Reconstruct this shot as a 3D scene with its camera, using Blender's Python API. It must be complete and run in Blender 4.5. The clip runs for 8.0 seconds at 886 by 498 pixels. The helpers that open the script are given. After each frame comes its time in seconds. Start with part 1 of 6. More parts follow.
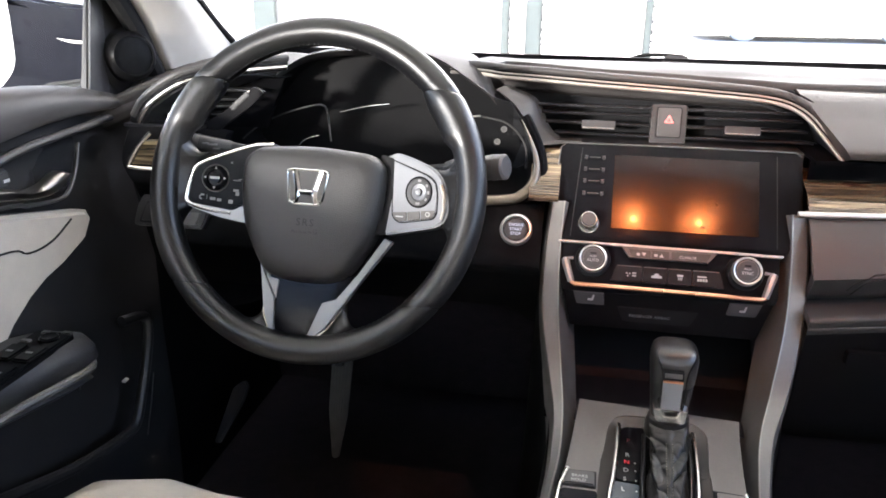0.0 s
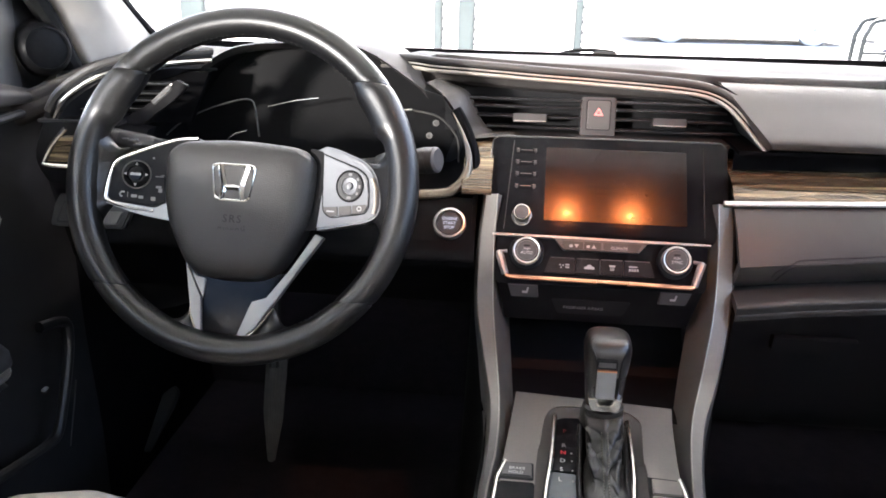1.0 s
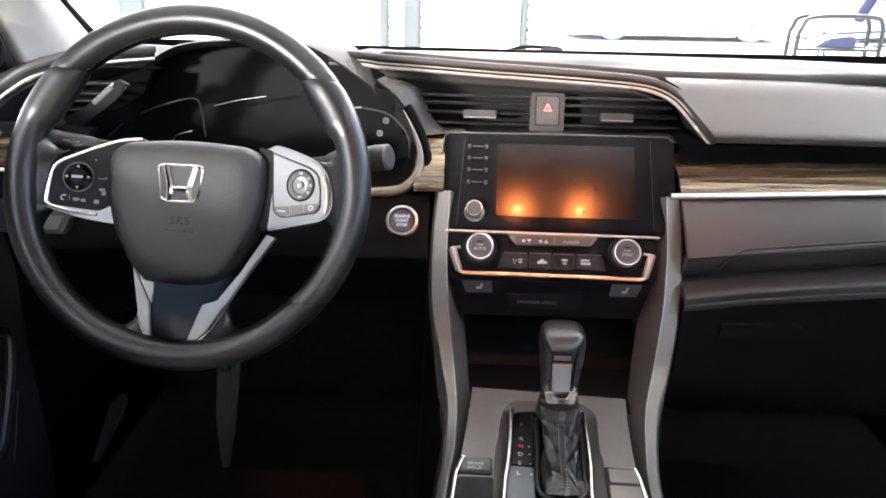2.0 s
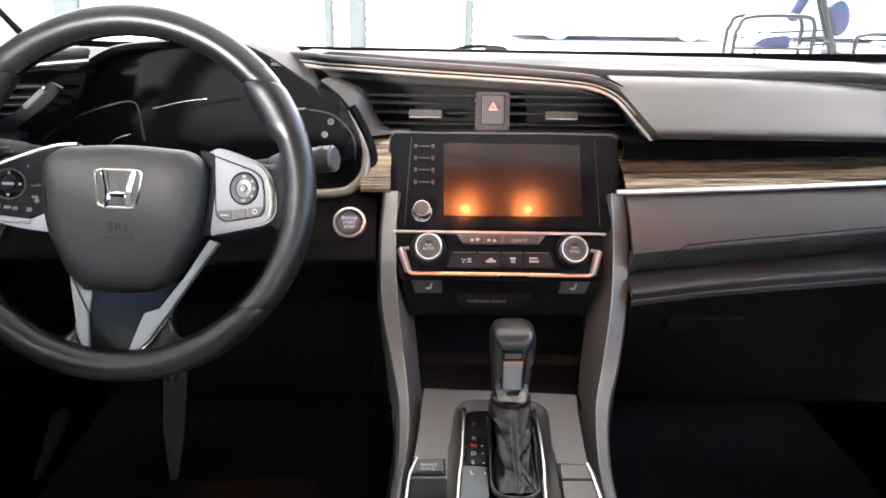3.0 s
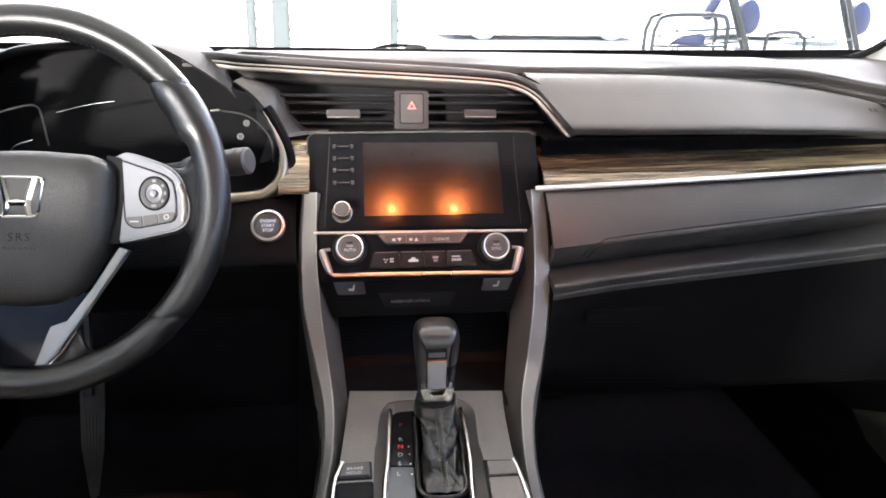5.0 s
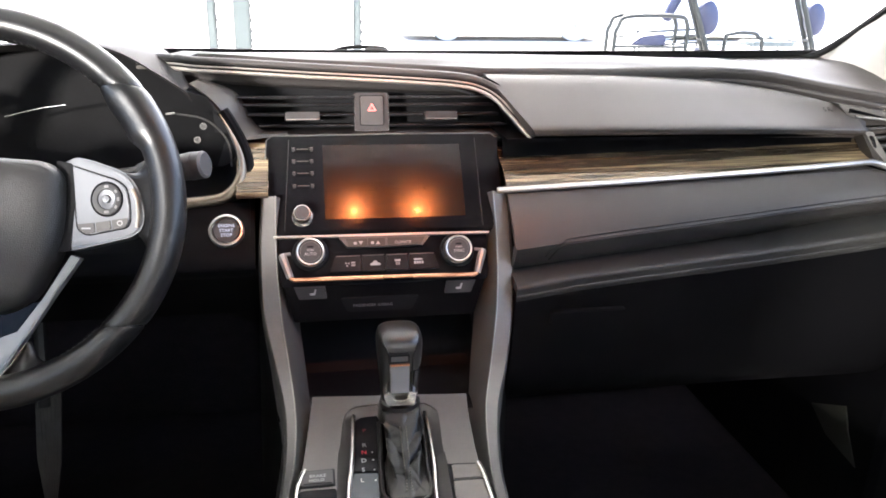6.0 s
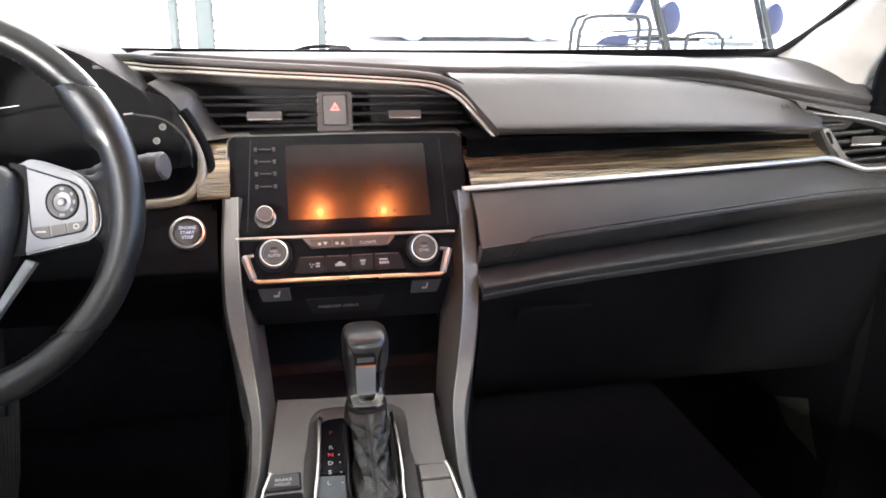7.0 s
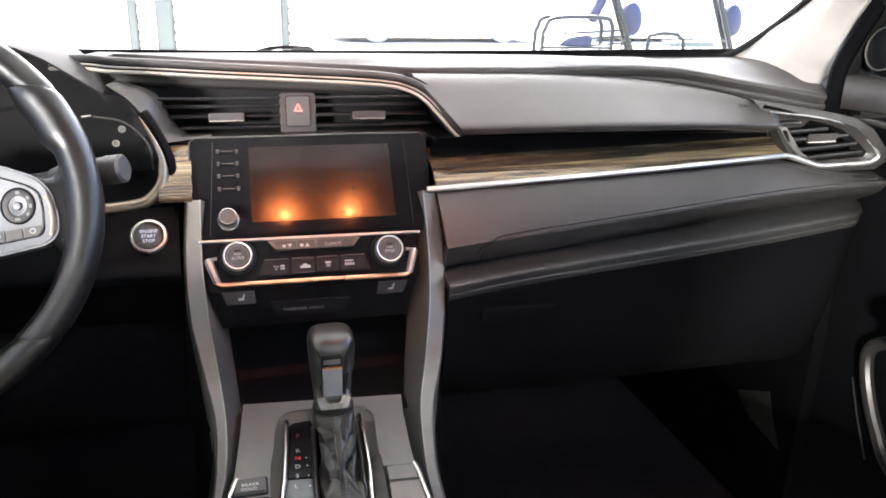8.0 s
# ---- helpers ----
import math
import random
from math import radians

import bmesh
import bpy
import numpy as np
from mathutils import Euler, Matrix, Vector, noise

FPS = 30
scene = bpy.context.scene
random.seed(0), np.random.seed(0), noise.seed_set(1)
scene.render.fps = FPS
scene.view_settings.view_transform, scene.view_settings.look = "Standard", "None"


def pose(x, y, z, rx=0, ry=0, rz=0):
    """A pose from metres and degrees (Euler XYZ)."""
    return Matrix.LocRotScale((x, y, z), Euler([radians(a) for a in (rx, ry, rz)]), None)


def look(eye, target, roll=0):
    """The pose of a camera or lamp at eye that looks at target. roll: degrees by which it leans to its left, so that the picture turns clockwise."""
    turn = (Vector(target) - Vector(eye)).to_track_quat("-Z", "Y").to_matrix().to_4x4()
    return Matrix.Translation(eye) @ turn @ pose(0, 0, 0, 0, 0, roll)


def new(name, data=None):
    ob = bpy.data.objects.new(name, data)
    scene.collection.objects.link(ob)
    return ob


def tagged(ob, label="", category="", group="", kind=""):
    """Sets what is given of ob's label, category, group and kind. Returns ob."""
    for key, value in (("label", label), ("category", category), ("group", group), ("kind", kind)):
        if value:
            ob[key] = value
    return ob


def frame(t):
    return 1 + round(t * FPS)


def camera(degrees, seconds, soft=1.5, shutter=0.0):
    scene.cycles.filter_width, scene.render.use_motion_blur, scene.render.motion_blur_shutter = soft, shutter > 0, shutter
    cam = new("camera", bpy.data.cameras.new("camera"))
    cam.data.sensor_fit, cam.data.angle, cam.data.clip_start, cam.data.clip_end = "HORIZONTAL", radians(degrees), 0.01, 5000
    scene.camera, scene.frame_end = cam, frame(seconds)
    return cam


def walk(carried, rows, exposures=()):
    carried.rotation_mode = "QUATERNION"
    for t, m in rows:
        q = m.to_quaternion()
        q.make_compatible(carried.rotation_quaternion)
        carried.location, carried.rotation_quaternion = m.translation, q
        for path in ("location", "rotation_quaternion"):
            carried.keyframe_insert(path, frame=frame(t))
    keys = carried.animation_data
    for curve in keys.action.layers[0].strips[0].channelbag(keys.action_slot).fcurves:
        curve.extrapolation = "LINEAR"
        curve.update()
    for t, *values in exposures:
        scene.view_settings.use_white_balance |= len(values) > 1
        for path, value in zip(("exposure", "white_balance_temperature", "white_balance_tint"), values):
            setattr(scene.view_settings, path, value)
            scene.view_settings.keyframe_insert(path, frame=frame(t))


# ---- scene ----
cam = camera(60.4, 8.0, soft=1.7)
PATH = [
    (0, (-0.099, -0.144, 1.113), (-0.44, 1.706, 0.433), 0.6),
    (0.5, (-0.096, -0.139, 1.109), (-0.352, 1.725, 0.431), 1.0),
    (1, (-0.095, -0.136, 1.103), (-0.275, 1.737, 0.428), 1.2),
    (1.5, (-0.098, -0.136, 1.102), (-0.217, 1.742, 0.424), 1.2),
    (3, (-0.095, -0.131, 1.099), (-0.018, 1.751, 0.428), 1.2),
    (3.5, (-0.092, -0.13, 1.101), (0.028, 1.751, 0.432), 1.1),
    (4, (-0.089, -0.129, 1.098), (0.076, 1.749, 0.43), 1.2),
    (4.5, (-0.086, -0.129, 1.097), (0.121, 1.745, 0.429), 1.2),
    (6, (-0.075, -0.123, 1.097), (0.26, 1.734, 0.434), 1.3),
    (6.5, (-0.075, -0.122, 1.096), (0.299, 1.728, 0.436), 1.3),
    (7, (-0.071, -0.121, 1.095), (0.345, 1.72, 0.435), 1.4),
    (7.5, (-0.072, -0.122, 1.094), (0.384, 1.71, 0.434), 1.5),
    (8, (-0.069, -0.122, 1.094), (0.43, 1.701, 0.439), 1.5),
]
walk(cam, [(t, look(eye, target, roll)) for t, eye, target, roll in PATH])

# ---- light ----
wd = bpy.data.worlds.new("sky")
scene.world = wd
wd.use_nodes = True
sky = wd.node_tree.nodes.new("ShaderNodeTexSky")
sky.sky_type, sky.sun_disc = 'NISHITA', False
sky.sun_elevation, sky.sun_rotation = radians(56.5), radians(10.5)
sky.air_density, sky.dust_density, sky.ozone_density = 0.7, 6.0, 1.0
bg = wd.node_tree.nodes["Background"]
wd.node_tree.links.new(sky.outputs[0], bg.inputs[0])
bg.inputs[1].default_value = 0.15
sun = new("sun", bpy.data.lights.new("sun", 'SUN'))
sun.data.energy, sun.data.angle, sun.data.color = 0.8, radians(25), (1, 0.96, 0.9)
sun.matrix_world = look((1.2, 6.5, 10), (0, 0, 0))
# added lamp behind the car, unseen: brightens the dashboard's passenger side
rear = new("rear_fill_light", bpy.data.lights.new("rear_fill_light", 'AREA'))
rear.data.shape, rear.data.size, rear.data.size_y = 'RECTANGLE', 0.7, 0.7
rear.data.energy, rear.data.color = 150.0, (1.0, 0.97, 0.90)
rear.matrix_world = look((-5.1, -7.9, 2.2), (0.58, 0.66, 0.95))
EXPOSURE = 4.2
scene.view_settings.exposure = EXPOSURE
scene.view_settings.use_white_balance = True
scene.view_settings.white_balance_tint = 14.0

# ---- materials ----


def mat(name, col, rough=0.5, metal=0.0, var=0.15, scale=60.0, bump=0.0, bscale=900.0, coat=0.0, spec=0.5, tint=None, rvar=0.08, stretch=None):
    """A procedural surface: colour varied at two scales, roughness wear and fine relief."""
    m = bpy.data.materials.new(name)
    m.use_nodes = True
    nt = m.node_tree
    n, ln = nt.nodes, nt.links
    p = n["Principled BSDF"]
    tc = n.new("ShaderNodeTexCoord")
    src = tc.outputs["Object"]
    if stretch:
        mp = n.new("ShaderNodeMapping")
        mp.inputs["Scale"].default_value = stretch
        ln.new(src, mp.inputs[0])
        src = mp.outputs[0]
    big = n.new("ShaderNodeTexNoise")
    big.inputs["Scale"].default_value, big.inputs["Detail"].default_value = scale * 0.12, 3
    fine = n.new("ShaderNodeTexNoise")
    fine.inputs["Scale"].default_value, fine.inputs["Detail"].default_value = scale, 5
    ln.new(src, big.inputs["Vector"])
    ln.new(src, fine.inputs["Vector"])
    mixf = n.new("ShaderNodeMath")
    mixf.operation = 'MULTIPLY_ADD'
    mixf.inputs[1].default_value = 0.5
    ln.new(big.outputs[0], mixf.inputs[0])
    half = n.new("ShaderNodeMath")
    half.operation = 'MULTIPLY'
    half.inputs[1].default_value = 0.5
    ln.new(fine.outputs[0], half.inputs[0])
    ln.new(half.outputs[0], mixf.inputs[2])
    ramp = n.new("ShaderNodeValToRGB")
    c2 = tint or [min(1, c * (1 + var)) for c in col]
    ramp.color_ramp.elements[0].position, ramp.color_ramp.elements[1].position = 0.3, 0.7
    ramp.color_ramp.elements[0].color = (*[c * (1 - var) for c in col], 1)
    ramp.color_ramp.elements[1].color = (*c2, 1)
    ln.new(mixf.outputs[0], ramp.inputs[0])
    ln.new(ramp.outputs[0], p.inputs["Base Color"])
    rr = n.new("ShaderNodeMapRange")
    rr.inputs[3].default_value, rr.inputs[4].default_value = max(0.02, rough - rvar), min(1, rough + rvar)
    rr.inputs[1].default_value, rr.inputs[2].default_value = 0.3, 0.7
    ln.new(big.outputs[0], rr.inputs[0])
    ln.new(rr.outputs[0], p.inputs["Roughness"])
    p.inputs["Metallic"].default_value = metal
    p.inputs["Specular IOR Level"].default_value = spec
    p.inputs["Coat Weight"].default_value = coat
    p.inputs["Coat Roughness"].default_value = 0.06
    if bump:
        v = n.new("ShaderNodeTexVoronoi")
        v.inputs["Scale"].default_value = bscale
        ln.new(tc.outputs["Object"], v.inputs["Vector"])
        b = n.new("ShaderNodeBump")
        b.inputs["Strength"].default_value, b.inputs["Distance"].default_value = bump, 0.0006
        ln.new(v.outputs["Distance"], b.inputs["Height"])
        ln.new(b.outputs[0], p.inputs["Normal"])
    return m


def glow(name, col, strength):
    m = bpy.data.materials.new(name)
    m.use_nodes = True
    p = m.node_tree.nodes["Principled BSDF"]
    p.inputs["Base Color"].default_value = (*[c * 0.5 for c in col], 1)
    p.inputs["Emission Color"].default_value = (*col, 1)
    p.inputs["Emission Strength"].default_value = strength
    return m


def glass(name, col=(0.95, 0.98, 0.97)):
    """Clear thin pane: light passes, with a faint mirror on top."""
    m = bpy.data.materials.new(name)
    m.use_nodes = True
    nt = m.node_tree
    nt.nodes.remove(nt.nodes["Principled BSDF"])
    tr, gl = nt.nodes.new("ShaderNodeBsdfTransparent"), nt.nodes.new("ShaderNodeBsdfGlossy")
    tr.inputs[0].default_value = (*col, 1)
    gl.inputs["Roughness"].default_value = 0.01
    mx = nt.nodes.new("ShaderNodeMixShader")
    mx.inputs[0].default_value = 0.035
    nt.links.new(tr.outputs[0], mx.inputs[1])
    nt.links.new(gl.outputs[0], mx.inputs[2])
    nt.links.new(mx.outputs[0], nt.nodes["Material Output"].inputs[0])
    return m


TOP = mat("top_pad_skin", (0.034, 0.0305, 0.029), 0.58, var=0.08, bump=0.14, bscale=1300, spec=0.28)
SOFT = mat("soft_dash", (0.036, 0.034, 0.033), 0.45, var=0.08, bump=0.14, bscale=1300)
PADDED = mat("leatherette", (0.026, 0.0248, 0.024), 0.42, var=0.08, bump=0.14, bscale=1300)
AIRBAG = mat("airbag_skin", (0.0365, 0.0325, 0.0305), 0.40, var=0.06, bump=0.10, bscale=1300)
HARD = mat("hard_black", (0.016, 0.016, 0.017), 0.5, var=0.2, bump=0.25, bscale=900)
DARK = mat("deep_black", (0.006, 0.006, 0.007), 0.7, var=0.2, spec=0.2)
CARPET = mat("carpet", (0.030, 0.027, 0.034), 0.95, var=0.35, scale=400, bump=0.8, bscale=1500, spec=0.1)
GREY = mat("grey_paint", (0.095, 0.092, 0.088), 0.38, metal=0.45, var=0.08, scale=300)
PLATE = mat("warm_grey", (0.114, 0.104, 0.097), 0.40, metal=0.35, var=0.08, scale=300)
RAIL = mat("rail_paint", (0.122, 0.119, 0.114), 0.36, metal=0.45, var=0.08, scale=300)
VENT = mat("vent_frame_paint", (0.22, 0.215, 0.205), 0.36, metal=0.5, var=0.06)
SATIN = mat("satin_metal", (0.26, 0.25, 0.235), 0.33, metal=1.0, var=0.06)
FACE = mat("switch_black", (0.005, 0.005, 0.0055), 0.38, var=0.3, spec=0.07)
ICON = mat("icon_print", (0.17, 0.17, 0.17), 0.6)
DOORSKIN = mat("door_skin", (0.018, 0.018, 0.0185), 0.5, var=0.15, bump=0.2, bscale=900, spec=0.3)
# lit copy of the glove box plastic
LIT_LEDGE = mat("lit_ledge_plastic", (0.027, 0.027, 0.026), 0.42, var=0.1, bump=0.10, bscale=1200, spec=0.4)
# black plastic darkened below its own tone to paint in shade
SHADED_TRIM = mat("shaded_trim_plastic", (0.004, 0.0038, 0.0048), 0.6, var=0.15, bump=0.15, bscale=900, spec=0.1)
# car glass paled so the outdoor glare sits in its colour
FARGLASS = mat("glare_pale_glass", (0.55, 0.62, 0.68), 0.3, var=0.1)
CHROME = mat("satin_chrome", (0.62, 0.60, 0.57), 0.22, metal=1.0, var=0.05)
BRIGHT = mat("chrome", (0.60, 0.60, 0.59), 0.12, metal=1.0, var=0.03, rvar=0.03)
LIPTRIM = mat("lip_satin", (0.40, 0.375, 0.335), 0.50, metal=0.8, var=0.05)
VENTEDGE = mat("vent_surround_paint", (0.028, 0.026, 0.024), 0.42, metal=0.3, var=0.08)
BLADE = mat("blade_plastic", (0.012, 0.012, 0.012), 0.45, var=0.1)
LINE = mat("silver_line", (0.50, 0.49, 0.47), 0.36, metal=0.9, var=0.05)
DULL = mat("dull_silver", (0.17, 0.177, 0.19), 0.38, metal=0.5, var=0.05)
SURROUND = mat("surround_paint", (0.062, 0.056, 0.051), 0.42, metal=0.3, var=0.08, scale=300)
CHAMP = mat("champagne_metal", (0.42, 0.38, 0.32), 0.30, metal=0.9, var=0.06)
SILVER = mat("silver_paint", (0.28, 0.29, 0.305), 0.36, metal=0.6, var=0.05)
GLOSS = mat("piano_black", (0.006, 0.006, 0.007), 0.08, var=0.3, rvar=0.03, spec=0.055)
LEATHER = mat("black_leather", (0.0045, 0.0045, 0.005), 0.34, var=0.10, bump=0.05, bscale=900, rvar=0.03, spec=0.5)
KNOB = mat("knob_leather", (0.0065, 0.0062, 0.006), 0.30, var=0.15, bump=0.06, bscale=900, spec=0.75)
BOOT = mat("boot_leather", (0.008, 0.008, 0.0075), 0.33, var=0.3, bump=0.08, bscale=700, spec=0.42, rvar=0.05)
HUB = mat("hub_plastic", (0.016, 0.0152, 0.0152), 0.44, var=0.12, bump=0.40, bscale=1100)
CREAM = mat("cream_leather", (0.46, 0.42, 0.36), 0.45, var=0.08, bump=0.35, bscale=700)
HEADLINER = mat("headliner_cloth", (0.56, 0.53, 0.48), 0.85, var=0.05, bump=0.3, bscale=1200, spec=0.15)
PILLAR = mat("pillar_cloth", (0.34, 0.325, 0.30), 0.8, var=0.06, bump=0.3, bscale=1200, spec=0.2)
THREAD = mat("thread", (0.009, 0.009, 0.009), 0.8, spec=0.2)
BOOTTHREAD = mat("boot_thread", (0.10, 0.09, 0.075), 0.8)
DTHREAD = mat("dark_thread", (0.012, 0.012, 0.012), 0.8)
RUBBER = mat("rubber", (0.009, 0.009, 0.009), 0.75, var=0.3, spec=0.12)
# the hard black plastic, darkened to paint in shade on low and shut-in parts
SHADED_PLASTIC = mat("shaded_plastic", (0.0028, 0.0028, 0.0033), 0.6, var=0.15, bump=0.2, bscale=900, spec=0.08)
PEDAL = mat("pedal_rubber", (0.065, 0.065, 0.06), 0.6, var=0.3)
NAVY = mat("navy_paint", (0.0022, 0.0032, 0.010), 0.35, var=0.1, spec=0.12)
PRINT = mat("white_print", (0.34, 0.34, 0.34), 0.6)
REDPRINT = mat("red_print", (0.20, 0.012, 0.015), 0.6)
LIT = glow("lit_letters", (0.74, 0.82, 1.0), 0.046)
LITRED = glow("lit_red", (1.0, 0.03, 0.05), 0.02)
CLEAR = glass("pane")
# near-black for painted shade in recesses and vents, and for the black seal
SHADE_BLACK = mat("shade_and_seal_black", (0.0022, 0.0022, 0.0025), 0.9, var=0.2, spec=0.03)
KNOBFACE = mat("knob_face", (0.035, 0.035, 0.037), 0.5, var=0.1)
BTN = mat("button_grey", (0.045, 0.043, 0.043), 0.42, var=0.1)
MIRROR = mat("mirror_glass", (0.85, 0.87, 0.88), 0.02, metal=1.0, var=0.01, rvar=0.0)
CONCRETE = mat("concrete", (0.40, 0.39, 0.37), 0.8, var=0.15, scale=6)
GASKET = mat("grey_gasket", (0.05, 0.052, 0.055), 0.7)
POST = mat("post_paint", (0.085, 0.105, 0.108), 0.5, var=0.1, scale=20)
BLUE = mat("blue_vinyl", (0.009, 0.016, 0.055), 0.5, var=0.15)
FRAME = mat("black_tube", (0.008, 0.012, 0.013), 0.5, var=0.2)
HALL = mat("hall_wall", (0.62, 0.62, 0.62), 0.8, var=0.08, scale=4)
# black tyres painted pale to imitate the glare outdoors
TYRE = mat("glare_pale_tyre", (0.42, 0.43, 0.45), 0.8)
LEAF = mat("leaves", (0.022, 0.052, 0.016), 0.6, var=0.4, scale=30)
BARK = mat("bark", (0.12, 0.09, 0.06), 0.9, var=0.3, scale=40)
CARWHITE = mat("white_car_paint", (0.75, 0.76, 0.78), 0.2, var=0.03, coat=0.8)


def wood_mat():
    # wood grain whose gold streaks are brightened to paint in reflections
    m = mat("dark_wood", (0.075, 0.053, 0.037), 0.26, metal=0.6, var=0.4, scale=420, tint=(0.62, 0.49, 0.28), stretch=(0.006, 1.0, 1.0), coat=0.6)
    ramp = [q for q in m.node_tree.nodes if q.bl_idname == "ShaderNodeValToRGB"][0].color_ramp
    ramp.elements[0].position, ramp.elements[1].position = 0.40, 0.64
    e = ramp.elements.new(0.52)
    e.color = (0.23, 0.170, 0.105, 1)
    return m


WOOD = wood_mat()
# dark grey of the keys, and of the gate slope's painted shade
GATE_EDGE = mat("gate_shade_key_grey", (0.050, 0.046, 0.043), 0.42, metal=0.3, var=0.1, scale=200)
BEZEL = mat("bezel_bronze", (0.26, 0.225, 0.18), 0.34, metal=0.9, var=0.08)
# glossy black cover with the sky's reflection put into its base colour
LOCK_SKY = mat("lock_cover_sky_tint", (0.040, 0.050, 0.056), 0.24, var=0.15)
# satin metal with the warm lamps' reflection put into its colour
LAMP_TINT = mat("lamp_tinted_satin", (0.72, 0.36, 0.22), 0.30, metal=1.0, var=0.06)
CKEY = mat("climate_key", (0.010, 0.010, 0.0115), 0.35, var=0.2, spec=0.2)


def screen_mat():
    """Dusty display glass: a blurred haze of reflection under a sharp one."""
    m = mat("display_glass", (0.0025, 0.0010, 0.0016), 0.165, var=0.3, scale=700, spec=0.25, rvar=0.01)
    p = m.node_tree.nodes["Principled BSDF"]
    # stray dust on the glass
    ramp = [q for q in m.node_tree.nodes if q.bl_idname == "ShaderNodeValToRGB"][0].color_ramp
    ramp.elements[0].position, ramp.elements[1].position = 0.61, 0.68
    ramp.elements[1].color = (0.018, 0.016, 0.016, 1)
    p.inputs["Coat Weight"].default_value = 0.05
    p.inputs["Coat Roughness"].default_value = 0.03
    return m


SCREEN = screen_mat()

# ---- geometry helpers ----


def part(name, bm, material, parent=None, label="", smooth=35):
    """Links a bmesh as one mesh object, under a thing or a part."""
    me = bpy.data.meshes.new(name)
    bmesh.ops.recalc_face_normals(bm, faces=bm.faces)
    bm.to_mesh(me)
    bm.free()
    me.materials.append(material)
    me.shade_smooth()
    me.set_sharp_from_angle(angle=radians(smooth))
    ob = new(name, me)
    if parent:
        ob.parent = parent
        if parent.type == 'EMPTY':
            ob.matrix_parent_inverse = Matrix.Translation(parent.location).inverted()
    if label:
        ob["label"] = label
    return ob


def thing(name, label, category, at=(0, 0, 0), group="", kind=""):
    ob = new(name)
    ob.empty_display_size = 0.05
    ob.location = at
    return tagged(ob, label, category, group, kind)


def smoothed(pts, n=6, closed=False):
    """A smooth line through the points."""
    P = [Vector(p) for p in pts]
    out = []
    k = len(P)
    for i in range(k if closed else k - 1):
        if closed:
            a, b, c, d = P[i - 1], P[i], P[(i + 1) % k], P[(i + 2) % k]
        else:
            b, c = P[i], P[i + 1]
            a = P[i - 1] if i else b * 2 - c
            d = P[i + 2] if i + 2 < k else c * 2 - b
        for j in range(n):
            t = j / n
            out.append(0.5 * ((2 * b) + (c - a) * t + (2 * a - 5 * b + 4 * c - d) * t * t + (3 * b - a - 3 * c + d) * t ** 3))
    if not closed:
        out.append(P[-1])
    return out


def rounded(pts, r, n=5):
    """A 2D outline with its corners rounded; r one radius or one a corner."""
    out, k = [], len(pts)
    for i, p in enumerate(pts):
        p, a, b = Vector(p), Vector(pts[i - 1]), Vector(pts[(i + 1) % k])
        ri = r[i] if isinstance(r, (list, tuple)) else r
        u, v = (a - p), (b - p)
        d = min(ri, u.length * 0.48, v.length * 0.48)
        s, e = p + u.normalized() * d, p + v.normalized() * d
        for j in range(n + 1):
            t = j / n
            out.append((1 - t) ** 2 * s + 2 * t * (1 - t) * p + t * t * e)
    return out


def loft(rows, closed=False, caps=False):
    bm = bmesh.new()
    vs = [[bm.verts.new(p) for p in row] for row in rows]
    for a, b in zip(vs, vs[1:]):
        m = len(a)
        for j in range(m if closed else m - 1):
            k = (j + 1) % m
            bm.faces.new((a[j], a[k], b[k], b[j]))
    if caps:
        bm.faces.new(vs[0])
        bm.faces.new(list(reversed(vs[-1])))
    return bm


def slab(rows, off):
    """A curved panel with thickness: the grid of rows and its copy moved by off, closed round the rim."""
    off = Vector(off)
    rows = [[Vector(p) for p in r] for r in rows]
    bm = bmesh.new()
    A = [[bm.verts.new(p) for p in r] for r in rows]
    B = [[bm.verts.new(p + off) for p in r] for r in rows]
    h, w = len(A), len(A[0])
    for i in range(h - 1):
        for j in range(w - 1):
            bm.faces.new((A[i][j], A[i][j + 1], A[i + 1][j + 1], A[i + 1][j]))
            bm.faces.new((B[i][j], B[i + 1][j], B[i + 1][j + 1], B[i][j + 1]))
    ring = [(0, j) for j in range(w)] + [(i, w - 1) for i in range(1, h)] + [(h - 1, j) for j in range(w - 2, -1, -1)] + [(i, 0) for i in range(h - 2, 0, -1)]
    for (a, b), (c, d) in zip(ring, ring[1:] + ring[:1]):
        bm.faces.new((A[a][b], A[c][d], B[c][d], B[a][b]))
    return bm


def tube(path, r, seg=10, flat=1.0, up=(0, 0, 1)):
    """A rod along a path; r one radius or one a point; flat: its height over its width."""
    P = [Vector(p) for p in path]
    rows = []
    side = None
    for i, p in enumerate(P):
        t = (P[min(i + 1, len(P) - 1)] - P[max(i - 1, 0)]).normalized()
        if side is None:
            side = t.cross(Vector(up))
            side = side.normalized() if side.length > 1e-4 else t.orthogonal().normalized()
        side = (side - t * side.dot(t)).normalized()
        top = side.cross(t)
        ri = r[i] if isinstance(r, (list, tuple)) else r
        rows.append([p + side * (ri * math.cos(a)) + top * (ri * flat * math.sin(a)) for a in [2 * math.pi * j / seg for j in range(seg)]])
    return loft(rows, closed=True, caps=True)


def plane_at(origin, lean):
    """A frame whose u runs across the car, v up the face and n towards the rear; it leans forward by that many degrees. Local units are mm."""
    a = radians(lean)
    u, v = Vector((1, 0, 0)), Vector((0, math.sin(a), math.cos(a)))
    n = u.cross(v)
    m = Matrix((u, v, n)).transposed().to_4x4()
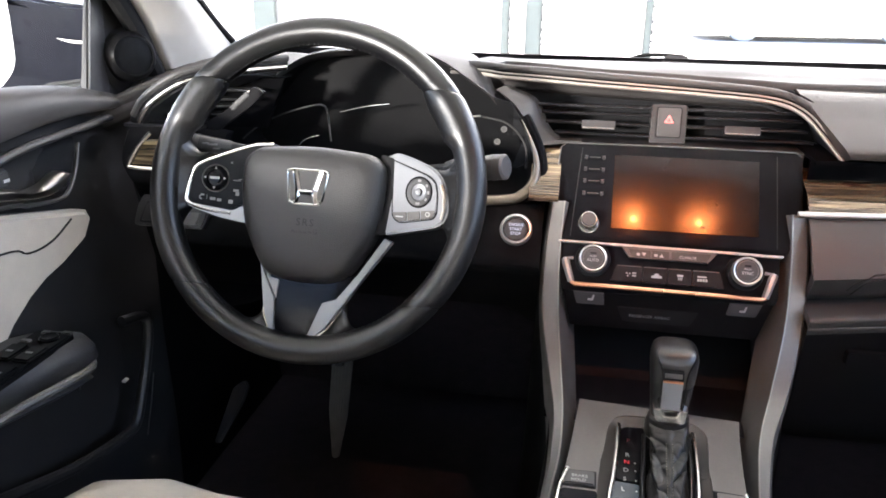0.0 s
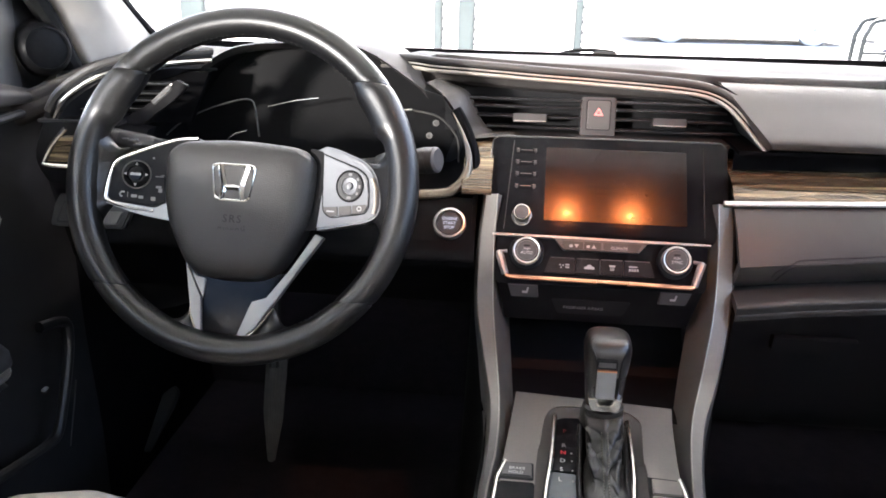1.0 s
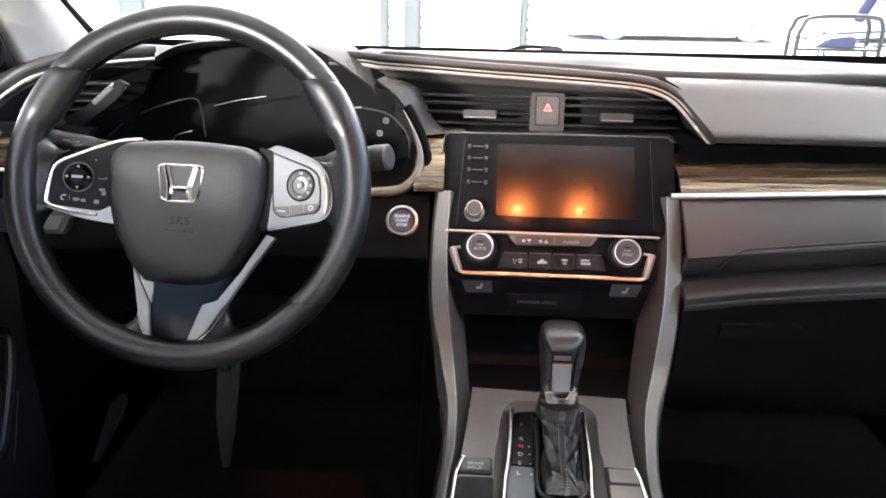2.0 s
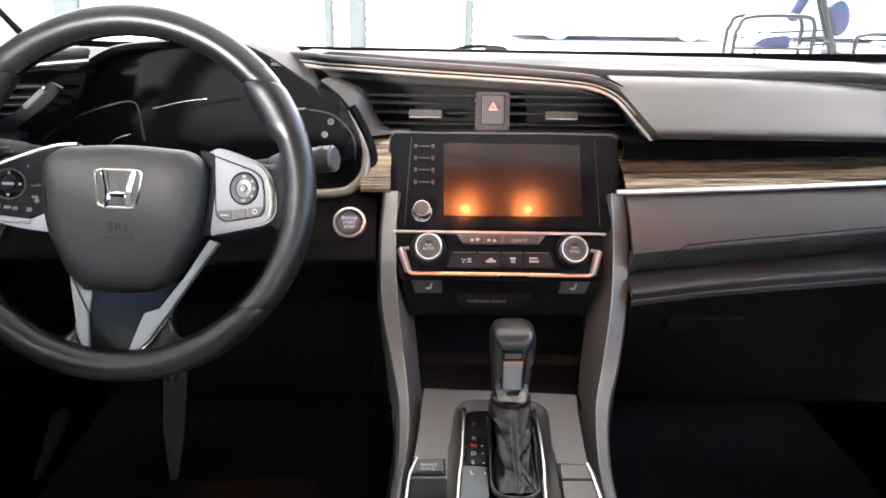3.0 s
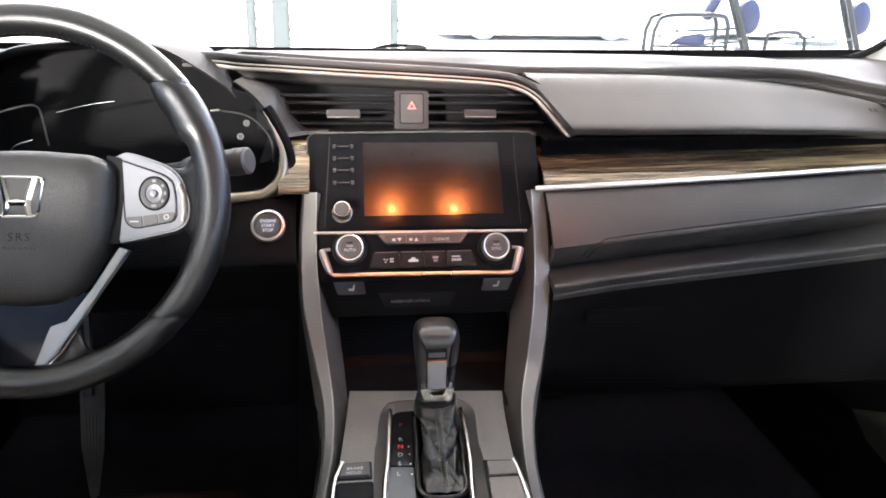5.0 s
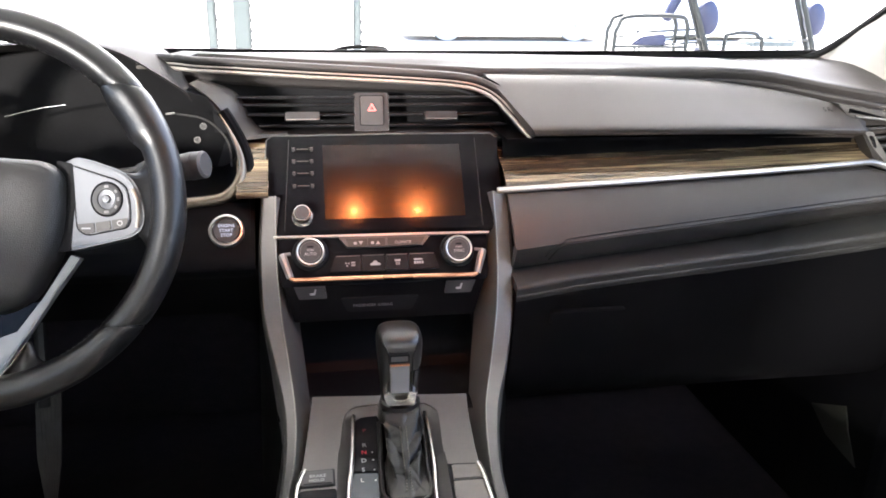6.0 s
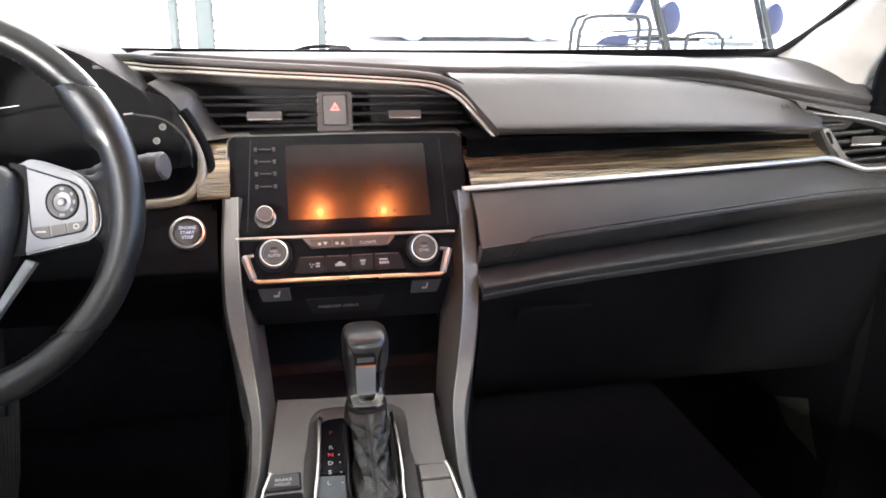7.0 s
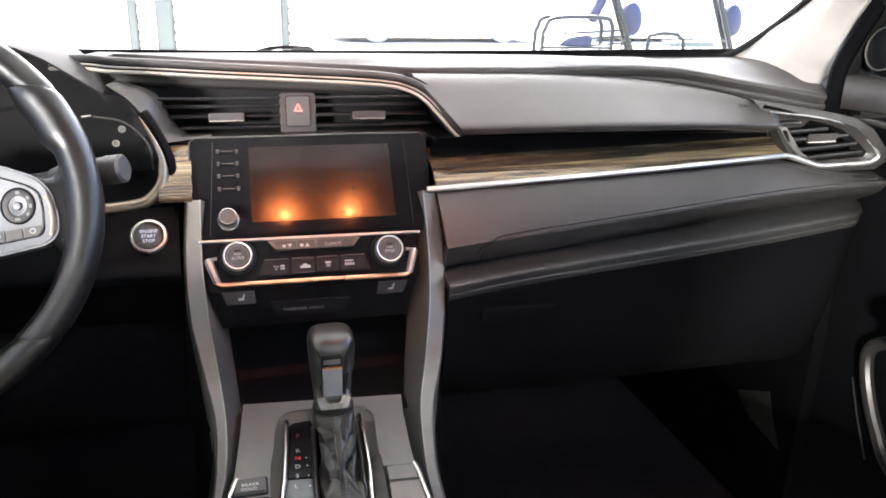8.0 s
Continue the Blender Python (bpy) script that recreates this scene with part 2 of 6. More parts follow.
    return Matrix.Translation(origin) @ m @ Matrix.Scale(0.001, 4)


def prism(M, outline, n0, n1, bevel=0.0, seg=2):
    """An outline in a frame, raised from n0 to n1, with its edges rounded."""
    bm = bmesh.new()
    lo = [bm.verts.new((p[0], p[1], n0)) for p in outline]
    hi = [bm.verts.new((p[0], p[1], n1)) for p in outline]
    k = len(lo)
    for i in range(k):
        bm.faces.new((lo[i], lo[(i + 1) % k], hi[(i + 1) % k], hi[i]))
    bm.faces.new(hi)
    bm.faces.new(list(reversed(lo)))
    if bevel:
        bmesh.ops.recalc_face_normals(bm, faces=bm.faces)
        es = [e for e in bm.edges if e.verts[0] in hi and e.verts[1] in hi or len(outline) < 9]
        bmesh.ops.bevel(bm, geom=es, offset=bevel, segments=seg, affect='EDGES', clamp_overlap=True)
    bmesh.ops.transform(bm, matrix=M, verts=bm.verts)
    return bm


def rect(u0, v0, u1, v1, r=0.0, n=4):
    pts = [(u0, v0), (u1, v0), (u1, v1), (u0, v1)]
    return rounded(pts, r, n) if r else pts


def box(lo, hi, bevel=0.0):
    M = Matrix.Identity(4)
    bm = prism(M, rect(lo[0], lo[1], hi[0], hi[1]), lo[2], hi[2])
    if bevel:
        bmesh.ops.recalc_face_normals(bm, faces=bm.faces)
        bmesh.ops.bevel(bm, geom=list(bm.edges), offset=bevel, segments=2, affect='EDGES', clamp_overlap=True)
    return bm


def lathe(M, prof, seg=36):
    """A turned piece about the frame's n; prof: radius and height."""
    rows = [[(r * math.cos(2 * math.pi * j / seg), r * math.sin(2 * math.pi * j / seg), h) for j in range(seg)] for r, h in prof]
    bm = loft(rows, closed=True, caps=True)
    bmesh.ops.transform(bm, matrix=M, verts=bm.verts)
    return bm


def add(bm, other):
    me = bpy.data.meshes.new("tmp")
    other.to_mesh(me)
    other.free()
    bm.from_mesh(me)
    bpy.data.meshes.remove(me)
    return bm


def letters(name, text, size, M, u, v, n, material, parent, label="", spacing=1.0):
    """Writing laid on a face: size in mm, its middle at u, v."""
    c = bpy.data.curves.new(name, 'FONT')
    c.body, c.size, c.align_x, c.align_y, c.extrude = text, size, 'CENTER', 'CENTER', 0.12
    c.space_character, c.resolution_u = spacing, 2
    tmp = bpy.data.objects.new(name + "_tmp", c)
    me = bpy.data.meshes.new_from_object(tmp)
    bpy.data.objects.remove(tmp)
    bpy.data.curves.remove(c)
    me.transform(M @ Matrix.Translation((u, v, n)))
    me.name = name
    me.materials.clear()
    me.materials.append(material)
    ob = new(name, me)
    ob.parent = parent
    if parent and parent.type == 'EMPTY':
        ob.matrix_parent_inverse = Matrix.Translation(parent.location).inverted()
    if label:
        ob["label"] = label
    return ob


def lerp(a, b, t):
    return a + (b - a) * t


def along(table, x):
    """Values at x of a table of (x, value, value ...), by straight lines."""
    if x <= table[0][0]:
        return table[0][1:]
    for a, b in zip(table, table[1:]):
        if x <= b[0]:
            t = (x - a[0]) / (b[0] - a[0])
            return tuple(lerp(p, q, t) for p, q in zip(a[1:], b[1:]))
    return table[-1][1:]


# ---- frames of the main faces ----
WHEEL = plane_at((-0.377, 0.60, 0.896), 22) @ Matrix.Rotation(radians(-1.2), 4, 'Z')
UNIT = plane_at((0.010, 0.722, 0.8765), 35.8)
CLIM = plane_at((0.004, 0.685, 0.826), 30)
DECK = plane_at((0.0, 0.50, 0.66), 83)

# ---- hall and distance ----
ground = part("ground", box((-300, -300, -0.2), (300, 300, 0.0)), CONCRETE)
tagged(ground, "pale concrete ground running out to the horizon", "ground", kind="structure")
# unseen ceiling, sized to limit the sky's light on the dashboard
tagged(part("ceiling", box((-9, -4.6, 3.6), (3.0, 4.3, 3.8)), HALL), "unseen plain ceiling added to cut the sky's light", "ceiling", kind="structure")
# unseen wall added to keep sky out of reflections; its opening suits the rear lamp
for nm, lo_w, hi_w in (("wall_south", (-9, -8.2, 0), (9, -8, 1.8)), ("wall_south_top", (-9, -8.2, 2.6), (9, -8, 3.6)), ("wall_south_left", (-9, -8.2, 1.8), (-5.5, -8, 2.6)), ("wall_south_right", (-4.7, -8.2, 1.8), (9, -8, 2.6))):
    tagged(part(nm, box(lo_w, hi_w), HALL), "unseen plain wall behind the car, open for the added lamp", "wall", kind="structure")


def post(x, w, y=5.5, mt=POST):
    bm = box((x - w / 2, y - 0.06, 0), (x + w / 2, y + 0.06, 3.6), 0.008)
    ob = part("window_post", bm, mt)
    for e in (-1, 1):
        part("gasket", box((x + e * (w / 2 + 0.004) - 0.003, y - 0.05, 0), (x + e * (w / 2 + 0.004) + 0.003, y - 0.01, 3.6), 0.001), GASKET, ob, "grey rubber gasket")
    # clips along the glazing bead
    if w < 0.12:
        for i in range(34):
            z = 0.30 + 0.055 * i + 0.012 * math.sin(i * 2.3)
            part("clip", box((x + w / 2 + 0.006, y - 0.06, z), (x + w / 2 + 0.017, y - 0.045, z + 0.022 + 0.010 * math.sin(i * 1.7)), 0.002), GASKET, ob)
    return tagged(ob, "grey painted metal window post on concrete", "post", group="posts of the glass front")


for px, pw in ((-2.50, 0.17), (-0.70, 0.045), (-0.50, 0.10), (0.284, 0.04), (-4.4, 0.12), (4.9, 0.12)):
    post(px, pw)
tagged(part("window_header", box((-9, 5.42, 3.2), (9, 5.58, 3.6), 0.01), POST), "grey painted beam over the glass front", "beam", kind="structure")


def pad_shape(c, size, lean):
    M = Matrix.Translation(c) @ Matrix.Rotation(radians(lean), 4, 'Y') @ Matrix.Rotation(radians(90), 4, 'X') @ Matrix.Diagonal((*size, 1))
    return lathe(M, [(0.01, -1), (0.6, -0.9), (0.92, -0.5), (1, 0), (0.92, 0.5), (0.6, 0.9), (0.01, 1)], 20)


def tube_chair(x, y, arms=True):
    """A seat on a black tube frame with blue pads, beyond the glass."""
    t = thing("tube_frame_chair", "blue padded chair on a black tube frame outdoors", "chair", (x, y, 0), group="chairs outdoors")
    if arms:
        arm = smoothed([(x - 0.29, y, 0.0), (x - 0.28, y, 0.70), (x - 0.26, y, 0.83), (x - 0.19, y, 0.90), (x + 0.16, y, 0.905), (x + 0.24, y, 0.86), (x + 0.25, y, 0.70), (x + 0.25, y, 0.0)], 5)
        part("arm_frame", tube(arm, 0.015, 8), FRAME, t)
        part("arm_frame", tube([Vector((p.x + 0.06, p.y + 0.30, p.z - 0.005)) for p in arm], 0.015, 8), FRAME, t)
        for dz in (0.70, 0.34):
            part("cross_bar", tube([(x - 0.28, y, dz), (x + 0.25, y, dz)], 0.010, 8), FRAME, t)
            part("side_bar", tube([(x + 0.25, y, dz), (x + 0.31, y + 0.30, dz)], 0.010, 8), FRAME, t)
        part("seat", prism(Matrix.Translation((x, y + 0.02, 0)) @ Matrix.Rotation(radians(90), 4, 'X'), [(-0.16, 0.70), (0.11, 0.70), (0.11, 0.775), (0.08, 0.785), (-0.07, 0.765)], -0.26, 0.0, 0.012), BLUE, t)
        part("arm_pad", tube(smoothed([(x + 0.13, y + 0.1, 0.87), (x + 0.15, y + 0.1, 0.93), (x + 0.20, y + 0.1, 1.03), (x + 0.24, y + 0.1, 1.12)], 4), [0.02] + [0.036] * 11 + [0.02], 10), BLUE, t, "slanting blue pad")
    for k in (0, 1):
        part("back_post", tube([(x + 0.43 + 0.03 * k, y + 0.12 * k, 0.0), (x + 0.41 + 0.03 * k, y + 0.12 * k, 0.68), (x + 0.27 + 0.03 * k, y + 0.12 * k, 1.02), (x + 0.18 + 0.03 * k, y + 0.12 * k, 1.3)], 0.020, 8), FRAME, t)
    part("brace", tube([(x + 0.40, y, 0.75), (x + 0.40, y + 0.12, 0.75)], 0.010, 8), FRAME, t)
    part("headrest", pad_shape((x + 0.42, y + 0.06, 0.90), (0.078, 0.122, 0.05), -8), BLUE, t, "rounded blue pad")
    return t


tube_chair(2.29, 5.0)
tube_chair(3.12, 5.0, arms=False)


def low_frame(x, y):
    t = thing("tube_frame_stool", "low blue cushion stool with a bent tube frame outdoors", "stool", (x, y, 0), group="stools outdoors")
    arc = smoothed([(x - 0.14, y, 0.0), (x - 0.14, y, 0.70), (x - 0.10, y, 0.79), (x + 0.06, y, 0.80), (x + 0.12, y, 0.77), (x + 0.155, y, 0.68), (x + 0.16, y, 0.0)], 5)
    part("frame", tube(arc, 0.014, 8), FRAME, t)
    part("seat", box((x - 0.2, y + 0.02, 0.60), (x + 0.3, y + 0.4, 0.675), 0.03), BLUE, t)
    for dx in (-0.17, 0.27):
        part("leg", tube([(x + dx, y + 0.3, 0), (x + dx, y + 0.3, 0.61)], 0.012, 8), FRAME, t)
    return t


low_frame(2.98, 5.02)


def trestle(x, y):
    """A low folded stand of thin tubes beyond the chairs."""
    t = thing("tube_stand", "low stand of thin grey tubes on the concrete outdoors", "stand", (x, y, 0))
    for dz, dy in ((0.72, 0.0), (0.66, 0.05), (0.60, 0.0)):
        part("rail", tube([(x - 0.32, y + dy, dz - 0.02), (x + 0.32, y + dy, dz + 0.02)], 0.011, 6), FRAME, t)
    for dx in (-0.30, 0.30):
        for e in (-1, 1):
            part("leg", tube([(x + dx, y, 0.72), (x + dx + 0.02, y + 0.22 * e, 0)], 0.010, 6), FRAME, t)
    part("tray", box((x + 0.86, y, 0.585), (x + 1.28, y + 0.3, 0.63), 0.01), POST, t)
    part("tray_bracket", tube([(x + 0.32, y, 0.60), (x + 0.9, y + 0.1, 0.60)], 0.010, 6), POST, t)
    for dx in (0.92, 1.2):
        part("leg", tube([(x + dx, y + 0.15, 0), (x + dx, y + 0.15, 0.6)], 0.010, 6), POST, t)
    return t


trestle(3.18, 6.6)


def far_car(x, y, turn=0.0):
    """A parked pale car far off."""
    t = thing("parked_car", "white car parked far outside on concrete", "car", (x, y, 0), group="parked cars")
    R = Matrix.Translation((x, y, 0)) @ Matrix.Rotation(radians(turn), 4, 'Z')
    side = smoothed([(-2.1, 0.12), (-2.1, 0.8), (-1.2, 0.95), (-0.5, 1.42), (0.7, 1.42), (1.5, 0.98), (2.1, 0.85), (2.15, 0.12)], 4)
    rows = []
    for dy, sc in ((-0.85, 0.94), (-0.8, 1.0), (0.8, 1.0), (0.85, 0.94)):
        rows.append([R @ Vector((p[0] * sc, dy, 0.12 + (p[1] - 0.12) * sc)) for p in side])
    part("body", loft(rows, closed=True, caps=True), CARWHITE, t)
    bm = box((-0.75, -0.86, 0.95), (0.85, -0.82, 1.32), 0.02)
    bmesh.ops.transform(bm, matrix=R, verts=bm.verts)
    part("window", bm, FARGLASS, t, "side glass paled for the outdoor glare")
    for dx in (-1.3, 1.35):
        M = R @ Matrix.Translation((dx, -0.82, 0.31)) @ Matrix.Rotation(radians(90), 4, 'X')
        w = part("wheel", lathe(M, [(0.2, -0.1), (0.31, -0.08), (0.31, 0.06), (0.27, 0.08), (0.2, 0.06)], 20), TYRE, t)
        part("rim", lathe(M, [(0.05, 0.06), (0.25, 0.085), (0.26, 0.05), (0.05, 0.02)], 16), CARWHITE, w)
    return t


for cx, cy, ct in ((3.9, 16.0, 3), (8.9, 16.6, -4)):
    far_car(cx, cy, ct)


def shrub(x, y, h):
    t = thing("shrub", "leafy green shrub standing far outside", "shrub", (x, y, 0), group="shrubs outside")
    for k in range(4):
        a = k * 1.6
        part("stem", tube([(x, y, 0), (x + 0.2 * math.cos(a), y + 0.2 * math.sin(a), h * 0.4), (x + 0.4 * math.cos(a), y + 0.4 * math.sin(a), h * 0.8)], [0.05, 0.035, 0.01], 6), BARK, t)
    bm = bmesh.new()
    for i in range(700):
        a, b, c = random.gauss(0, 1), random.gauss(0, 1), random.random()
        p = Vector((x + a * h * 0.3, y + b * h * 0.25, 0.08 + c * h * (1 - 0.12 * a * a)))
        q = Euler((random.random() * 6, random.random() * 6, random.random() * 6)).to_matrix()
        s = h * random.uniform(0.03, 0.06)
        bm.faces.new([bm.verts.new(p + q @ Vector(v) * s) for v in ((-1, 0, 0), (0, -0.6, 0.1), (1, 0, 0), (0, 0.6, 0.1))])
    part("crown", bm, LEAF, t)
    return t


for tx, ty, th in ((4.9, 29, 1.2), (7.35, 29, 1.1), (14.7, 29, 1.2), (17.4, 28.5, 1.2), (18.6, 29, 1.3)):
    shrub(tx, ty, th)

# ---- car shell ----
car = thing("car_body", "dark blue car shell with pale headliner, seen from inside", "car body", (0, 0, 0.18))
part("floor_pan", box((-0.72, -1.6, 0.22), (0.72, 1.28, 0.28), 0.01), CARPET, car, "black carpeted floor")
part("firewall", slab([[(x, 1.25, 0.28) for x in (-0.72, 0, 0.72)], [(x, 1.18, 0.60) for x in (-0.72, 0, 0.72)], [(x, 1.16, 0.95) for x in (-0.72, 0, 0.72)]], (0, 0.03, 0)), CARPET, car)

for sx in (-1, 1):
    part("cowl_side", slab([[(sx * 0.715, y, 0.24) for y in (0.70, 1.0, 1.30)], [(sx * 0.715, y, 0.6) for y in (0.70, 1.0, 1.26)], [(sx * 0.735, y, 0.97) for y in (0.74, 1.0, 1.10)]], (sx * 0.02, 0, 0)), SHADED_PLASTIC, car, "black footwell side")


def roof_z(x, y):
    return 1.375 + 0.035 * min(1, (0.44 - y) / 0.5) - 0.055 * (x / 0.62) ** 2


def roof_piece(ys, xs):
    return slab([[(x, y, roof_z(x, y)) for x in xs] for y in ys], (0, 0, 0.035))


part("roof", roof_piece((0.44, 0.24, 0.0, -0.34, -0.7, -1.1, -1.5), [-0.62 + 0.124 * i for i in range(11)]), HEADLINER, car, "pale cloth headliner")
part("rear_wall", slab([[(-0.72, -1.6, 0.28), (0, -1.65, 0.28), (0.72, -1.6, 0.28)], [(-0.70, -1.62, 0.98), (0, -1.68, 0.98), (0.70, -1.62, 0.98)]], (0, -0.03, 0)), PILLAR, car)
rg = part("rear_glass", slab([[(-0.70, -1.62, 0.98), (0, -1.68, 0.98), (0.70, -1.62, 0.98)], [(-0.62, -1.5, 1.345), (0, -1.5, 1.40), (0.62, -1.5, 1.345)]], (0, -0.004, 0)), CLEAR, car, "clear rear glass")
rg.visible_shadow = False


def base_y(x):
    return 1.15 - 0.15 * (x / 0.72) ** 2


def base_z(x):
    return 0.978 + 0.018 * (x / 0.72) ** 2


XS = [-0.74 + 0.074 * i for i in range(21)]
# windscreen, its black border along the foot and the wiper outside
screen_rows = []
for k in range(6):
    f = k / 5
    row = []
    for x in XS:
        xx = x * lerp(1.0, 0.84, f)
        row.append((xx, lerp(base_y(x) + 0.01, 0.45 - 0.03 * (x / 0.72) ** 2, f), lerp(base_z(x), 1.385 - 0.05 * (x / 0.72) ** 2, f)))
    screen_rows.append(row)
ws = part("windscreen", slab(screen_rows, (0, 0.002, 0.004)), CLEAR)
ws.visible_shadow = False
tagged(ws, "clear curved windscreen over the dashboard", "windscreen")
part("border", slab([[(x, base_y(x) + 0.012, base_z(x) - 0.03) for x in XS], [(x, base_y(x) + 0.004, base_z(x) - 0.002) for x in XS], [(x, base_y(x) - 0.006, base_z(x) + 0.0125) for x in XS]], (0, -0.003, -0.001)), DARK, ws, "black printed border")
wiper = thing("windscreen_wiper", "black wiper arm resting at the foot of the windscreen", "wiper", (0.03, 1.14, 0.99))
part("arm", tube(smoothed([(-0.035, 1.16, 0.986), (-0.015, 1.155, 0.992), (0.01, 1.152, 0.9945), (0.05, 1.15, 0.993)], 5), 0.003, 8), RUBBER, wiper)
part("blade_cap", prism(plane_at((0.036, 1.15, 0.988), 20), rounded([(-24, -8), (22, -8), (19, 5), (-14, 6)], 4), -6, 6, 1.5), HARD, wiper)


def a_pillar(inner_line, outer_line, seal, s):
    """Cloth-covered windscreen pillar between its glass edge and its door edge; s is -1 or 1."""
    a, b = smoothed(inner_line, 4), smoothed(outer_line, 4)
    rows = []
    for p, q in zip(a, b):
        m = (p + q) / 2 + Vector((-s * 0.022, -0.030, 0))
        rows.append(smoothed([p + Vector((s * 0.03, 0.02, 0.004)), p, lerp(p, m, 0.6) + Vector((-s * 0.006, -0.006, 0)), m, lerp(m, q, 0.6) + Vector((0, -0.008, 0)), q, q + Vector((s * 0.05, 0.02, 0))], 4))
    ob = part("windscreen_pillar", slab(rows, (s * 0.02, 0.01, 0)), PILLAR)
    tagged(ob, "pale cloth-covered pillar beside the windscreen", "pillar", group="windscreen pillars")
    part("seal", tube(smoothed(seal, 6), 0.0055, 8), RUBBER, ob, "black rubber seal")
    door_seal = [q + Vector((s * 0.012, -0.012, 0)) for q in b]
    part("door_seal", tube(door_seal, 0.013, 10), RUBBER, ob, "black door seal")
    return ob


a_pillar([(-0.648, 1.06, 0.95), (-0.648, 1.00, 1.005), (-0.646, 0.90, 1.075), (-0.625, 0.65, 1.23), (-0.60, 0.42, 1.39)],
         [(-0.662, 0.87, 0.94), (-0.668, 0.84, 0.98), (-0.680, 0.79, 1.078), (-0.665, 0.58, 1.23), (-0.63, 0.30, 1.39)],
         [(-0.645, 1.04, 0.985), (-0.645, 1.0, 1.009), (-0.647, 0.95, 1.042), (-0.644, 0.90, 1.075), (-0.63, 0.75, 1.17), (-0.61, 0.55, 1.29)], -1)
a_pillar([(0.715, 1.03, 0.955), (0.722, 0.98, 1.003), (0.728, 0.93, 1.045), (0.735, 0.87, 1.087), (0.70, 0.65, 1.23), (0.63, 0.42, 1.39)],
         [(0.750, 0.83, 0.935), (0.7467, 0.80, 0.984), (0.738, 0.78, 1.010), (0.732, 0.735, 1.09), (0.705, 0.56, 1.23), (0.66, 0.30, 1.39)],
         [(0.66, 1.03, 0.990), (0.705, 0.99, 0.998), (0.722, 0.935, 1.031), (0.727, 0.885, 1.064), (0.722, 0.845, 1.087), (0.70, 0.70, 1.17), (0.66, 0.52, 1.29)], 1)

# ---- dashboard ----
dash = thing("dashboard", "charcoal soft-touch dashboard with wood and satin trim", "dashboard", (0, 0.9, 0.6))
EDGE = [(-0.70, 0.72, 0.952), (-0.62, 0.78, 0.985), (-0.57, 0.83, 0.992), (-0.545, 0.91, 0.985), (-0.5, 0.94, 0.980), (-0.3, 0.94, 0.980), (-0.245, 0.91, 0.985), (-0.215, 0.83, 1.004), (-0.19, 0.818, 1.0085), (-0.1, 0.818, 1.0035), (0.0, 0.818, 0.9995), (0.10, 0.817, 0.995), (0.15, 0.816, 0.9925), (0.24, 0.816, 0.9925), (0.34, 0.815, 0.991), (0.43, 0.808, 0.987), (0.50, 0.788, 0.981), (0.56, 0.755, 0.970), (0.62, 0.722, 0.961), (0.66, 0.713, 0.9545), (0.684, 0.720, 0.952), (0.705, 0.748, 0.952), (0.74, 0.80, 0.955)]
EDGE_S = [tuple(p) for p in smoothed(EDGE, 5)]


def edge(x):
    return along(EDGE_S, x)


DX = [-0.70 + 0.02 * i for i in range(73)]
rows = []
for x in DX:
    ye, ze = edge(x)
    yb, zb = base_y(x), base_z(x)
    # towards the passenger's door the pad turns down in a plain front face
    w = min(1, max(0, (x - 0.30) / 0.25))
    top = lerp(min(ze + 0.014, 1.004), min(ze + 0.021, 0.999), w)
    prof = [(x, ye + lerp(0.07, 0.05, w), top), (x, ye + lerp(0.025, 0.014, w), lerp(top - 0.006, ze + 0.019, w)), (x, ye + lerp(0.004, 0.007, w), ze + lerp(0.004, 0.0150, w)), (x, ye + lerp(0.0, 0.010, w), ze + lerp(-0.004, 0.009, w)), (x, ye + lerp(0.002, 0.016, w), ze + lerp(-0.010, 0.001, w))]
    prof = smoothed([(x, yb, zb - 0.006 + 0.006 * w), (x, lerp(yb, ye, 0.45), max(lerp(top - 0.006, top + 0.002, w), zb))] + prof + [(x, ye + lerp(0.004, 0.024, w), ze - 0.016), (x, ye + lerp(0.012, 0.030, w), ze - 0.034 if x > 0.5 else ze - 0.020)], 5)
    rows.append(prof)
part("top_pad", slab(rows, (0, 0.0, -0.012)), TOP, dash, "grained grey top pad")

# passenger panel over the airbag
TOPLINE = [tuple(p) for p in smoothed([(0.140, 0.812, 0.9905), (0.20, 0.812, 0.990), (0.30, 0.811, 0.989), (0.39, 0.807, 0.9865), (0.47, 0.790, 0.981), (0.535, 0.758, 0.972), (0.585, 0.722, 0.960)], 8)]
rows = []
for k in range(41):
    f = k / 40
    xt, xb = lerp(0.140, 0.585, f), lerp(0.183, 0.596, f)
    ye, ze = along(TOPLINE, xt)
    yb2, zb2 = lerp(0.712, 0.700, f), lerp(0.931, 0.932, f)
    ctl = [(0.0, 0.0, 0.006), (0.0, 0.0, 0.0), (0.22, 0.12, 0.0), (0.55, 0.41, 0.0), (0.87, 0.69, 0.0), (1.0, 0.82, 0.0), (1.0, 0.91, 0.0), (0.94, 1.0, 0.0), (0.70, 1.05, 0.0)]
    row = []
    for fy, fz, extra in ctl:
        row.append((lerp(xt, xb, min(1, fz)), lerp(ye, yb2, fy) + extra, lerp(ze, zb2, fz) - extra * 0.5))
    rows.append(smoothed(row, 4))
air = part("airbag_panel", slab(rows, (0, 0.02, -0.008)), AIRBAG, dash, "smooth grained grey panel")
M = plane_at((0.560, 0.727, 0.957), 55)
letters("embossing", "SRS", 10, M, 0, 0, 1.0, DARK, air, spacing=1.3)

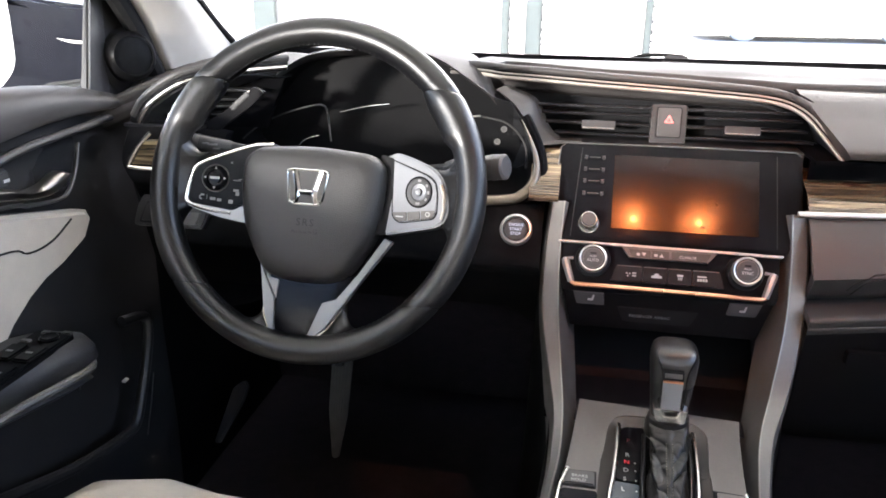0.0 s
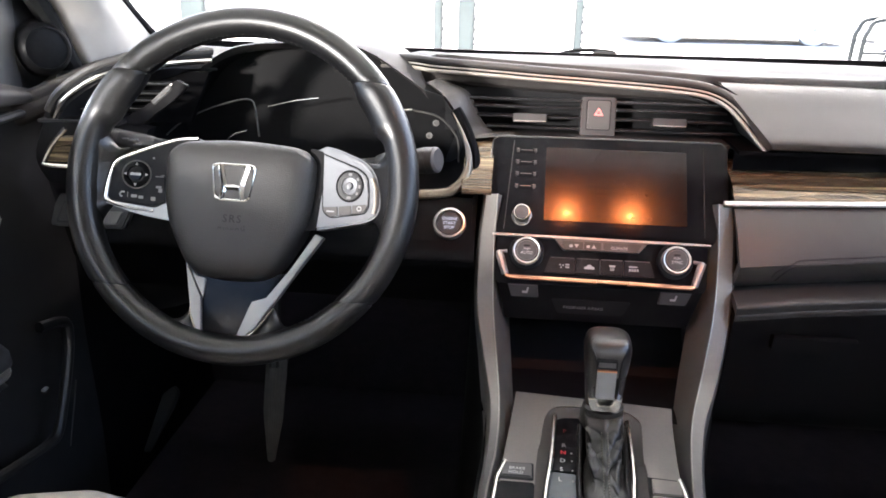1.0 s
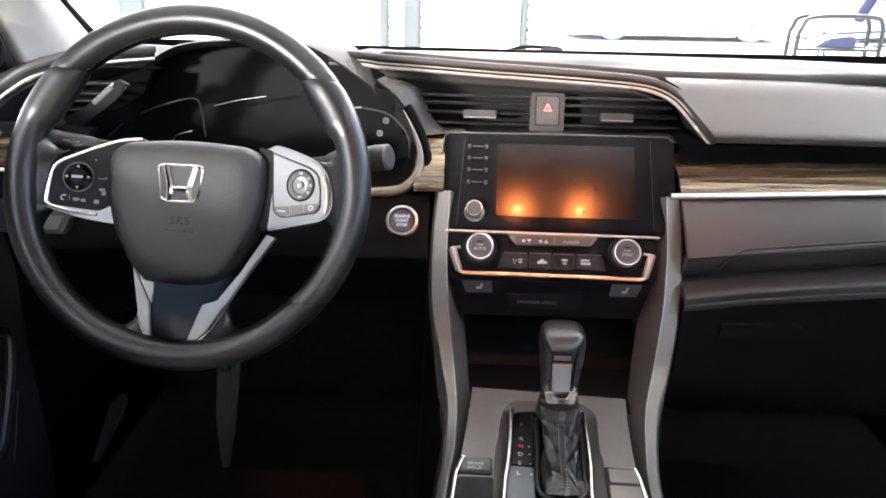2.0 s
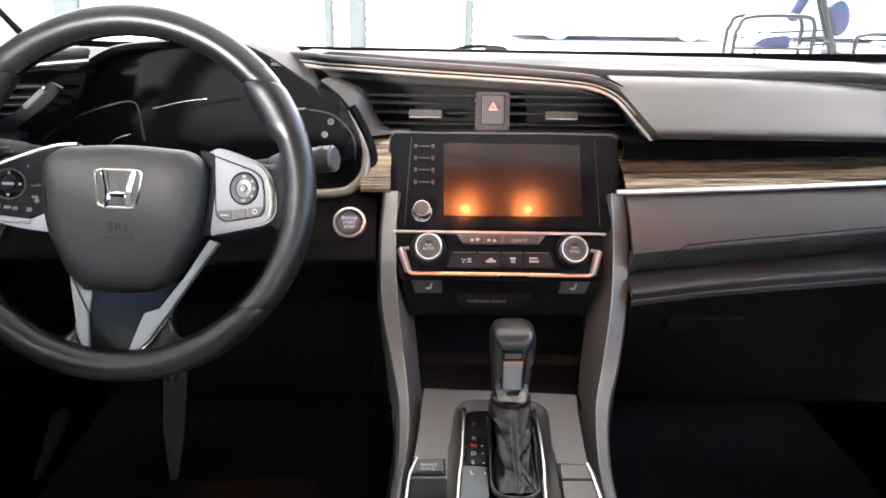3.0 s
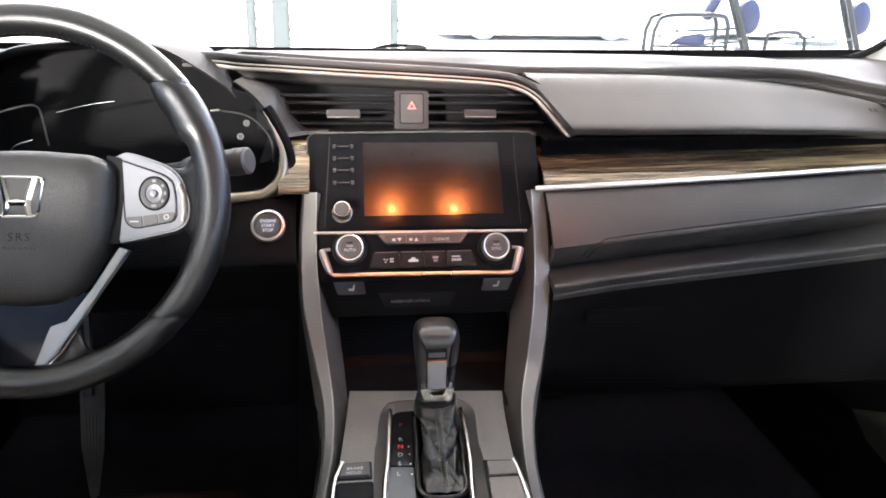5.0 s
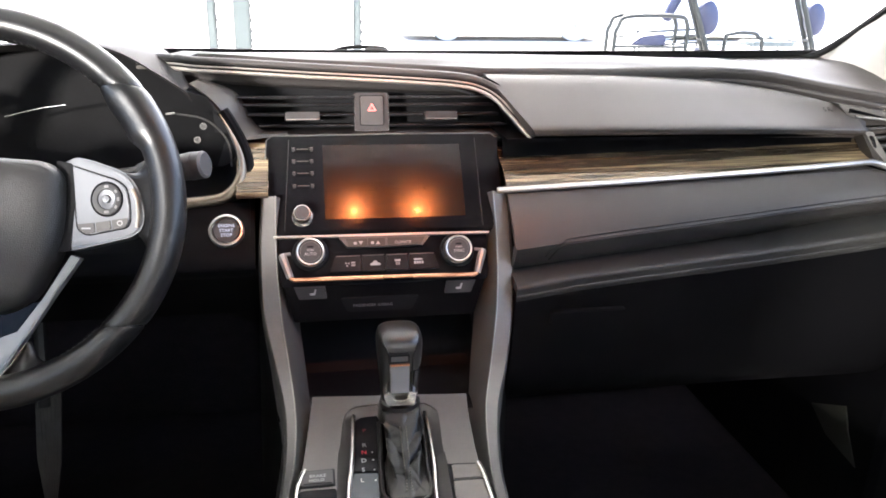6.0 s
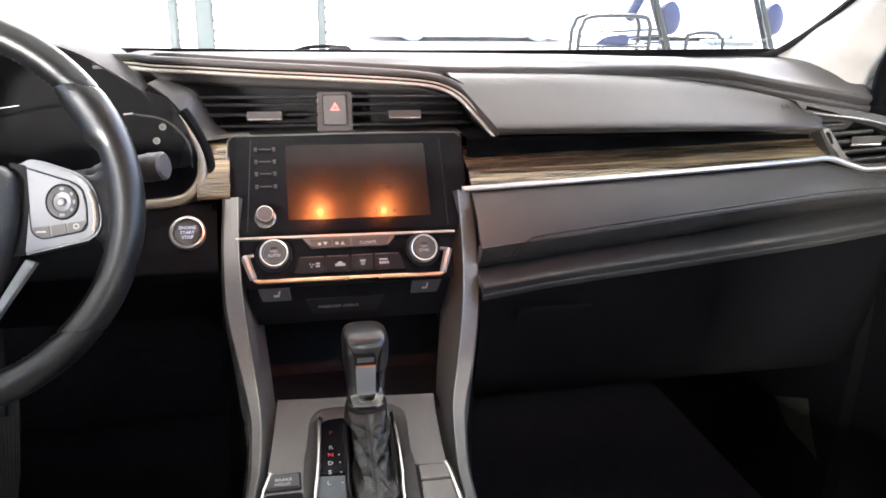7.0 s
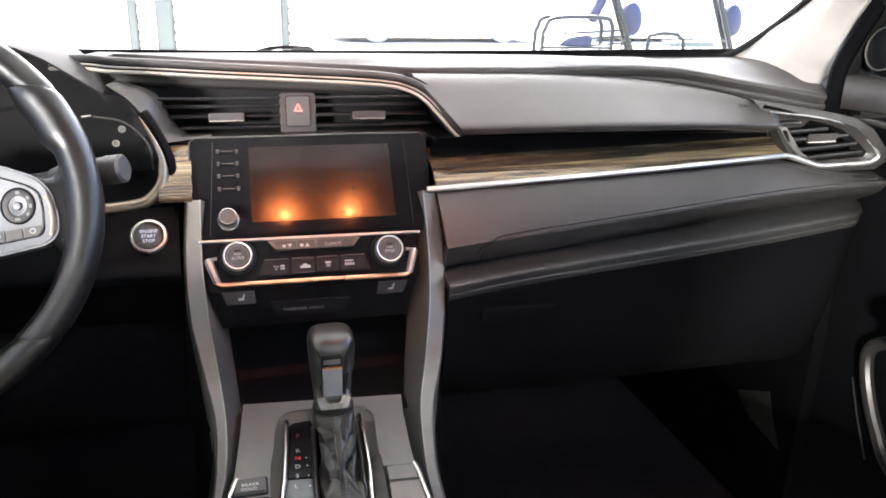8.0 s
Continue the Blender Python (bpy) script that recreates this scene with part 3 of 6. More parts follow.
# dark body behind everything
BODY = [(-0.66, 0.79), (-0.56, 0.93), (-0.22, 0.93), (-0.18, 0.86), (0.2, 0.86), (0.66, 0.79)]
rows = []
for x in [-0.68 + 0.04 * i for i in range(35)]:
    yb = along(BODY, x)[0]
    rows.append([(x, yb, 0.975), (x, yb - 0.02, 0.92), (x, yb - 0.05, 0.85), (x, yb - 0.02, 0.74), (x, yb + 0.06, 0.62), (x, yb + 0.15, 0.58), (x, yb + 0.24, 0.60)])
part("body", slab(rows, (0, 0.015, 0.004)), DARK, dash, "black inner body")

# satin line along the lip over the vents
lip = smoothed([(-0.275, 0.860, 0.992), (-0.245, 0.825, 0.996), (-0.222, 0.808, 0.9965), (-0.2, 0.803, 0.9945), (-0.15, 0.803, 0.992), (-0.079, 0.802, 0.988), (-0.018, 0.802, 0.985), (0.058, 0.801, 0.981), (0.105, 0.799, 0.9775), (0.128, 0.792, 0.9735), (0.145, 0.778, 0.9655), (0.158, 0.758, 0.952), (0.179, 0.728, 0.926)], 8)


def beside(line, off, back=0.0):
    """The line moved square to itself, up and outwards."""
    out = []
    for i, p in enumerate(line):
        t = line[min(i + 1, len(line) - 1)] - line[max(i - 1, 0)]
        n = Vector((-t.z, 0, t.x)).normalized()
        out.append(p + n * off + Vector((0, back, 0)))
    return out


part("lip_trim", tube(lip, 0.0023, 10), LIPTRIM, dash, "satin champagne line")
part("lip_gap", tube(beside(lip, 0.0030, 0.002), 0.0016, 8), DARK, dash)
part("lip_trim", tube(beside(lip, 0.0051), 0.0012, 8), LIPTRIM, dash, "fine champagne line")
part("lip_gap", tube(beside(lip, 0.0070, 0.002), 0.0014, 8), DARK, dash)
part("lip_roll", tube(beside(lip, 0.0112, 0.004), 0.0044, 12), SOFT, dash, "soft rolled edge")
part("lip_gap", tube(beside(lip, 0.0165, 0.006)[-26:], 0.0015, 8), DARK, dash)


def louvre(cx0, cx1, z, y, tilt, thick, parent, depth=0.035):
    """One vent blade."""
    rows = []
    a = radians(tilt)
    for x in (cx0, cx1):
        rows.append([(x, y + d * math.cos(a) - h * math.sin(a), z + d * math.sin(a) + h * math.cos(a)) for d, h in ((0.002, -thick), (0, 0), (0.002, thick), (depth, thick * 0.6), (depth, -thick * 0.6))])
    return part("blade", loft(rows, closed=True, caps=True), HARD, parent)


# middle vents
vent = part("center_vent", box((-0.19, 0.845, 0.915), (0.185, 0.855, 0.992)), DARK, dash, "black air vent with level blades")
part("roof_panel", slab([[(x, 0.803, along([(-0.2, 0.9945), (-0.066, 0.986), (0.0, 0.981), (0.1, 0.972), (0.18, 0.95)], x)[0]) for x in (-0.2, -0.1, 0.0, 0.06, 0.1, 0.13)], [(x, 0.85, along([(-0.2, 0.990), (-0.066, 0.982), (0.0, 0.977), (0.1, 0.969), (0.18, 0.95)], x)[0]) for x in (-0.2, -0.1, 0.0, 0.06, 0.1, 0.13)]], (0, 0, 0.003)), HARD, vent)
for bz, l0, l1, r0, r1 in ((0.9645, -0.158, -0.021, 0.021, 0.146), (0.9555, -0.156, -0.021, 0.021, 0.150), (0.944, -0.147, -0.021, 0.021, 0.157), (0.931, -0.134, -0.021, 0.021, 0.165)):
    louvre(l0, l1, bz, 0.795, -6, 0.0016, vent)
    louvre(r0, r1, bz, 0.795, -6, 0.0016, vent)
for tx in (-0.082, 0.083):
    part("tab", prism(plane_at((tx, 0.788, 0.944), 15), rect(-20, -5, 20, 5, 2), -10, 3, 1.2), HARD, vent)
    part("tab_edge", prism(plane_at((tx, 0.788, 0.944), 15), rect(-19, -4.8, 19, -3.4, 0.6), 2, 3.8, 0.4), SATIN, vent)
part("side_wall", slab([[(0.150, 0.79, 0.972), (0.158, 0.77, 0.954), (0.176, 0.74, 0.926)], [(0.155, 0.85, 0.972), (0.165, 0.85, 0.954), (0.18, 0.85, 0.926)]], (0.004, 0, 0)), GREY, vent)
part("sill", slab([[(-0.14, 0.775, 0.924), (0.0, 0.772, 0.925), (0.18, 0.765, 0.924)], [(-0.14, 0.85, 0.924), (0.0, 0.85, 0.925), (0.18, 0.85, 0.924)]], (0, 0, -0.004)), HARD, vent)
# grey surround between the instrument hood and the vents
sur_l = smoothed([(-0.207, 0.779, 0.983), (-0.191, 0.768, 0.973), (-0.178, 0.761, 0.961), (-0.164, 0.755, 0.943), (-0.153, 0.752, 0.925)], 5)
sur_r = smoothed([(-0.198, 0.790, 0.986), (-0.167, 0.788, 0.9745), (-0.155, 0.786, 0.961), (-0.144, 0.782, 0.938), (-0.127, 0.771, 0.925)], 5)
rows = []
for f in (0.0, 0.12, 0.5, 0.88, 1.0):
    rows.append([lerp(a, b, f) + Vector((0, 0.004 * (1 if f in (0.0, 1.0) else 0) - 0.003, 0)) for a, b in zip(sur_l, sur_r)])
part("vent_surround", slab(rows, (0.004, 0.02, -0.002)), SURROUND, dash, "warm grey satin surround", 50)
part("vent_surround", slab([[(-0.155, 0.750, 0.9265), (-0.127, 0.769, 0.9265), (-0.10, 0.768, 0.9275)], [(-0.153, 0.747, 0.9235), (-0.125, 0.765, 0.9235), (-0.10, 0.764, 0.925)]], (0, 0.02, -0.001)), SURROUND, dash)

# hazard switch
haz = part("hazard_switch", prism(plane_at((0.0, 0.800, 0.9505), 12), rounded([(-21, -29), (21, -29), (21, 17), (18, 19), (-18, 19), (-21, 17)], 3), -20, 2, 1.5), HARD, dash, "grey block with a red triangle")
HZ = plane_at((0.0, 0.798, 0.951), 12)
part("button", prism(HZ, rect(-13.5, -19.5, 13.5, 14.5, 2.5), 0, 4.2, 1.0), BTN, haz)
part("button_gap", prism(HZ, rect(-14.6, -20.6, 14.6, 15.6, 3), 0, 2.6), DARK, haz)
tri = bmesh.new()
for k in range(3):
    a0, a1 = [radians(90 + 120 * j) for j in (k, k + 1)]
    v = []
    for a, r in ((a0, 6.2), (a1, 6.2), (a1, 3.4), (a0, 3.4)):
        v.append(tri.verts.new((r * math.cos(a), r * math.sin(a), 4.5)))
    tri.faces.new(v)
bmesh.ops.transform(tri, matrix=HZ, verts=tri.verts)
part("triangle", tri, glow("red_mark", (0.9, 0.12, 0.10), 0.25), haz, "red warning triangle")

# wood strip on the passenger side, with its bright line
rows = []
for k in range(31):
    f = k / 30
    x = lerp(0.1465, 0.622, f)
    rows.append(smoothed([(x, lerp(0.790, 0.738, f * f), lerp(0.903, 0.912, f)), (x, lerp(0.748, 0.728, f * f), lerp(0.8985, 0.909, f)), (x, 0.717, lerp(0.889, 0.903, f)), (x, lerp(0.702, 0.699, f), lerp(0.875, 0.894, f))], 4))
part("wood_strip", slab(rows, (0, 0.012, 0.004)), WOOD, dash, "dark striped wood strip")
line = smoothed([(0.135, 0.699, 0.8724), (0.158, 0.698, 0.8735), (0.30, 0.696, 0.8805), (0.45, 0.695, 0.8885), (0.565, 0.697, 0.8948), (0.603, 0.697, 0.8975), (0.620, 0.695, 0.8955), (0.640, 0.689, 0.889), (0.656, 0.684, 0.8855), (0.680, 0.675, 0.8885), (0.706, 0.664, 0.8925), (0.715, 0.661, 0.897), (0.7165, 0.660, 0.905), (0.703, 0.666, 0.921), (0.684, 0.674, 0.937), (0.660, 0.683, 0.9445), (0.635, 0.693, 0.9485), (0.585, 0.714, 0.9525)], 6)
width = [0.0036 if k < 66 else lerp(0.0036, 0.0020, min(1, (k - 66) / 10)) for k in range(len(line))]
part("line_trim", tube(line, width, 10), LINE, dash, "satin silver line round the vent")

# dark slabs stand in for the airbag panel's shadow above the wood
part("shadow_liner", slab([[(x, 0.722, lerp(0.923, 0.926, (x - 0.15) / 0.46)) for x in (0.15, 0.3, 0.45, 0.61)], [(x, 0.81, lerp(0.924, 0.927, (x - 0.15) / 0.46)) for x in (0.15, 0.3, 0.45, 0.61)]], (0, 0, 0.004)), SHADE_BLACK, dash, "near-black liner painting the shadow over the wood")

part("shadow_face", slab([[(x, 0.742, lerp(0.9235, 0.9255, (x - 0.15) / 0.46)) for x in (0.15, 0.3, 0.45, 0.61)], [(x, 0.740, lerp(0.9015, 0.914, (x - 0.15) / 0.46)) for x in (0.15, 0.3, 0.45, 0.61)]], (0, 0.004, 0)), SHADE_BLACK, dash)

# padded panel below


def pad_lines(x):
    """Top, bottom and fold heights of the padded panel, and how far back its rims lie."""
    zt = along([(0.14, 0.868), (0.6, 0.8885), (0.66, 0.8755), (0.715, 0.876)], x)[0]
    zb = along([(0.14, 0.766), (0.20, 0.772), (0.302, 0.782), (0.477, 0.8045), (0.532, 0.8140), (0.70, 0.8355), (0.722, 0.8375)], x)[0]
    yt = along([(0.14, 0.698), (0.6, 0.690), (0.66, 0.660), (0.715, 0.655)], x)[0]
    zf = along([(0.14, 0.816), (0.23, 0.8255), (0.40, 0.843), (0.55, 0.8585), (0.66, 0.867), (0.715, 0.871)], x)[0]
    yf = along([(0.14, 0.655), (0.6, 0.655), (0.715, 0.643)], x)[0]
    yb = along([(0.14, 0.700), (0.6, 0.698), (0.722, 0.680)], x)[0]
    return zt, zb, yt, zf, yf, yb


def pad_profile(x):
    zt, zb, yt, zf, yf, yb = pad_lines(x)
    return smoothed([(x, yt + 0.008, zt + 0.001), (x, yt, zt), (x, lerp(yt, yf, 0.55) - 0.003, lerp(zt, zf, 0.5)), (x, yf, zf + 0.002), (x, yf - 0.0005, zf - 0.004), (x, lerp(yf, yb, 0.35) - 0.0015, lerp(zf, zb, 0.5)), (x, yb - 0.003, zb + 0.005), (x, yb + 0.006, zb), (x, yb + 0.03, zb + 0.001)], 4)


def pad_face(x, z):
    """Where the padded panel's face lies."""
    pr = pad_profile(x)[4:30]
    for a, b in zip(pr, pr[1:]):
        if b.z <= z <= a.z:
            return lerp(b.y, a.y, (z - b.z) / max(1e-6, a.z - b.z))
    return min(p.y for p in pr)


rows = []
for k in range(57):
    f = k / 56
    x = lerp(0.1465, 0.722, f)
    e = 0.005 * (1 - f) ** 10
    pr = pad_profile(x)
    rows.append([p + Vector((e * min(1, max(0, i - 4) / 20), 0, 0)) for i, p in enumerate(pr)])
padp = part("padded_panel", slab(rows, (0, 0.012, 0.003)), PADDED, dash, "padded grey leatherette panel", 60)
for dz in (0.0, 0.006):
    st = smoothed([(0.186 + dz, 0.667, 0.803 - dz), (0.190 + dz, 0.667, 0.8125 - dz * 0.8), (0.203, 0.667, 0.8225 - dz), (0.23, 0.667, 0.8285 - dz), (0.40, 0.668, 0.846 - dz), (0.55, 0.667, 0.8615 - dz), (0.66, 0.653, 0.8705 - dz), (0.715, 0.648, 0.875 - dz)], 8)
    st = [Vector((p.x, pad_face(p.x, p.z) - 0.0004, p.z)) for p in st]
    part("stitch_seam", tube(st, 0.0010, 6), DTHREAD, padp)

# glove box: a ledge under the padded panel, then the face falling away below
rows, ledge_rows = [], []
for k in range(41):
    f = k / 40
    x = lerp(0.150, 0.722, f)
    zt = along([(0.15, 0.772), (0.22, 0.782), (0.289, 0.789), (0.458, 0.804), (0.593, 0.818), (0.679, 0.829), (0.72, 0.8325)], x)[0]
    # the far end turns away towards the door
    b = 0.030 * max(0, (x - 0.685) / 0.037) ** 2
    ledge_rows.append(smoothed([(x, 0.745, zt + 0.012), (x, 0.680 + b, zt + 0.009), (x, 0.655 + b, zt + 0.004), (x, 0.6475 + b, zt + 0.0015), (x, 0.645 + b, zt - 0.001), (x, 0.6455 + b, zt - 0.005), (x, 0.648 + b, zt - 0.012)], 4))
    rows.append(smoothed([(x, 0.652 + b, zt - 0.0125), (x, 0.649 + b, zt - 0.0125), (x, 0.6485 + b, zt - 0.018), (x, 0.654 + b, zt - 0.05), (x, 0.668 + b, zt - 0.13), (x, 0.70 + b, 0.60), (x, 0.78, 0.575)], 4))
# one plastic in two tones: face darkened for shade, ledge lightened for light
gb = part("glove_box", slab(rows, (0, 0.015, 0.003)), SHADED_PLASTIC, dash, "black glove box door")
part("ledge", slab(ledge_rows, (0, 0.002, -0.010)), LIT_LEDGE, dash, "glove box ledge in a lighter grey for the light on it")
part("latch", prism(plane_at((0.235, 0.639, 0.735), -6), rect(-45, -9, 45, 9, 4), -6, 1.0, 1.0), SHADED_PLASTIC, gb)


def vent_plane(x):
    """How far forward the passenger's corner vent lies."""
    return 0.709 - 0.406 * (x - 0.598)


def blade_piece(a, b, parent, mt, th=0.0026, deep=0.022):
    """One vent blade from a to b: a pale front edge on a thin leaf."""
    rows = []
    for p in (a, b):
        p = Vector(p)
        rows.append([p + Vector((0, d, h)) for d, h in ((0.0, -th), (-0.001, 0.0), (0.0, th), (deep, th * 0.6), (deep, -th * 0.2))])
    return part("blade", loft(rows, closed=True, caps=True), mt, parent)


def shell(rings):
    """A frame lofted through rings of points, each with its depth."""
    return loft([[(x, vent_plane(x) + d, z) for x, z in L] for L, d in rings], closed=True)


# passenger's corner vent
cv = part("corner_vent", slab([[(0.575, 0.770, 0.958), (0.70, 0.722, 0.958)], [(0.575, 0.770, 0.88), (0.72, 0.714, 0.88)]], (0, 0.01, 0)), SHADE_BLACK, dash, "black corner vent with pale blades")
v_out = [(0.566, 0.966), (0.610, 0.9605), (0.662, 0.953), (0.684, 0.9485), (0.706, 0.936), (0.7255, 0.911), (0.727, 0.895), (0.716, 0.8845), (0.660, 0.878), (0.640, 0.884), (0.620, 0.891), (0.600, 0.927), (0.580, 0.950)]
v_mid = [(0.584, 0.9535), (0.635, 0.9495), (0.664, 0.9445), (0.684, 0.9375), (0.703, 0.9215), (0.7165, 0.905), (0.715, 0.896), (0.706, 0.8925), (0.660, 0.886), (0.641, 0.8885), (0.624, 0.895), (0.601, 0.930), (0.588, 0.946)]
v_in = [(0.600, 0.9455), (0.638, 0.9425), (0.660, 0.9375), (0.675, 0.9325), (0.691, 0.9205), (0.7055, 0.906), (0.7035, 0.900), (0.698, 0.8985), (0.655, 0.891), (0.647, 0.8925), (0.634, 0.900), (0.611, 0.928), (0.601, 0.940)]
part("top_slot", tube([(x, vent_plane(x) - 0.002, z) for x, z in ((0.578, 0.9583), (0.600, 0.9545), (0.625, 0.9505))], [0.0026, 0.0018, 0.0005], 8), SHADE_BLACK, cv)
bm = shell(((v_out, 0.02), (v_out, -0.001), (v_mid, -0.003), (v_in, 0.002), (v_in, 0.03)))
part("surround", bm, VENTEDGE, cv, "grey satin vent frame", 30)
for (xa, za), (xb, zb) in (((0.606, 0.9355), (0.628, 0.9385)), ((0.614, 0.925), (0.660, 0.9325)), ((0.620, 0.915), (0.684, 0.925)), ((0.632, 0.9035), (0.695, 0.915)), ((0.645, 0.894), (0.703, 0.9045))):
    blade_piece((xa, vent_plane(xa) + 0.006, za), (xb, vent_plane(xb) + 0.006, zb), cv, BLADE, 0.0022, 0.012)
tm = Matrix.Translation((0.651, vent_plane(0.651) - 0.001, 0.9215)) @ Matrix.Rotation(radians(-22), 4, 'Z') @ Matrix.Rotation(radians(-7), 4, 'Y') @ Matrix.Rotation(radians(60), 4, 'X') @ Matrix.Scale(0.001, 4)
part("tab", prism(tm, rounded([(-19, -5), (15, -6), (20, 5), (-17, 6)], 2, 3), -7, 1.5, 1), VENTEDGE, cv)
part("tab_edge", prism(tm, rounded([(-19, -6.4), (15, -7.4), (15, -5.4), (-19, -4.4)], 0.6, 2), -2, 2.2, 0.4), CHROME, cv, "bright lower edge")
part("inner_fin", slab([[(0.598, vent_plane(0.598) - 0.004, 0.934), (0.606, vent_plane(0.606) - 0.005, 0.934)], [(0.612, vent_plane(0.612) - 0.005, 0.912), (0.622, vent_plane(0.622) - 0.006, 0.910)], [(0.626, vent_plane(0.626) - 0.004, 0.897), (0.634, vent_plane(0.634) - 0.004, 0.896)]], (0, 0.01, 0)), GREY, cv)
part("fin_slot", prism(plane_at((0.6075, vent_plane(0.6075) - 0.007, 0.9225), 0) @ Matrix.Rotation(radians(30), 4, 'Z'), rect(-1.1, -8, 1.1, 8, 0.8), -4, 1.2), DARK, cv)

# driver's corner vent: slanting cheek with a thumb wheel beside level blades
lv = part("corner_vent", slab([[(-0.62, 0.775, 0.985), (-0.48, 0.79, 0.985)], [(-0.63, 0.755, 0.925), (-0.50, 0.77, 0.925)]], (0, 0.01, 0)), SHADE_BLACK, dash, "black corner vent with level blades")
for bz, xa, xb in ((0.976, -0.600, -0.503), (0.9645, -0.612, -0.517), (0.956, -0.620, -0.530), (0.9455, -0.628, -0.542)):
    blade_piece((xa, 0.722, bz), (xb, 0.736, bz + 0.0005), lv, BLADE, 0.0014)
cheek = [(-0.494, 0.983), (-0.480, 0.976), (-0.500, 0.9585), (-0.543, 0.928), (-0.572, 0.9275), (-0.563, 0.936), (-0.535, 0.951)]
CK = plane_at((0, 0.728, 0), 0)
part("cheek", prism(CK, rounded([(x * 1000, z * 1000) for x, z in cheek], [3, 4, 6, 5, 3, 4, 6], 3), -6, 1, 1.5), SHADED_TRIM, lv, "dark slanting vent cheek")
part("thumb_wheel", prism(CK @ Matrix.Translation((-513, 965, 0)) @ Matrix.Rotation(radians(40), 4, 'Z'), rect(-16, -3.2, 16, 3.2, 3), -4, 2.6, 1), HARD, lv)
part("wheel_mark", prism(CK @ Matrix.Translation((-500, 977.5, 0)) @ Matrix.Rotation(radians(40), 4, 'Z'), rect(-1.6, -0.8, 1.6, 0.8, 0.6), 1, 3.2), SATIN, lv)
part("vent_floor", slab([[(-0.655, 0.700, 0.9365), (-0.56, 0.705, 0.9345)], [(-0.655, 0.76, 0.9365), (-0.56, 0.765, 0.9345)]], (0, 0, -0.004)), HARD, dash)

# driver's side: satin arc and wood end
arc = smoothed([(-0.634, 0.700, 0.939), (-0.620, 0.700, 0.958), (-0.597, 0.702, 0.975), (-0.573, 0.706, 0.9875), (-0.545, 0.722, 0.994), (-0.515, 0.756, 0.9975), (-0.478, 0.795, 0.9985)], 6)
part("arc_trim", tube(arc, 0.0034, 8), CHROME, dash, "satin chrome arc")
part("arc_gap", tube(beside(arc, 0.0052, 0.003), 0.0026, 8), DARK, dash)
part("arc_roll", tube(beside(arc, 0.0115, 0.006), 0.0052, 10), SOFT, dash, "soft rolled edge")
part("arc_panel", slab([[p + Vector((0.002, 0.004, -0.002)) for p in arc[:31]], [Vector((p.x + 0.03, p.y + 0.075, p.z - 0.012)) for p in arc[:31]]], (0, 0, -0.003)), HARD, dash)
part("end_cap", slab([smoothed([(-0.660, 0.735, 0.950), (-0.658, 0.712, 0.930), (-0.657, 0.700, 0.90), (-0.655, 0.704, 0.86), (-0.65, 0.72, 0.82)], 4), smoothed([(-0.645, 0.71, 0.940), (-0.648, 0.694, 0.925), (-0.652, 0.682, 0.895), (-0.645, 0.686, 0.868), (-0.64, 0.70, 0.85)], 4), smoothed([(-0.60, 0.715, 0.935), (-0.60, 0.696, 0.93), (-0.60, 0.688, 0.90), (-0.60, 0.680, 0.868), (-0.60, 0.695, 0.85)], 4), smoothed([(-0.53, 0.72, 0.925), (-0.53, 0.70, 0.91), (-0.53, 0.69, 0.89), (-0.53, 0.684, 0.868), (-0.53, 0.69, 0.85)], 4)], (0, 0.02, 0)), SHADED_TRIM, dash)
part("wood_strip", slab([[(-0.617, 0.678, 0.920), (-0.57, 0.680, 0.923), (-0.52, 0.68, 0.923)], [(-0.634, 0.674, 0.893), (-0.57, 0.676, 0.893), (-0.52, 0.68, 0.893)]], (0, 0.012, 0)), WOOD, dash, "dark striped wood strip")
part("line_trim", tube(smoothed([(-0.608, 0.678, 0.931), (-0.619, 0.676, 0.920), (-0.628, 0.674, 0.909), (-0.6365, 0.672, 0.894), (-0.634, 0.671, 0.8895), (-0.60, 0.671, 0.8885), (-0.52, 0.675, 0.889)], 4), 0.0027, 8), CHROME, dash, "satin silver line round the wood")
# wood by the display
part("wood_strip", slab([[(-0.156, 0.772, 0.9225), (-0.122, 0.772, 0.9225)], [(-0.156, 0.756, 0.9150), (-0.122, 0.756, 0.9150)], [(-0.156, 0.732, 0.8975), (-0.122, 0.732, 0.8975)], [(-0.156, 0.706, 0.8745), (-0.122, 0.706, 0.8745)], [(-0.156, 0.703, 0.8690), (-0.122, 0.703, 0.8690)]], (0, 0.012, -0.002)), WOOD, dash)

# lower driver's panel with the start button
low = part("lower_panel", slab([smoothed([(x, 0.722, 0.862), (x, 0.716, 0.855), (x, 0.690, 0.822), (x, 0.676, 0.80), (x, 0.69, 0.782), (x, 0.78, 0.70)], 4) for x in (-0.62, -0.5, -0.4, -0.3, -0.2, -0.138)], (0, 0.012, 0.003)), SHADED_PLASTIC, dash, "black panel below the instruments")
part("button_panel", slab([smoothed([(x, 0.7165, 0.8605), (x, 0.706, 0.846), (x, 0.691, 0.825), (x, 0.680, 0.806), (x, 0.678, 0.796), (x, 0.690, 0.782), (x, 0.74, 0.755)], 4) for x in (-0.42, -0.3, -0.2, -0.17, -0.143)], (0, 0.006, 0.002)), SHADED_PLASTIC, dash)
SB = plane_at((-0.168, 0.697, 0.834), 37)
sb = part("start_button", lathe(SB, [(19, -6), (19, 3), (18, 5), (15.6, 5.5), (14.6, 3), (14.6, 0)], 40), LINE, dash, "chrome ringed engine start button")
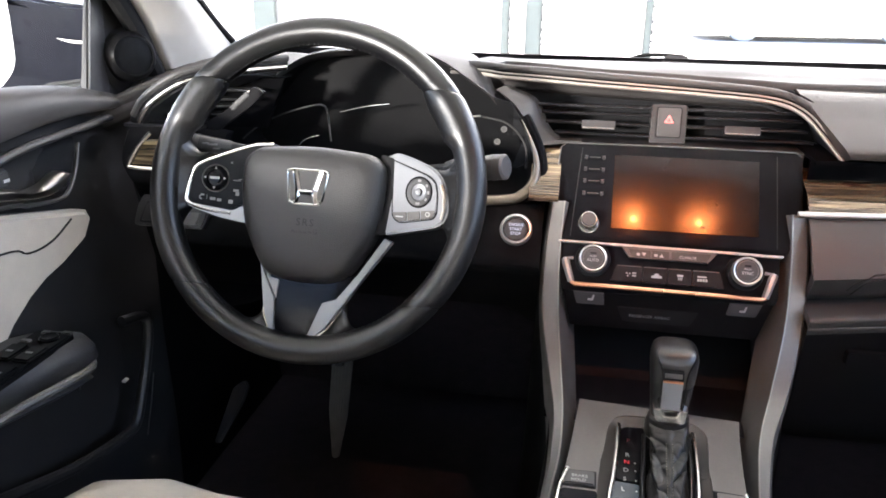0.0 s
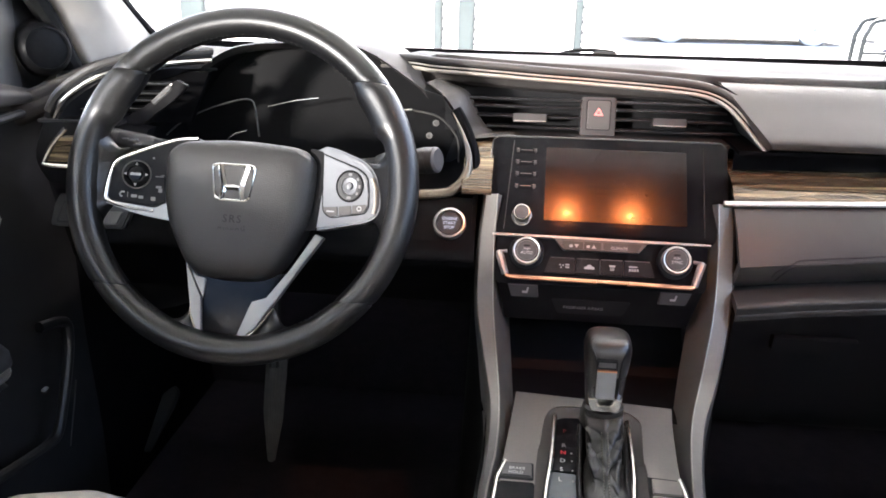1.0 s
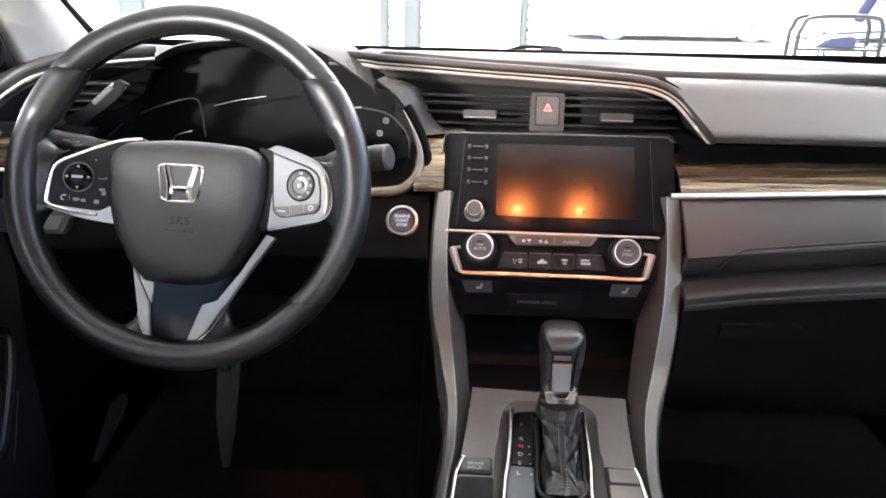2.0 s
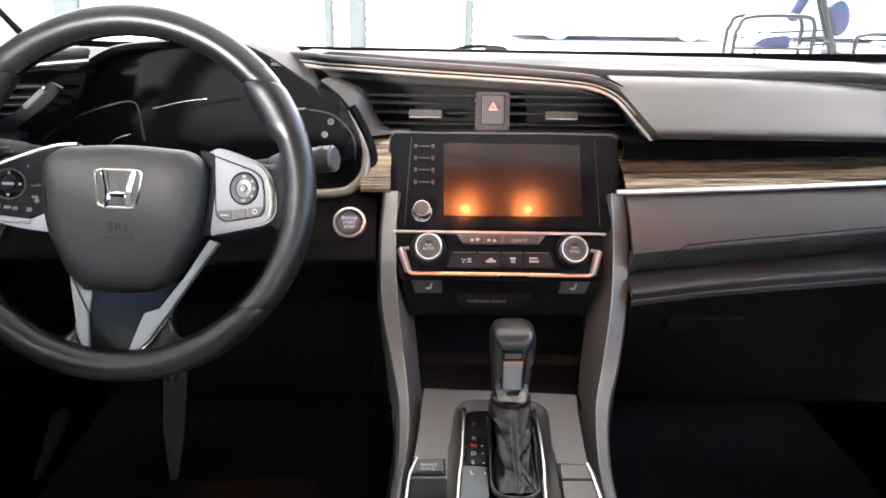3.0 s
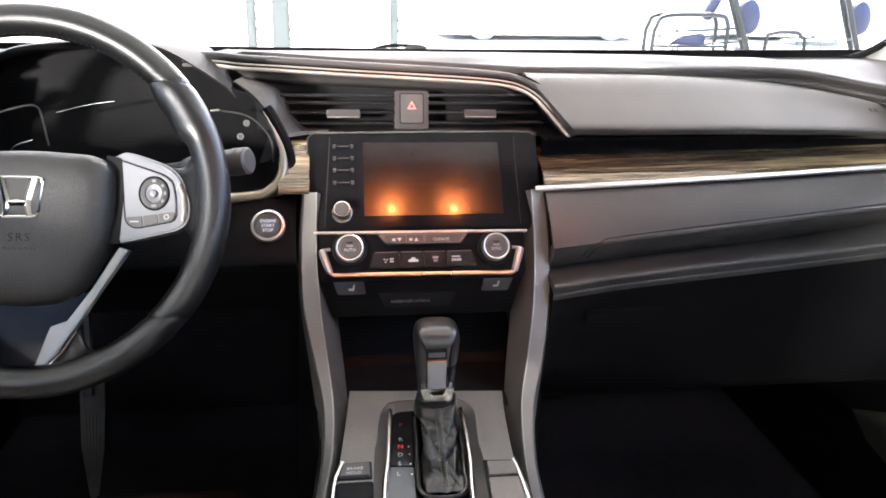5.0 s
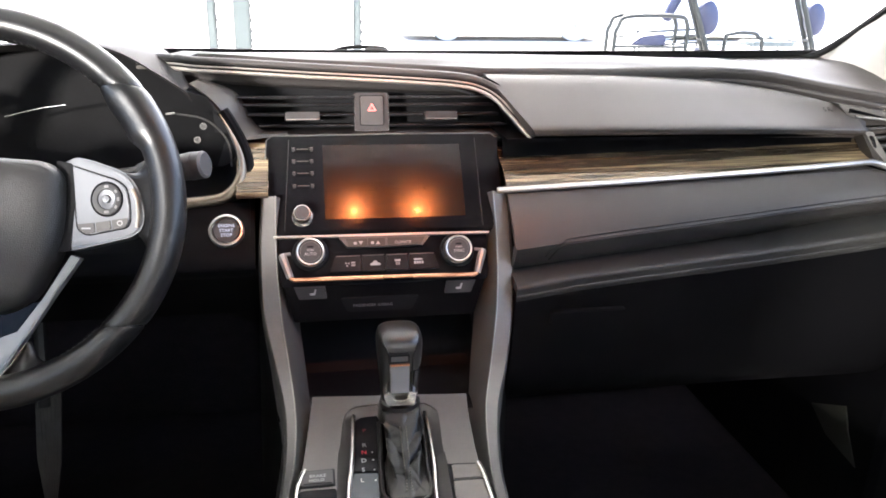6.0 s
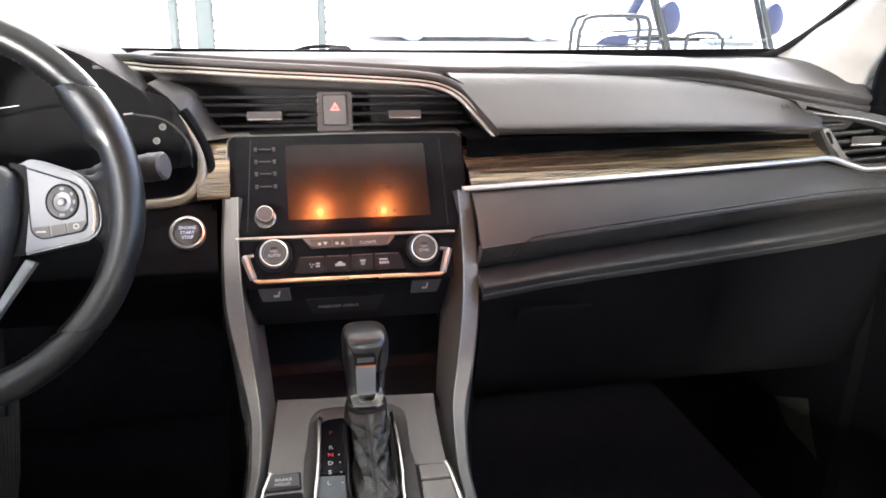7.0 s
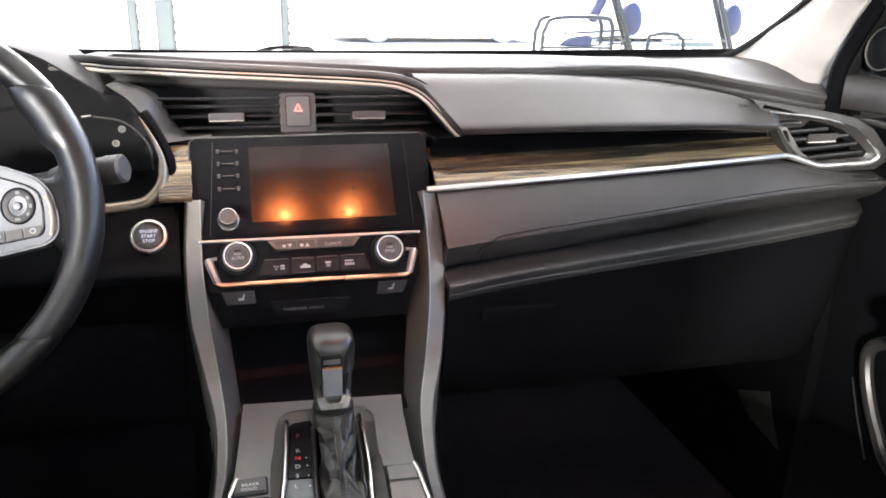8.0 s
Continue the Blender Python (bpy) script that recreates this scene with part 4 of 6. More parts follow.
part("cap", lathe(SB, [(14.4, 0), (14.4, 2.2), (13.5, 3.0), (0.1, 3.4)], 36), KNOBFACE, sb)
for i, w in enumerate(("ENGINE", "START", "STOP")):
    letters("writing", w, 5.0, SB, 0, 5.2 - 5.4 * i, 3.6, LIT, sb)
PODS = plane_at((-0.60, 0.682, 0.828), 24)
pod = part("switch_pod", prism(PODS, rounded([(-44, -15), (48, -15), (56, 10), (40, 22), (-36, 24), (-42, 8)], 5), -8, 1, 2), HARD, dash, "black switch panel")
part("switch_gap", prism(PODS, rounded([(-36, -11), (-17, -11), (-15, 12), (-28, 16)], 3, 3), 0, 1.5), DARK, pod)
part("pod_switch", prism(PODS, rounded([(-34, -9.5), (-19, -9.5), (-17, 10), (-28, 14)], 2.5, 3), 0, 3, 1.2), HARD, pod)
part("pod_switch", prism(PODS, rounded([(19, -11), (41, -11), (46, 5), (19, 5)], 2.5, 3), 0, 3, 1.2), GREY, pod, "pale grey switch")

# ---- instrument hood ----
hood = thing("instrument_cluster", "black instrument cluster under a grey hood", "instruments", (-0.37, 0.84, 0.86))
rim = smoothed([(-0.550, 0.770, 0.925), (-0.515, 0.788, 0.962), (-0.494, 0.797, 0.988), (-0.464, 0.80, 1.0085), (-0.432, 0.802, 1.018), (-0.37, 0.805, 1.0225), (-0.31, 0.80, 1.0225), (-0.273, 0.785, 1.0135), (-0.240, 0.773, 0.996), (-0.207, 0.762, 0.976)], 5)
crown = smoothed([(-0.560, 0.92, 0.935), (-0.545, 0.93, 0.960), (-0.52, 0.94, 0.985), (-0.475, 0.95, 1.003), (-0.43, 0.95, 1.0095), (-0.37, 0.95, 1.0130), (-0.31, 0.94, 1.0155), (-0.258, 0.90, 1.0135), (-0.231, 0.850, 1.0030), (-0.208, 0.812, 0.972)], 5)
mid = [(a + b) / 2 + Vector((0, 0, 0.0035)) for a, b in zip(rim, crown)]
inner = [p + Vector((0, 0.012, -0.005)) for p in rim]
part("hood", loft([crown, mid, [p + Vector((0, 0.006, 0.0015)) for p in rim], rim, inner, [p + Vector((0, 0, -0.014)) for p in crown]], caps=False), TOP, hood, "soft grey hood")
loop = rim + smoothed([(-0.185, 0.752, 0.9725), (-0.168, 0.745, 0.949), (-0.152, 0.734, 0.915), (-0.151, 0.728, 0.890), (-0.163, 0.722, 0.872), (-0.19, 0.72, 0.8635), (-0.30, 0.715, 0.860), (-0.46, 0.72, 0.862), (-0.545, 0.735, 0.885), (-0.555, 0.75, 0.915)], 5)
ctr = Vector((-0.36, 0.79, 0.935))
back = [Vector((ctr.x + (p.x - ctr.x) * 0.93, 0.845 + (p.z - 0.86) * 0.10, ctr.z + (p.z - ctr.z) * 0.90)) for p in loop]
well = loft([loop, [lerp(a, b, 0.25) for a, b in zip(loop, back)], back], closed=True)
vs = [v for v in well.verts][-len(back):]
well.faces.new(vs)
part("well", well, SHADED_PLASTIC, hood, "matt black well")
k0 = len(rim)
bez = [p + Vector((0, -0.004, 0)) for p in loop[k0 + 4:k0 + 38]]
nb_ = len(bez)
part("bezel", tube(bez, [0.0062 * min(1, 0.1 + i / 14) for i in range(nb_)], 12), BEZEL, hood, "champagne satin bezel")
outer = [p + Vector((0.006, 0.004, -0.003)) for p in loop[k0 + 3:k0 + 30]]
part("bezel", tube(outer, 0.007, 10), SHADED_PLASTIC, hood)
# gauges: thin raised rings and a clear lens
for pts, r, mt in (
        ([(-0.552, 0.80, 0.899), (-0.525, 0.80, 0.920), (-0.489, 0.80, 0.938), (-0.45, 0.80, 0.950), (-0.432, 0.80, 0.951), (-0.427, 0.80, 0.940), (-0.424, 0.80, 0.905)], 0.0012, GREY),
        ([(-0.410, 0.80, 0.9435), (-0.375, 0.80, 0.952), (-0.344, 0.80, 0.9565)], 0.0011, BRIGHT),
        ([(-0.467, 0.79, 0.896), (-0.455, 0.79, 0.908), (-0.436, 0.79, 0.914)], 0.0012, CHROME),
        ([(-0.225, 0.79, 0.9475), (-0.196, 0.79, 0.942), (-0.178, 0.79, 0.928), (-0.168, 0.79, 0.910), (-0.167, 0.79, 0.885)], 0.0012, GREY),
        ([(-0.235, 0.785, 0.948), (-0.225, 0.785, 0.949)], 0.0013, CHROME)):
    part("gauge_ring", tube(smoothed(pts, 6), r, 6), mt, hood)
for gx, gz in ((-0.197, 0.931), (-0.205, 0.915)):
    part("gauge_mark", lathe(plane_at((gx, 0.80, gz), 10), [(4, 0), (4, 1.5), (2.5, 1.5), (2.5, 0)], 16), GREY, hood)

# ---- steering wheel ----
sw = thing("steering_wheel", "black leather steering wheel with silver spokes", "steering wheel", (-0.377, 0.60, 0.896))
RIM_R = 170.0


def grip(deg):
    """How far the thumb rests at ten and two swell inwards."""
    d = deg if deg <= 90 else 180 - deg
    if not -30 < d < 60:
        return 0.0
    up, down = min(1, max(0, (47 - d) / 10)), min(1, max(0, (d - 19) / 6))
    return 6.0 * up * up * (3 - 2 * up) * down * down * (3 - 2 * down)


def rim_piece(cuts, grow, nm, a0=0, a1=360):
    """The rim between two angles, cut square by planes (height, side to keep)."""
    n = (a1 - a0) if a1 - a0 < 360 else 360
    rows = []
    for i in range(n + (a1 - a0 < 360)):
        a = radians(a0 + (a1 - a0) * i / n)
        deg = math.degrees(a)
        deg = deg - 360 if deg > 270 else deg
        g = grip(deg)
        row = []
        for j in range(22):
            b = 2 * math.pi * j / 22
            cb, sb_ = math.cos(b), math.sin(b)
            r1 = 15.4 + grow + (g * min(1, -cb * 1.6) if cb < 0 else 0.0)
            h = (16.4 + grow + 0.25 * g) * sb_
            v = (RIM_R + r1 * cb) * math.sin(a)
            # the skin rolls in at each joint
            roll = sum(1.1 * math.exp(-((v - c) / 1.7) ** 2) for c in (110.5, -111.0))
            rr = RIM_R + (r1 - roll) * cb
            row.append((rr * math.cos(a), rr * math.sin(a), h - roll * sb_))
        rows.append(row)
    if n == 360:
        rows.append(rows[0])
    bm = loft(rows, closed=True)
    bmesh.ops.remove_doubles(bm, verts=bm.verts, dist=0.01)
    for v0, keep in cuts:
        bmesh.ops.bisect_plane(bm, geom=bm.verts[:] + bm.edges[:] + bm.faces[:], plane_co=(0, v0, 0), plane_no=(0, keep, 0), clear_inner=True)
    edges = [e for e in bm.edges if e.is_boundary]
    if edges:
        bmesh.ops.holes_fill(bm, edges=edges)
    bmesh.ops.transform(bm, matrix=WHEEL, verts=bm.verts)
    return part(nm, bm, LEATHER, sw, "", 50)


rim_piece([(111.0, 1)], 0.0, "rim_section", 20, 160)
rim_piece([(-111.5, -1)], 0.0, "rim_section", 200, 340)
rim_piece([(110.0, -1), (-110.5, 1)], 0.4, "rim_section", -50, 50)
rim_piece([(110.0, -1), (-110.5, 1)], 0.4, "rim_section", 130, 230)
for v0 in (110.5, -111.0):
    for s in (-1, 1):
        c = math.sqrt(RIM_R ** 2 - v0 ** 2)
        w = [(s * (c + 16.6 * math.cos(b)), v0, 15.1 * math.sin(b)) for b in [2 * math.pi * j / 24 for j in range(24)]]
        bm = loft([[(x, v + d, h) for x, v, h in w] for d in (-0.8, 0.8)], closed=True, caps=True)
        bmesh.ops.transform(bm, matrix=WHEEL, verts=bm.verts)
        part("seam", bm, DARK, sw)
bm = bmesh.new()
for i in range(170):
    a = radians(i * 360 / 170)
    deg = math.degrees(a)
    if abs(math.sin(a) + 1) < 0.12 or min(abs(deg - g) for g in (0, 180, 360)) < 22:
        continue
    g = grip(deg - 360 if deg > 270 else deg)
    r0 = RIM_R - (15.4 + g) * math.cos(radians(17))
    q = Matrix.Translation((r0 * math.cos(a), r0 * math.sin(a), 5.0)) @ Matrix.Rotation(a + radians(74), 4, 'Z')
    add(bm, prism(q, rect(-1.6, -0.5, 1.6, 0.5), -0.4, 0.4))
bmesh.ops.transform(bm, matrix=WHEEL, verts=bm.verts)
tagged(part("stitching", bm, THREAD, sw, "dark thread inside the rim"), kind="stuff")


def resample(pts, n):
    """n + 1 points at even steps along a smooth line."""
    P = smoothed([(p[0], p[1], p[2] if len(p) > 2 else 0) for p in pts], 8)
    d = [0.0]
    for a, b in zip(P, P[1:]):
        d.append(d[-1] + (b - a).length)
    out, k = [], 0
    for i in range(n + 1):
        s = d[-1] * i / n
        while k < len(d) - 2 and d[k + 1] < s:
            k += 1
        out.append(P[k].lerp(P[k + 1], (s - d[k]) / max(1e-6, d[k + 1] - d[k])))
    return out


def leather_web(nm, A, B, L, R, n=28, m=12):
    """Leather stretched between a spoke (A) and the rim (B), with hollow ends L and R; every line carries its height."""
    A, B, L, R = resample(A, n), resample(B, n), resample(L, m), resample(R, m)
    rows = []
    for i in range(n + 1):
        s = i / n
        row = []
        for j in range(m + 1):
            q = j / m
            p = A[i] * (1 - q) + B[i] * q + L[j] * (1 - s) + R[j] * s - (A[0] * (1 - s) * (1 - q) + A[n] * s * (1 - q) + B[0] * (1 - s) * q + B[n] * s * q)
            side = min(s, 1 - s)
            p.z += 3.0 * math.sin(math.pi * q) - 8.0 * math.exp(-(side / 0.05) ** 2) * math.sin(math.pi * min(1, q * 1.1))
            row.append(WHEEL @ p)
        rows.append(row)
    return part(nm, slab(rows, WHEEL.to_3x3() @ Vector((0, 0, -9))), LEATHER, sw, "", 80)


leather_web("lower_web", [(-45, -125, -8), (-41, -142, -7), (-31, -157, -5), (-15, -160.5, -4), (0, -161.5, -4), (14, -158, -5), (28, -147, -7), (44, -124, -8)],
            [(-80, -141, 12), (-45, -158, 14), (0, -164.5, 14.5), (45, -158, 14), (80, -141, 12)],
            [(-45, -125, -8), (-48, -136, -4), (-58, -142.5, 3), (-80, -141, 12)], [(44, -124, -8), (48, -134, -4), (57, -142, 3), (80, -141, 12)])
for s in (-1, 1):
    leather_web("web", [(s * 126, 33, -8), (s * 139, 20, -7), (s * 145, -1, -6), (s * 146, -15, -6), (s * 140, -27, -8)],
                [(s * 150, 66, 11), (s * 161, 30, 13), (s * 163, 0, 13), (s * 158, -36, 13), (s * 146, -68, 11)],
                [(s * 126, 33, -8), (s * 139, 32, -3), (s * 148, 42, 4), (s * 150, 66, 11)], [(s * 140, -27, -8), (s * 146, -34, -3), (s * 149, -46, 4), (s * 146, -68, 11)])

# hub pad: outline rising to a soft dome
pad_out = [Vector((p[0], p[1], 0)) for p in rounded([(-63, 42), (0, 47), (63, 42), (79, 30), (79, -10), (72, -45), (44, -96), (0, -101), (-44, -96), (-72, -45), (-79, -10), (-79, 30)], [22, 60, 22, 14, 30, 40, 26, 60, 26, 40, 30, 14], 6)]
rows = []
for sc, h in ((0.96, -32), (0.99, -20), (1.0, -8), (0.99, 2), (0.965, 8), (0.925, 12.5), (0.86, 16), (0.74, 18.6), (0.55, 20), (0.3, 20.8), (0.1, 21)):
    rows.append([WHEEL @ Vector((p.x * sc, -14 + (p.y + 14) * sc, h)) for p in pad_out])
bm = loft(rows, closed=True, caps=True)
pad = part("hub_pad", bm, HUB, sw, "grained black airbag cover", 60)
for i, (w, s) in enumerate((("SRS", 11), ("AIRBAG", 7.0))):
    letters("embossing", w, s, WHEEL, 2, -37 - 9 * i, 20.95 - 0.5 * i, DARK, pad, spacing=1.25)
part("pad_mark", prism(WHEEL, rect(-67, -4, -61, -1, 0.5), 14.5, 15.4), DARK, pad)
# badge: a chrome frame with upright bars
BD = WHEEL @ Matrix.Translation((0, 0, 20.5))
o = rounded([(-18.5, -19), (18.5, -19), (23.5, 17), (17, 19), (-17, 19), (-23.5, 17)], [7, 7, 6, 10, 10, 6], 5)
i_ = [(p[0] * 0.90, p[1] * 0.88) for p in o]
bm = bmesh.new()
rings = [[bm.verts.new((p[0], p[1], h)) for p in L] for L, h in ((o, -2), (o, 1.2), ([(p[0] * 0.95, p[1] * 0.94) for p in o], 2.2), (i_, 1.2), (i_, -2))]
for a, b in zip(rings, rings[1:]):
    for j in range(len(a)):
        k = (j + 1) % len(a)
        bm.faces.new((a[j], a[k], b[k], b[j]))
bmesh.ops.transform(bm, matrix=BD, verts=bm.verts)
badge = part("badge", bm, BRIGHT, sw, "chrome framed badge")
part("badge_ground", prism(BD, [(p[0] * 0.97, p[1] * 0.97) for p in o], -2, -0.4), BTN, badge)
for s in (-1, 1):
    # each upright is a roof-shaped bar, bright on its ridge
    bar_rows = []
    for v, c, hw in ((17.5, 14.2, 3.0), (9, 12.2, 2.9), (0, 9.8, 3.0), (-5, 9.0, 3.2), (-11, 9.6, 2.7), (-18, 11.2, 2.4)):
        bar_rows.append([BD @ Vector((s * (c + q * hw), v, h)) for q, h in ((-1, -1.5), (-1, 0.8), (-0.2, 2.6), (1, 0.6), (1, -1.5))])
    part("bar", loft(bar_rows, closed=True, caps=True), BRIGHT, badge, "", 20)
part("bar", loft([[BD @ Vector((u, v, h)) for v, h in ((-2.6 - 1.0 * abs(u) / 9, -1.5), (-2.6 - 1.0 * abs(u) / 9, 0.8), (-5, 2.2), (-7.8 - 1.2 * abs(u) / 9, 0.6), (-7.8 - 1.2 * abs(u) / 9, -1.5))] for u in (-9, -4, 0, 4, 9)], closed=True, caps=True), BRIGHT, badge, "", 20)

# side spokes: a satin frame round a switch panel
for s in (1, -1):
    if s > 0:
        out = [(70, 40), (78, 42), (86, 46.5), (99, 44), (124, 35), (134, 28), (141, 17), (146, -2), (146, -15), (143, -23), (135, -29), (100, -37), (82, -41), (70, -38)]
        inn = [(84, 38), (123, 24), (131, 17.5), (134, 2), (134.5, -14), (131, -20), (97, -27), (88, -21), (86, 5)]
        fr_r, in_r = [2, 4, 4, 8, 8, 8, 10, 8, 8, 8, 8, 6, 4, 2], [2, 5, 6, 6, 6, 6, 5, 6, 8]
    else:
        out = [(50, 47), (75, 44), (111, 31), (134, 21), (142, 13), (146, -5), (149, -21), (145, -27.5), (136, -30.5), (106, -38), (74, -42), (50, -40)]
        inn = [(50, 44), (78, 40), (116, 25), (134, 16), (139.5, 4), (142.5, -19), (139, -24), (91, -29), (81, -23), (50, -22)]
        fr_r, in_r = [2, 10, 10, 10, 10, 12, 8, 6, 6, 8, 6, 2], [2, 8, 8, 8, 10, 8, 5, 4, 4, 2]
    ol = rounded([(s * p[0], p[1]) for p in out], fr_r, 4)
    il = rounded([(s * p[0], p[1]) for p in inn], in_r, 4)
    sp = part("spoke", prism(WHEEL, ol, -28, -3.5, 4, 4), DULL if s > 0 else VENT, sw, "satin silver spoke", 60)
    part("face_gap", prism(WHEEL, [(p[0] + 0.9 * (1 if p[0] > s * 110 else -1), p[1] + (0.9 if p[1] > 0 else -0.9)) for p in il], -10, -3.0), DARK, sp)
    face = part("switch_face", prism(WHEEL, il, -10, -2.2, 0.8), FACE if s < 0 else DULL, sp, "switch panel")
    if s > 0:
        K = WHEEL @ Matrix.Translation((114, 6.5, -2.2)) @ Matrix.Diagonal((0.86, 1.0, 1, 1))
        part("switch_ring", lathe(K, [(16.6, -1), (16.6, 0.8), (15.6, 1.4), (14.6, 0.4), (14.6, -1)], 40), DARK, sp)
        part("switch_dial", lathe(K, [(14.8, -1), (14.8, 1.0), (13.5, 1.6), (9.4, 1.2), (9.0, -0.2)], 40), KNOBFACE, sp)
        part("dial_cap", lathe(K, [(9.0, -0.6), (8.6, 1.0), (4, 0.4), (4, 2.0), (3.0, 3.4), (0.1, 3.8)], 32), DULL, sp, "silver thumb cap")
        for a, w in ((90, 3.0), (270, 3.6), (0, 2.6), (38, 2.2), (-38, 2.2)):
            part("dial_mark", prism(K @ Matrix.Rotation(radians(a), 4, 'Z'), rect(10.6, -w * 0.7, 13.2, w * 0.7, 0.8), 1.3, 1.9), ICON, sp)
        part("gap_cover", prism(WHEEL, rounded([(70, 43), (84, 40), (86, 5), (82, -41), (70, -42)], 2, 3), -8, -2.9), DARK, sp, "dark gap beside the hub")
        for q in ([(88, -16.5), (103, -15.2), (104, -24.6), (95, -25.6), (89.5, -21)], [(104, -15.1), (117, -13.2), (118, -22.4), (105, -24.4)], [(118, -13), (132.5, -11), (133, -15), (130, -19.6), (119, -22.2)]):
            part("switch_key", prism(WHEEL, rounded(q, 1.0, 2), -3, -1.2, 0.6), GREY, sp)
        part("print_bar", prism(WHEEL, rect(92, -21.2, 100, -19.8), -1.3, -1.0), PRINT, sp)
        part("print_mark", lathe(WHEEL @ Matrix.Translation((125.5, -16, -1.2)), [(2.6, -0.2), (2.6, 0.3), (1.6, 0.3), (1.6, -0.2)], 16), PRINT, sp)
        # champagne tone paints the warm lamp reflection on the silver edge
        part("edge_trim", tube([WHEEL @ Vector(p) for p in ((136.5, 16, -3), (140.5, 6, -3), (141.5, -10, -3), (140, -20, -3.5))], 0.0018, 8), CHAMP, sp)
    else:
        K = WHEEL @ Matrix.Translation((-113, 4, -2.2)) @ Matrix.Diagonal((1.06, 1.0, 1, 1))
        part("switch_ring", lathe(K, [(15.2, -1), (15.2, 0.5), (14.4, 0.9), (13.8, 0.4), (13.8, -1)], 36), GREY, sp)
        part("switch_dial", lathe(K, [(13.6, -1), (13.6, 0.8), (9, 2.0), (8.5, 0.8), (6.4, 0.8), (6.0, 2.4), (0.1, 2.8)], 32), GLOSS, sp)
        part("dial_mark", prism(K, rect(-5.4, -1.3, 5.4, 1.3, 0.6), 2.5, 3.2, 0.3), PRINT, sp)
        for a in (0, 90, 180, 270):
            part("dial_mark", prism(K @ Matrix.Rotation(radians(a), 4, 'Z'), [(9.6, -1.5), (12.4, 0), (9.6, 1.5)], 1.6, 2.2), PRINT, sp)
        part("print_mark", tube([WHEEL @ Vector(p) for p in ((-124.5, -15.2, -1.9), (-127.6, -15.0, -1.9), (-129.4, -17.2, -1.9), (-128.8, -19.4, -1.9), (-126.5, -20, -1.9))], 0.0008, 6), PRINT, sp)
        for u, v, w, h in ((-121, -17.5, 0.5, 5), (-114, -18.8, 6.5, 3), (-106.5, -19.6, 5, 3), (-93, -20.5, 5, 4), (-88, -8, 6, 2.5), (-86, -11.5, 4, 4), (-88, 3, 9, 0.8), (-84.5, 4.4, 4, 0.8), (-96, 22, 2, 2)):
            part("print_bar", prism(WHEEL, rect(u - w / 2, v - h / 2, u + w / 2, v + h / 2, 0.3), -2.4, -1.9), ICON, sp)
        part("edge_trim", tube(smoothed([WHEEL @ Vector((-p[0], p[1], -3.4)) for p in ((50, 45.5), (76, 42), (114, 28), (135, 18), (141, 7), (145.5, -18), (142, -25.5), (120, -31), (92, -33))], 4), 0.0019, 8), CHROME, sp, "bright satin edge")
# lower spoke: a glossy panel between two satin legs
part("lower_spoke", prism(WHEEL, rounded([(-42, -88), (60, -88), (40, -116), (24, -142), (12, -157), (0, -160), (-28, -158), (-36, -140)], 4), -18, -8, 1.5), GLOSS, sw, "glossy black lower spoke")
lg = [(-53, -76), (-50, -86), (-42, -101), (-36.5, -112), (-33, -118), (-29.5, -157), (-36, -151), (-43, -132), (-48, -104)]
part("lower_leg", prism(WHEEL, lg, -16, -3, 1.2), VENT, sw, "satin metal leg")
part("leg_tip", prism(WHEEL, [(-48, -88), (-40, -97), (-30, -99), (-31.5, -120), (-36.5, -111), (-42, -101)], -16, -5.5, 0.8), VENT, sw, "polished inner face")
lg = [(82, -45), (90, -48), (66, -84), (47, -114), (38, -127), (26, -146), (14, -157.5), (7, -157.5), (18.5, -126), (21.5, -119), (36, -114), (58, -84)]
part("lower_leg", prism(WHEEL, lg, -16, -3, 1.2), VENT, sw, "satin metal leg")
part("web_line", tube(smoothed([WHEEL @ Vector(p) for p in ((-44, -130, -4), (-41, -141, -3.5), (-31, -157.5, -3), (-15, -160.8, -3), (0, -161.2, -3), (14, -158.6, -3), (28, -147.5, -3.5), (44, -124, -4))], 5), 0.0010, 6), CHROME, sw, "fine bright line")
bm = lathe(WHEEL @ Matrix.Translation((0, -30, -70)), [(44, -50), (46, 0), (48, 30), (50, 44)], 32)
part("column_cover", bm, HARD, sw)

# stalks
for s, base, tip in ((-1, (-0.44, 0.668, 0.912), (-0.541, 0.652, 0.9295)), (1, (-0.31, 0.690, 0.895), (-0.178, 0.640, 0.922))):
    st = thing("column_stalk", "black control stalk on the steering column", "stalk", base, group="column stalks")
    b, t = Vector(base), Vector(tip)
    d = (t - b).normalized()
    k = 0.0098 if s < 0 else 0.0138
    part("arm", tube([b, lerp(b, t, 0.4), lerp(b, t, 0.55)], [0.007, 0.0075, 0.008], 12), HARD, st)
    part("knob", tube([lerp(b, t, 0.50), lerp(b, t, 0.58), lerp(b, t, 0.95), t, t + d * 0.002], [k * 0.7, k * 0.92, k, k, k * 0.82], 20), BTN, st)
    part("ring_mark", tube([lerp(b, t, 0.90), lerp(b, t, 0.94)], k * 1.03, 20), GREY if s < 0 else BTN, st)
    if s < 0:
        for f, w in ((0.66, 0.006), (0.70, 0.009), (0.78, 0.005)):
            part("print_bar", box(tuple(lerp(b, t, f) + Vector((-w, -k - 0.0006, -0.001 + 0.004 * (f > 0.68)))), tuple(lerp(b, t, f) + Vector((w * 0.4, -k + 0.003, 0.0005 + 0.004 * (f > 0.68))))), ICON, st)
    part("column_pad", tube([b - d * 0.04, b], 0.011, 12), HARD, st)
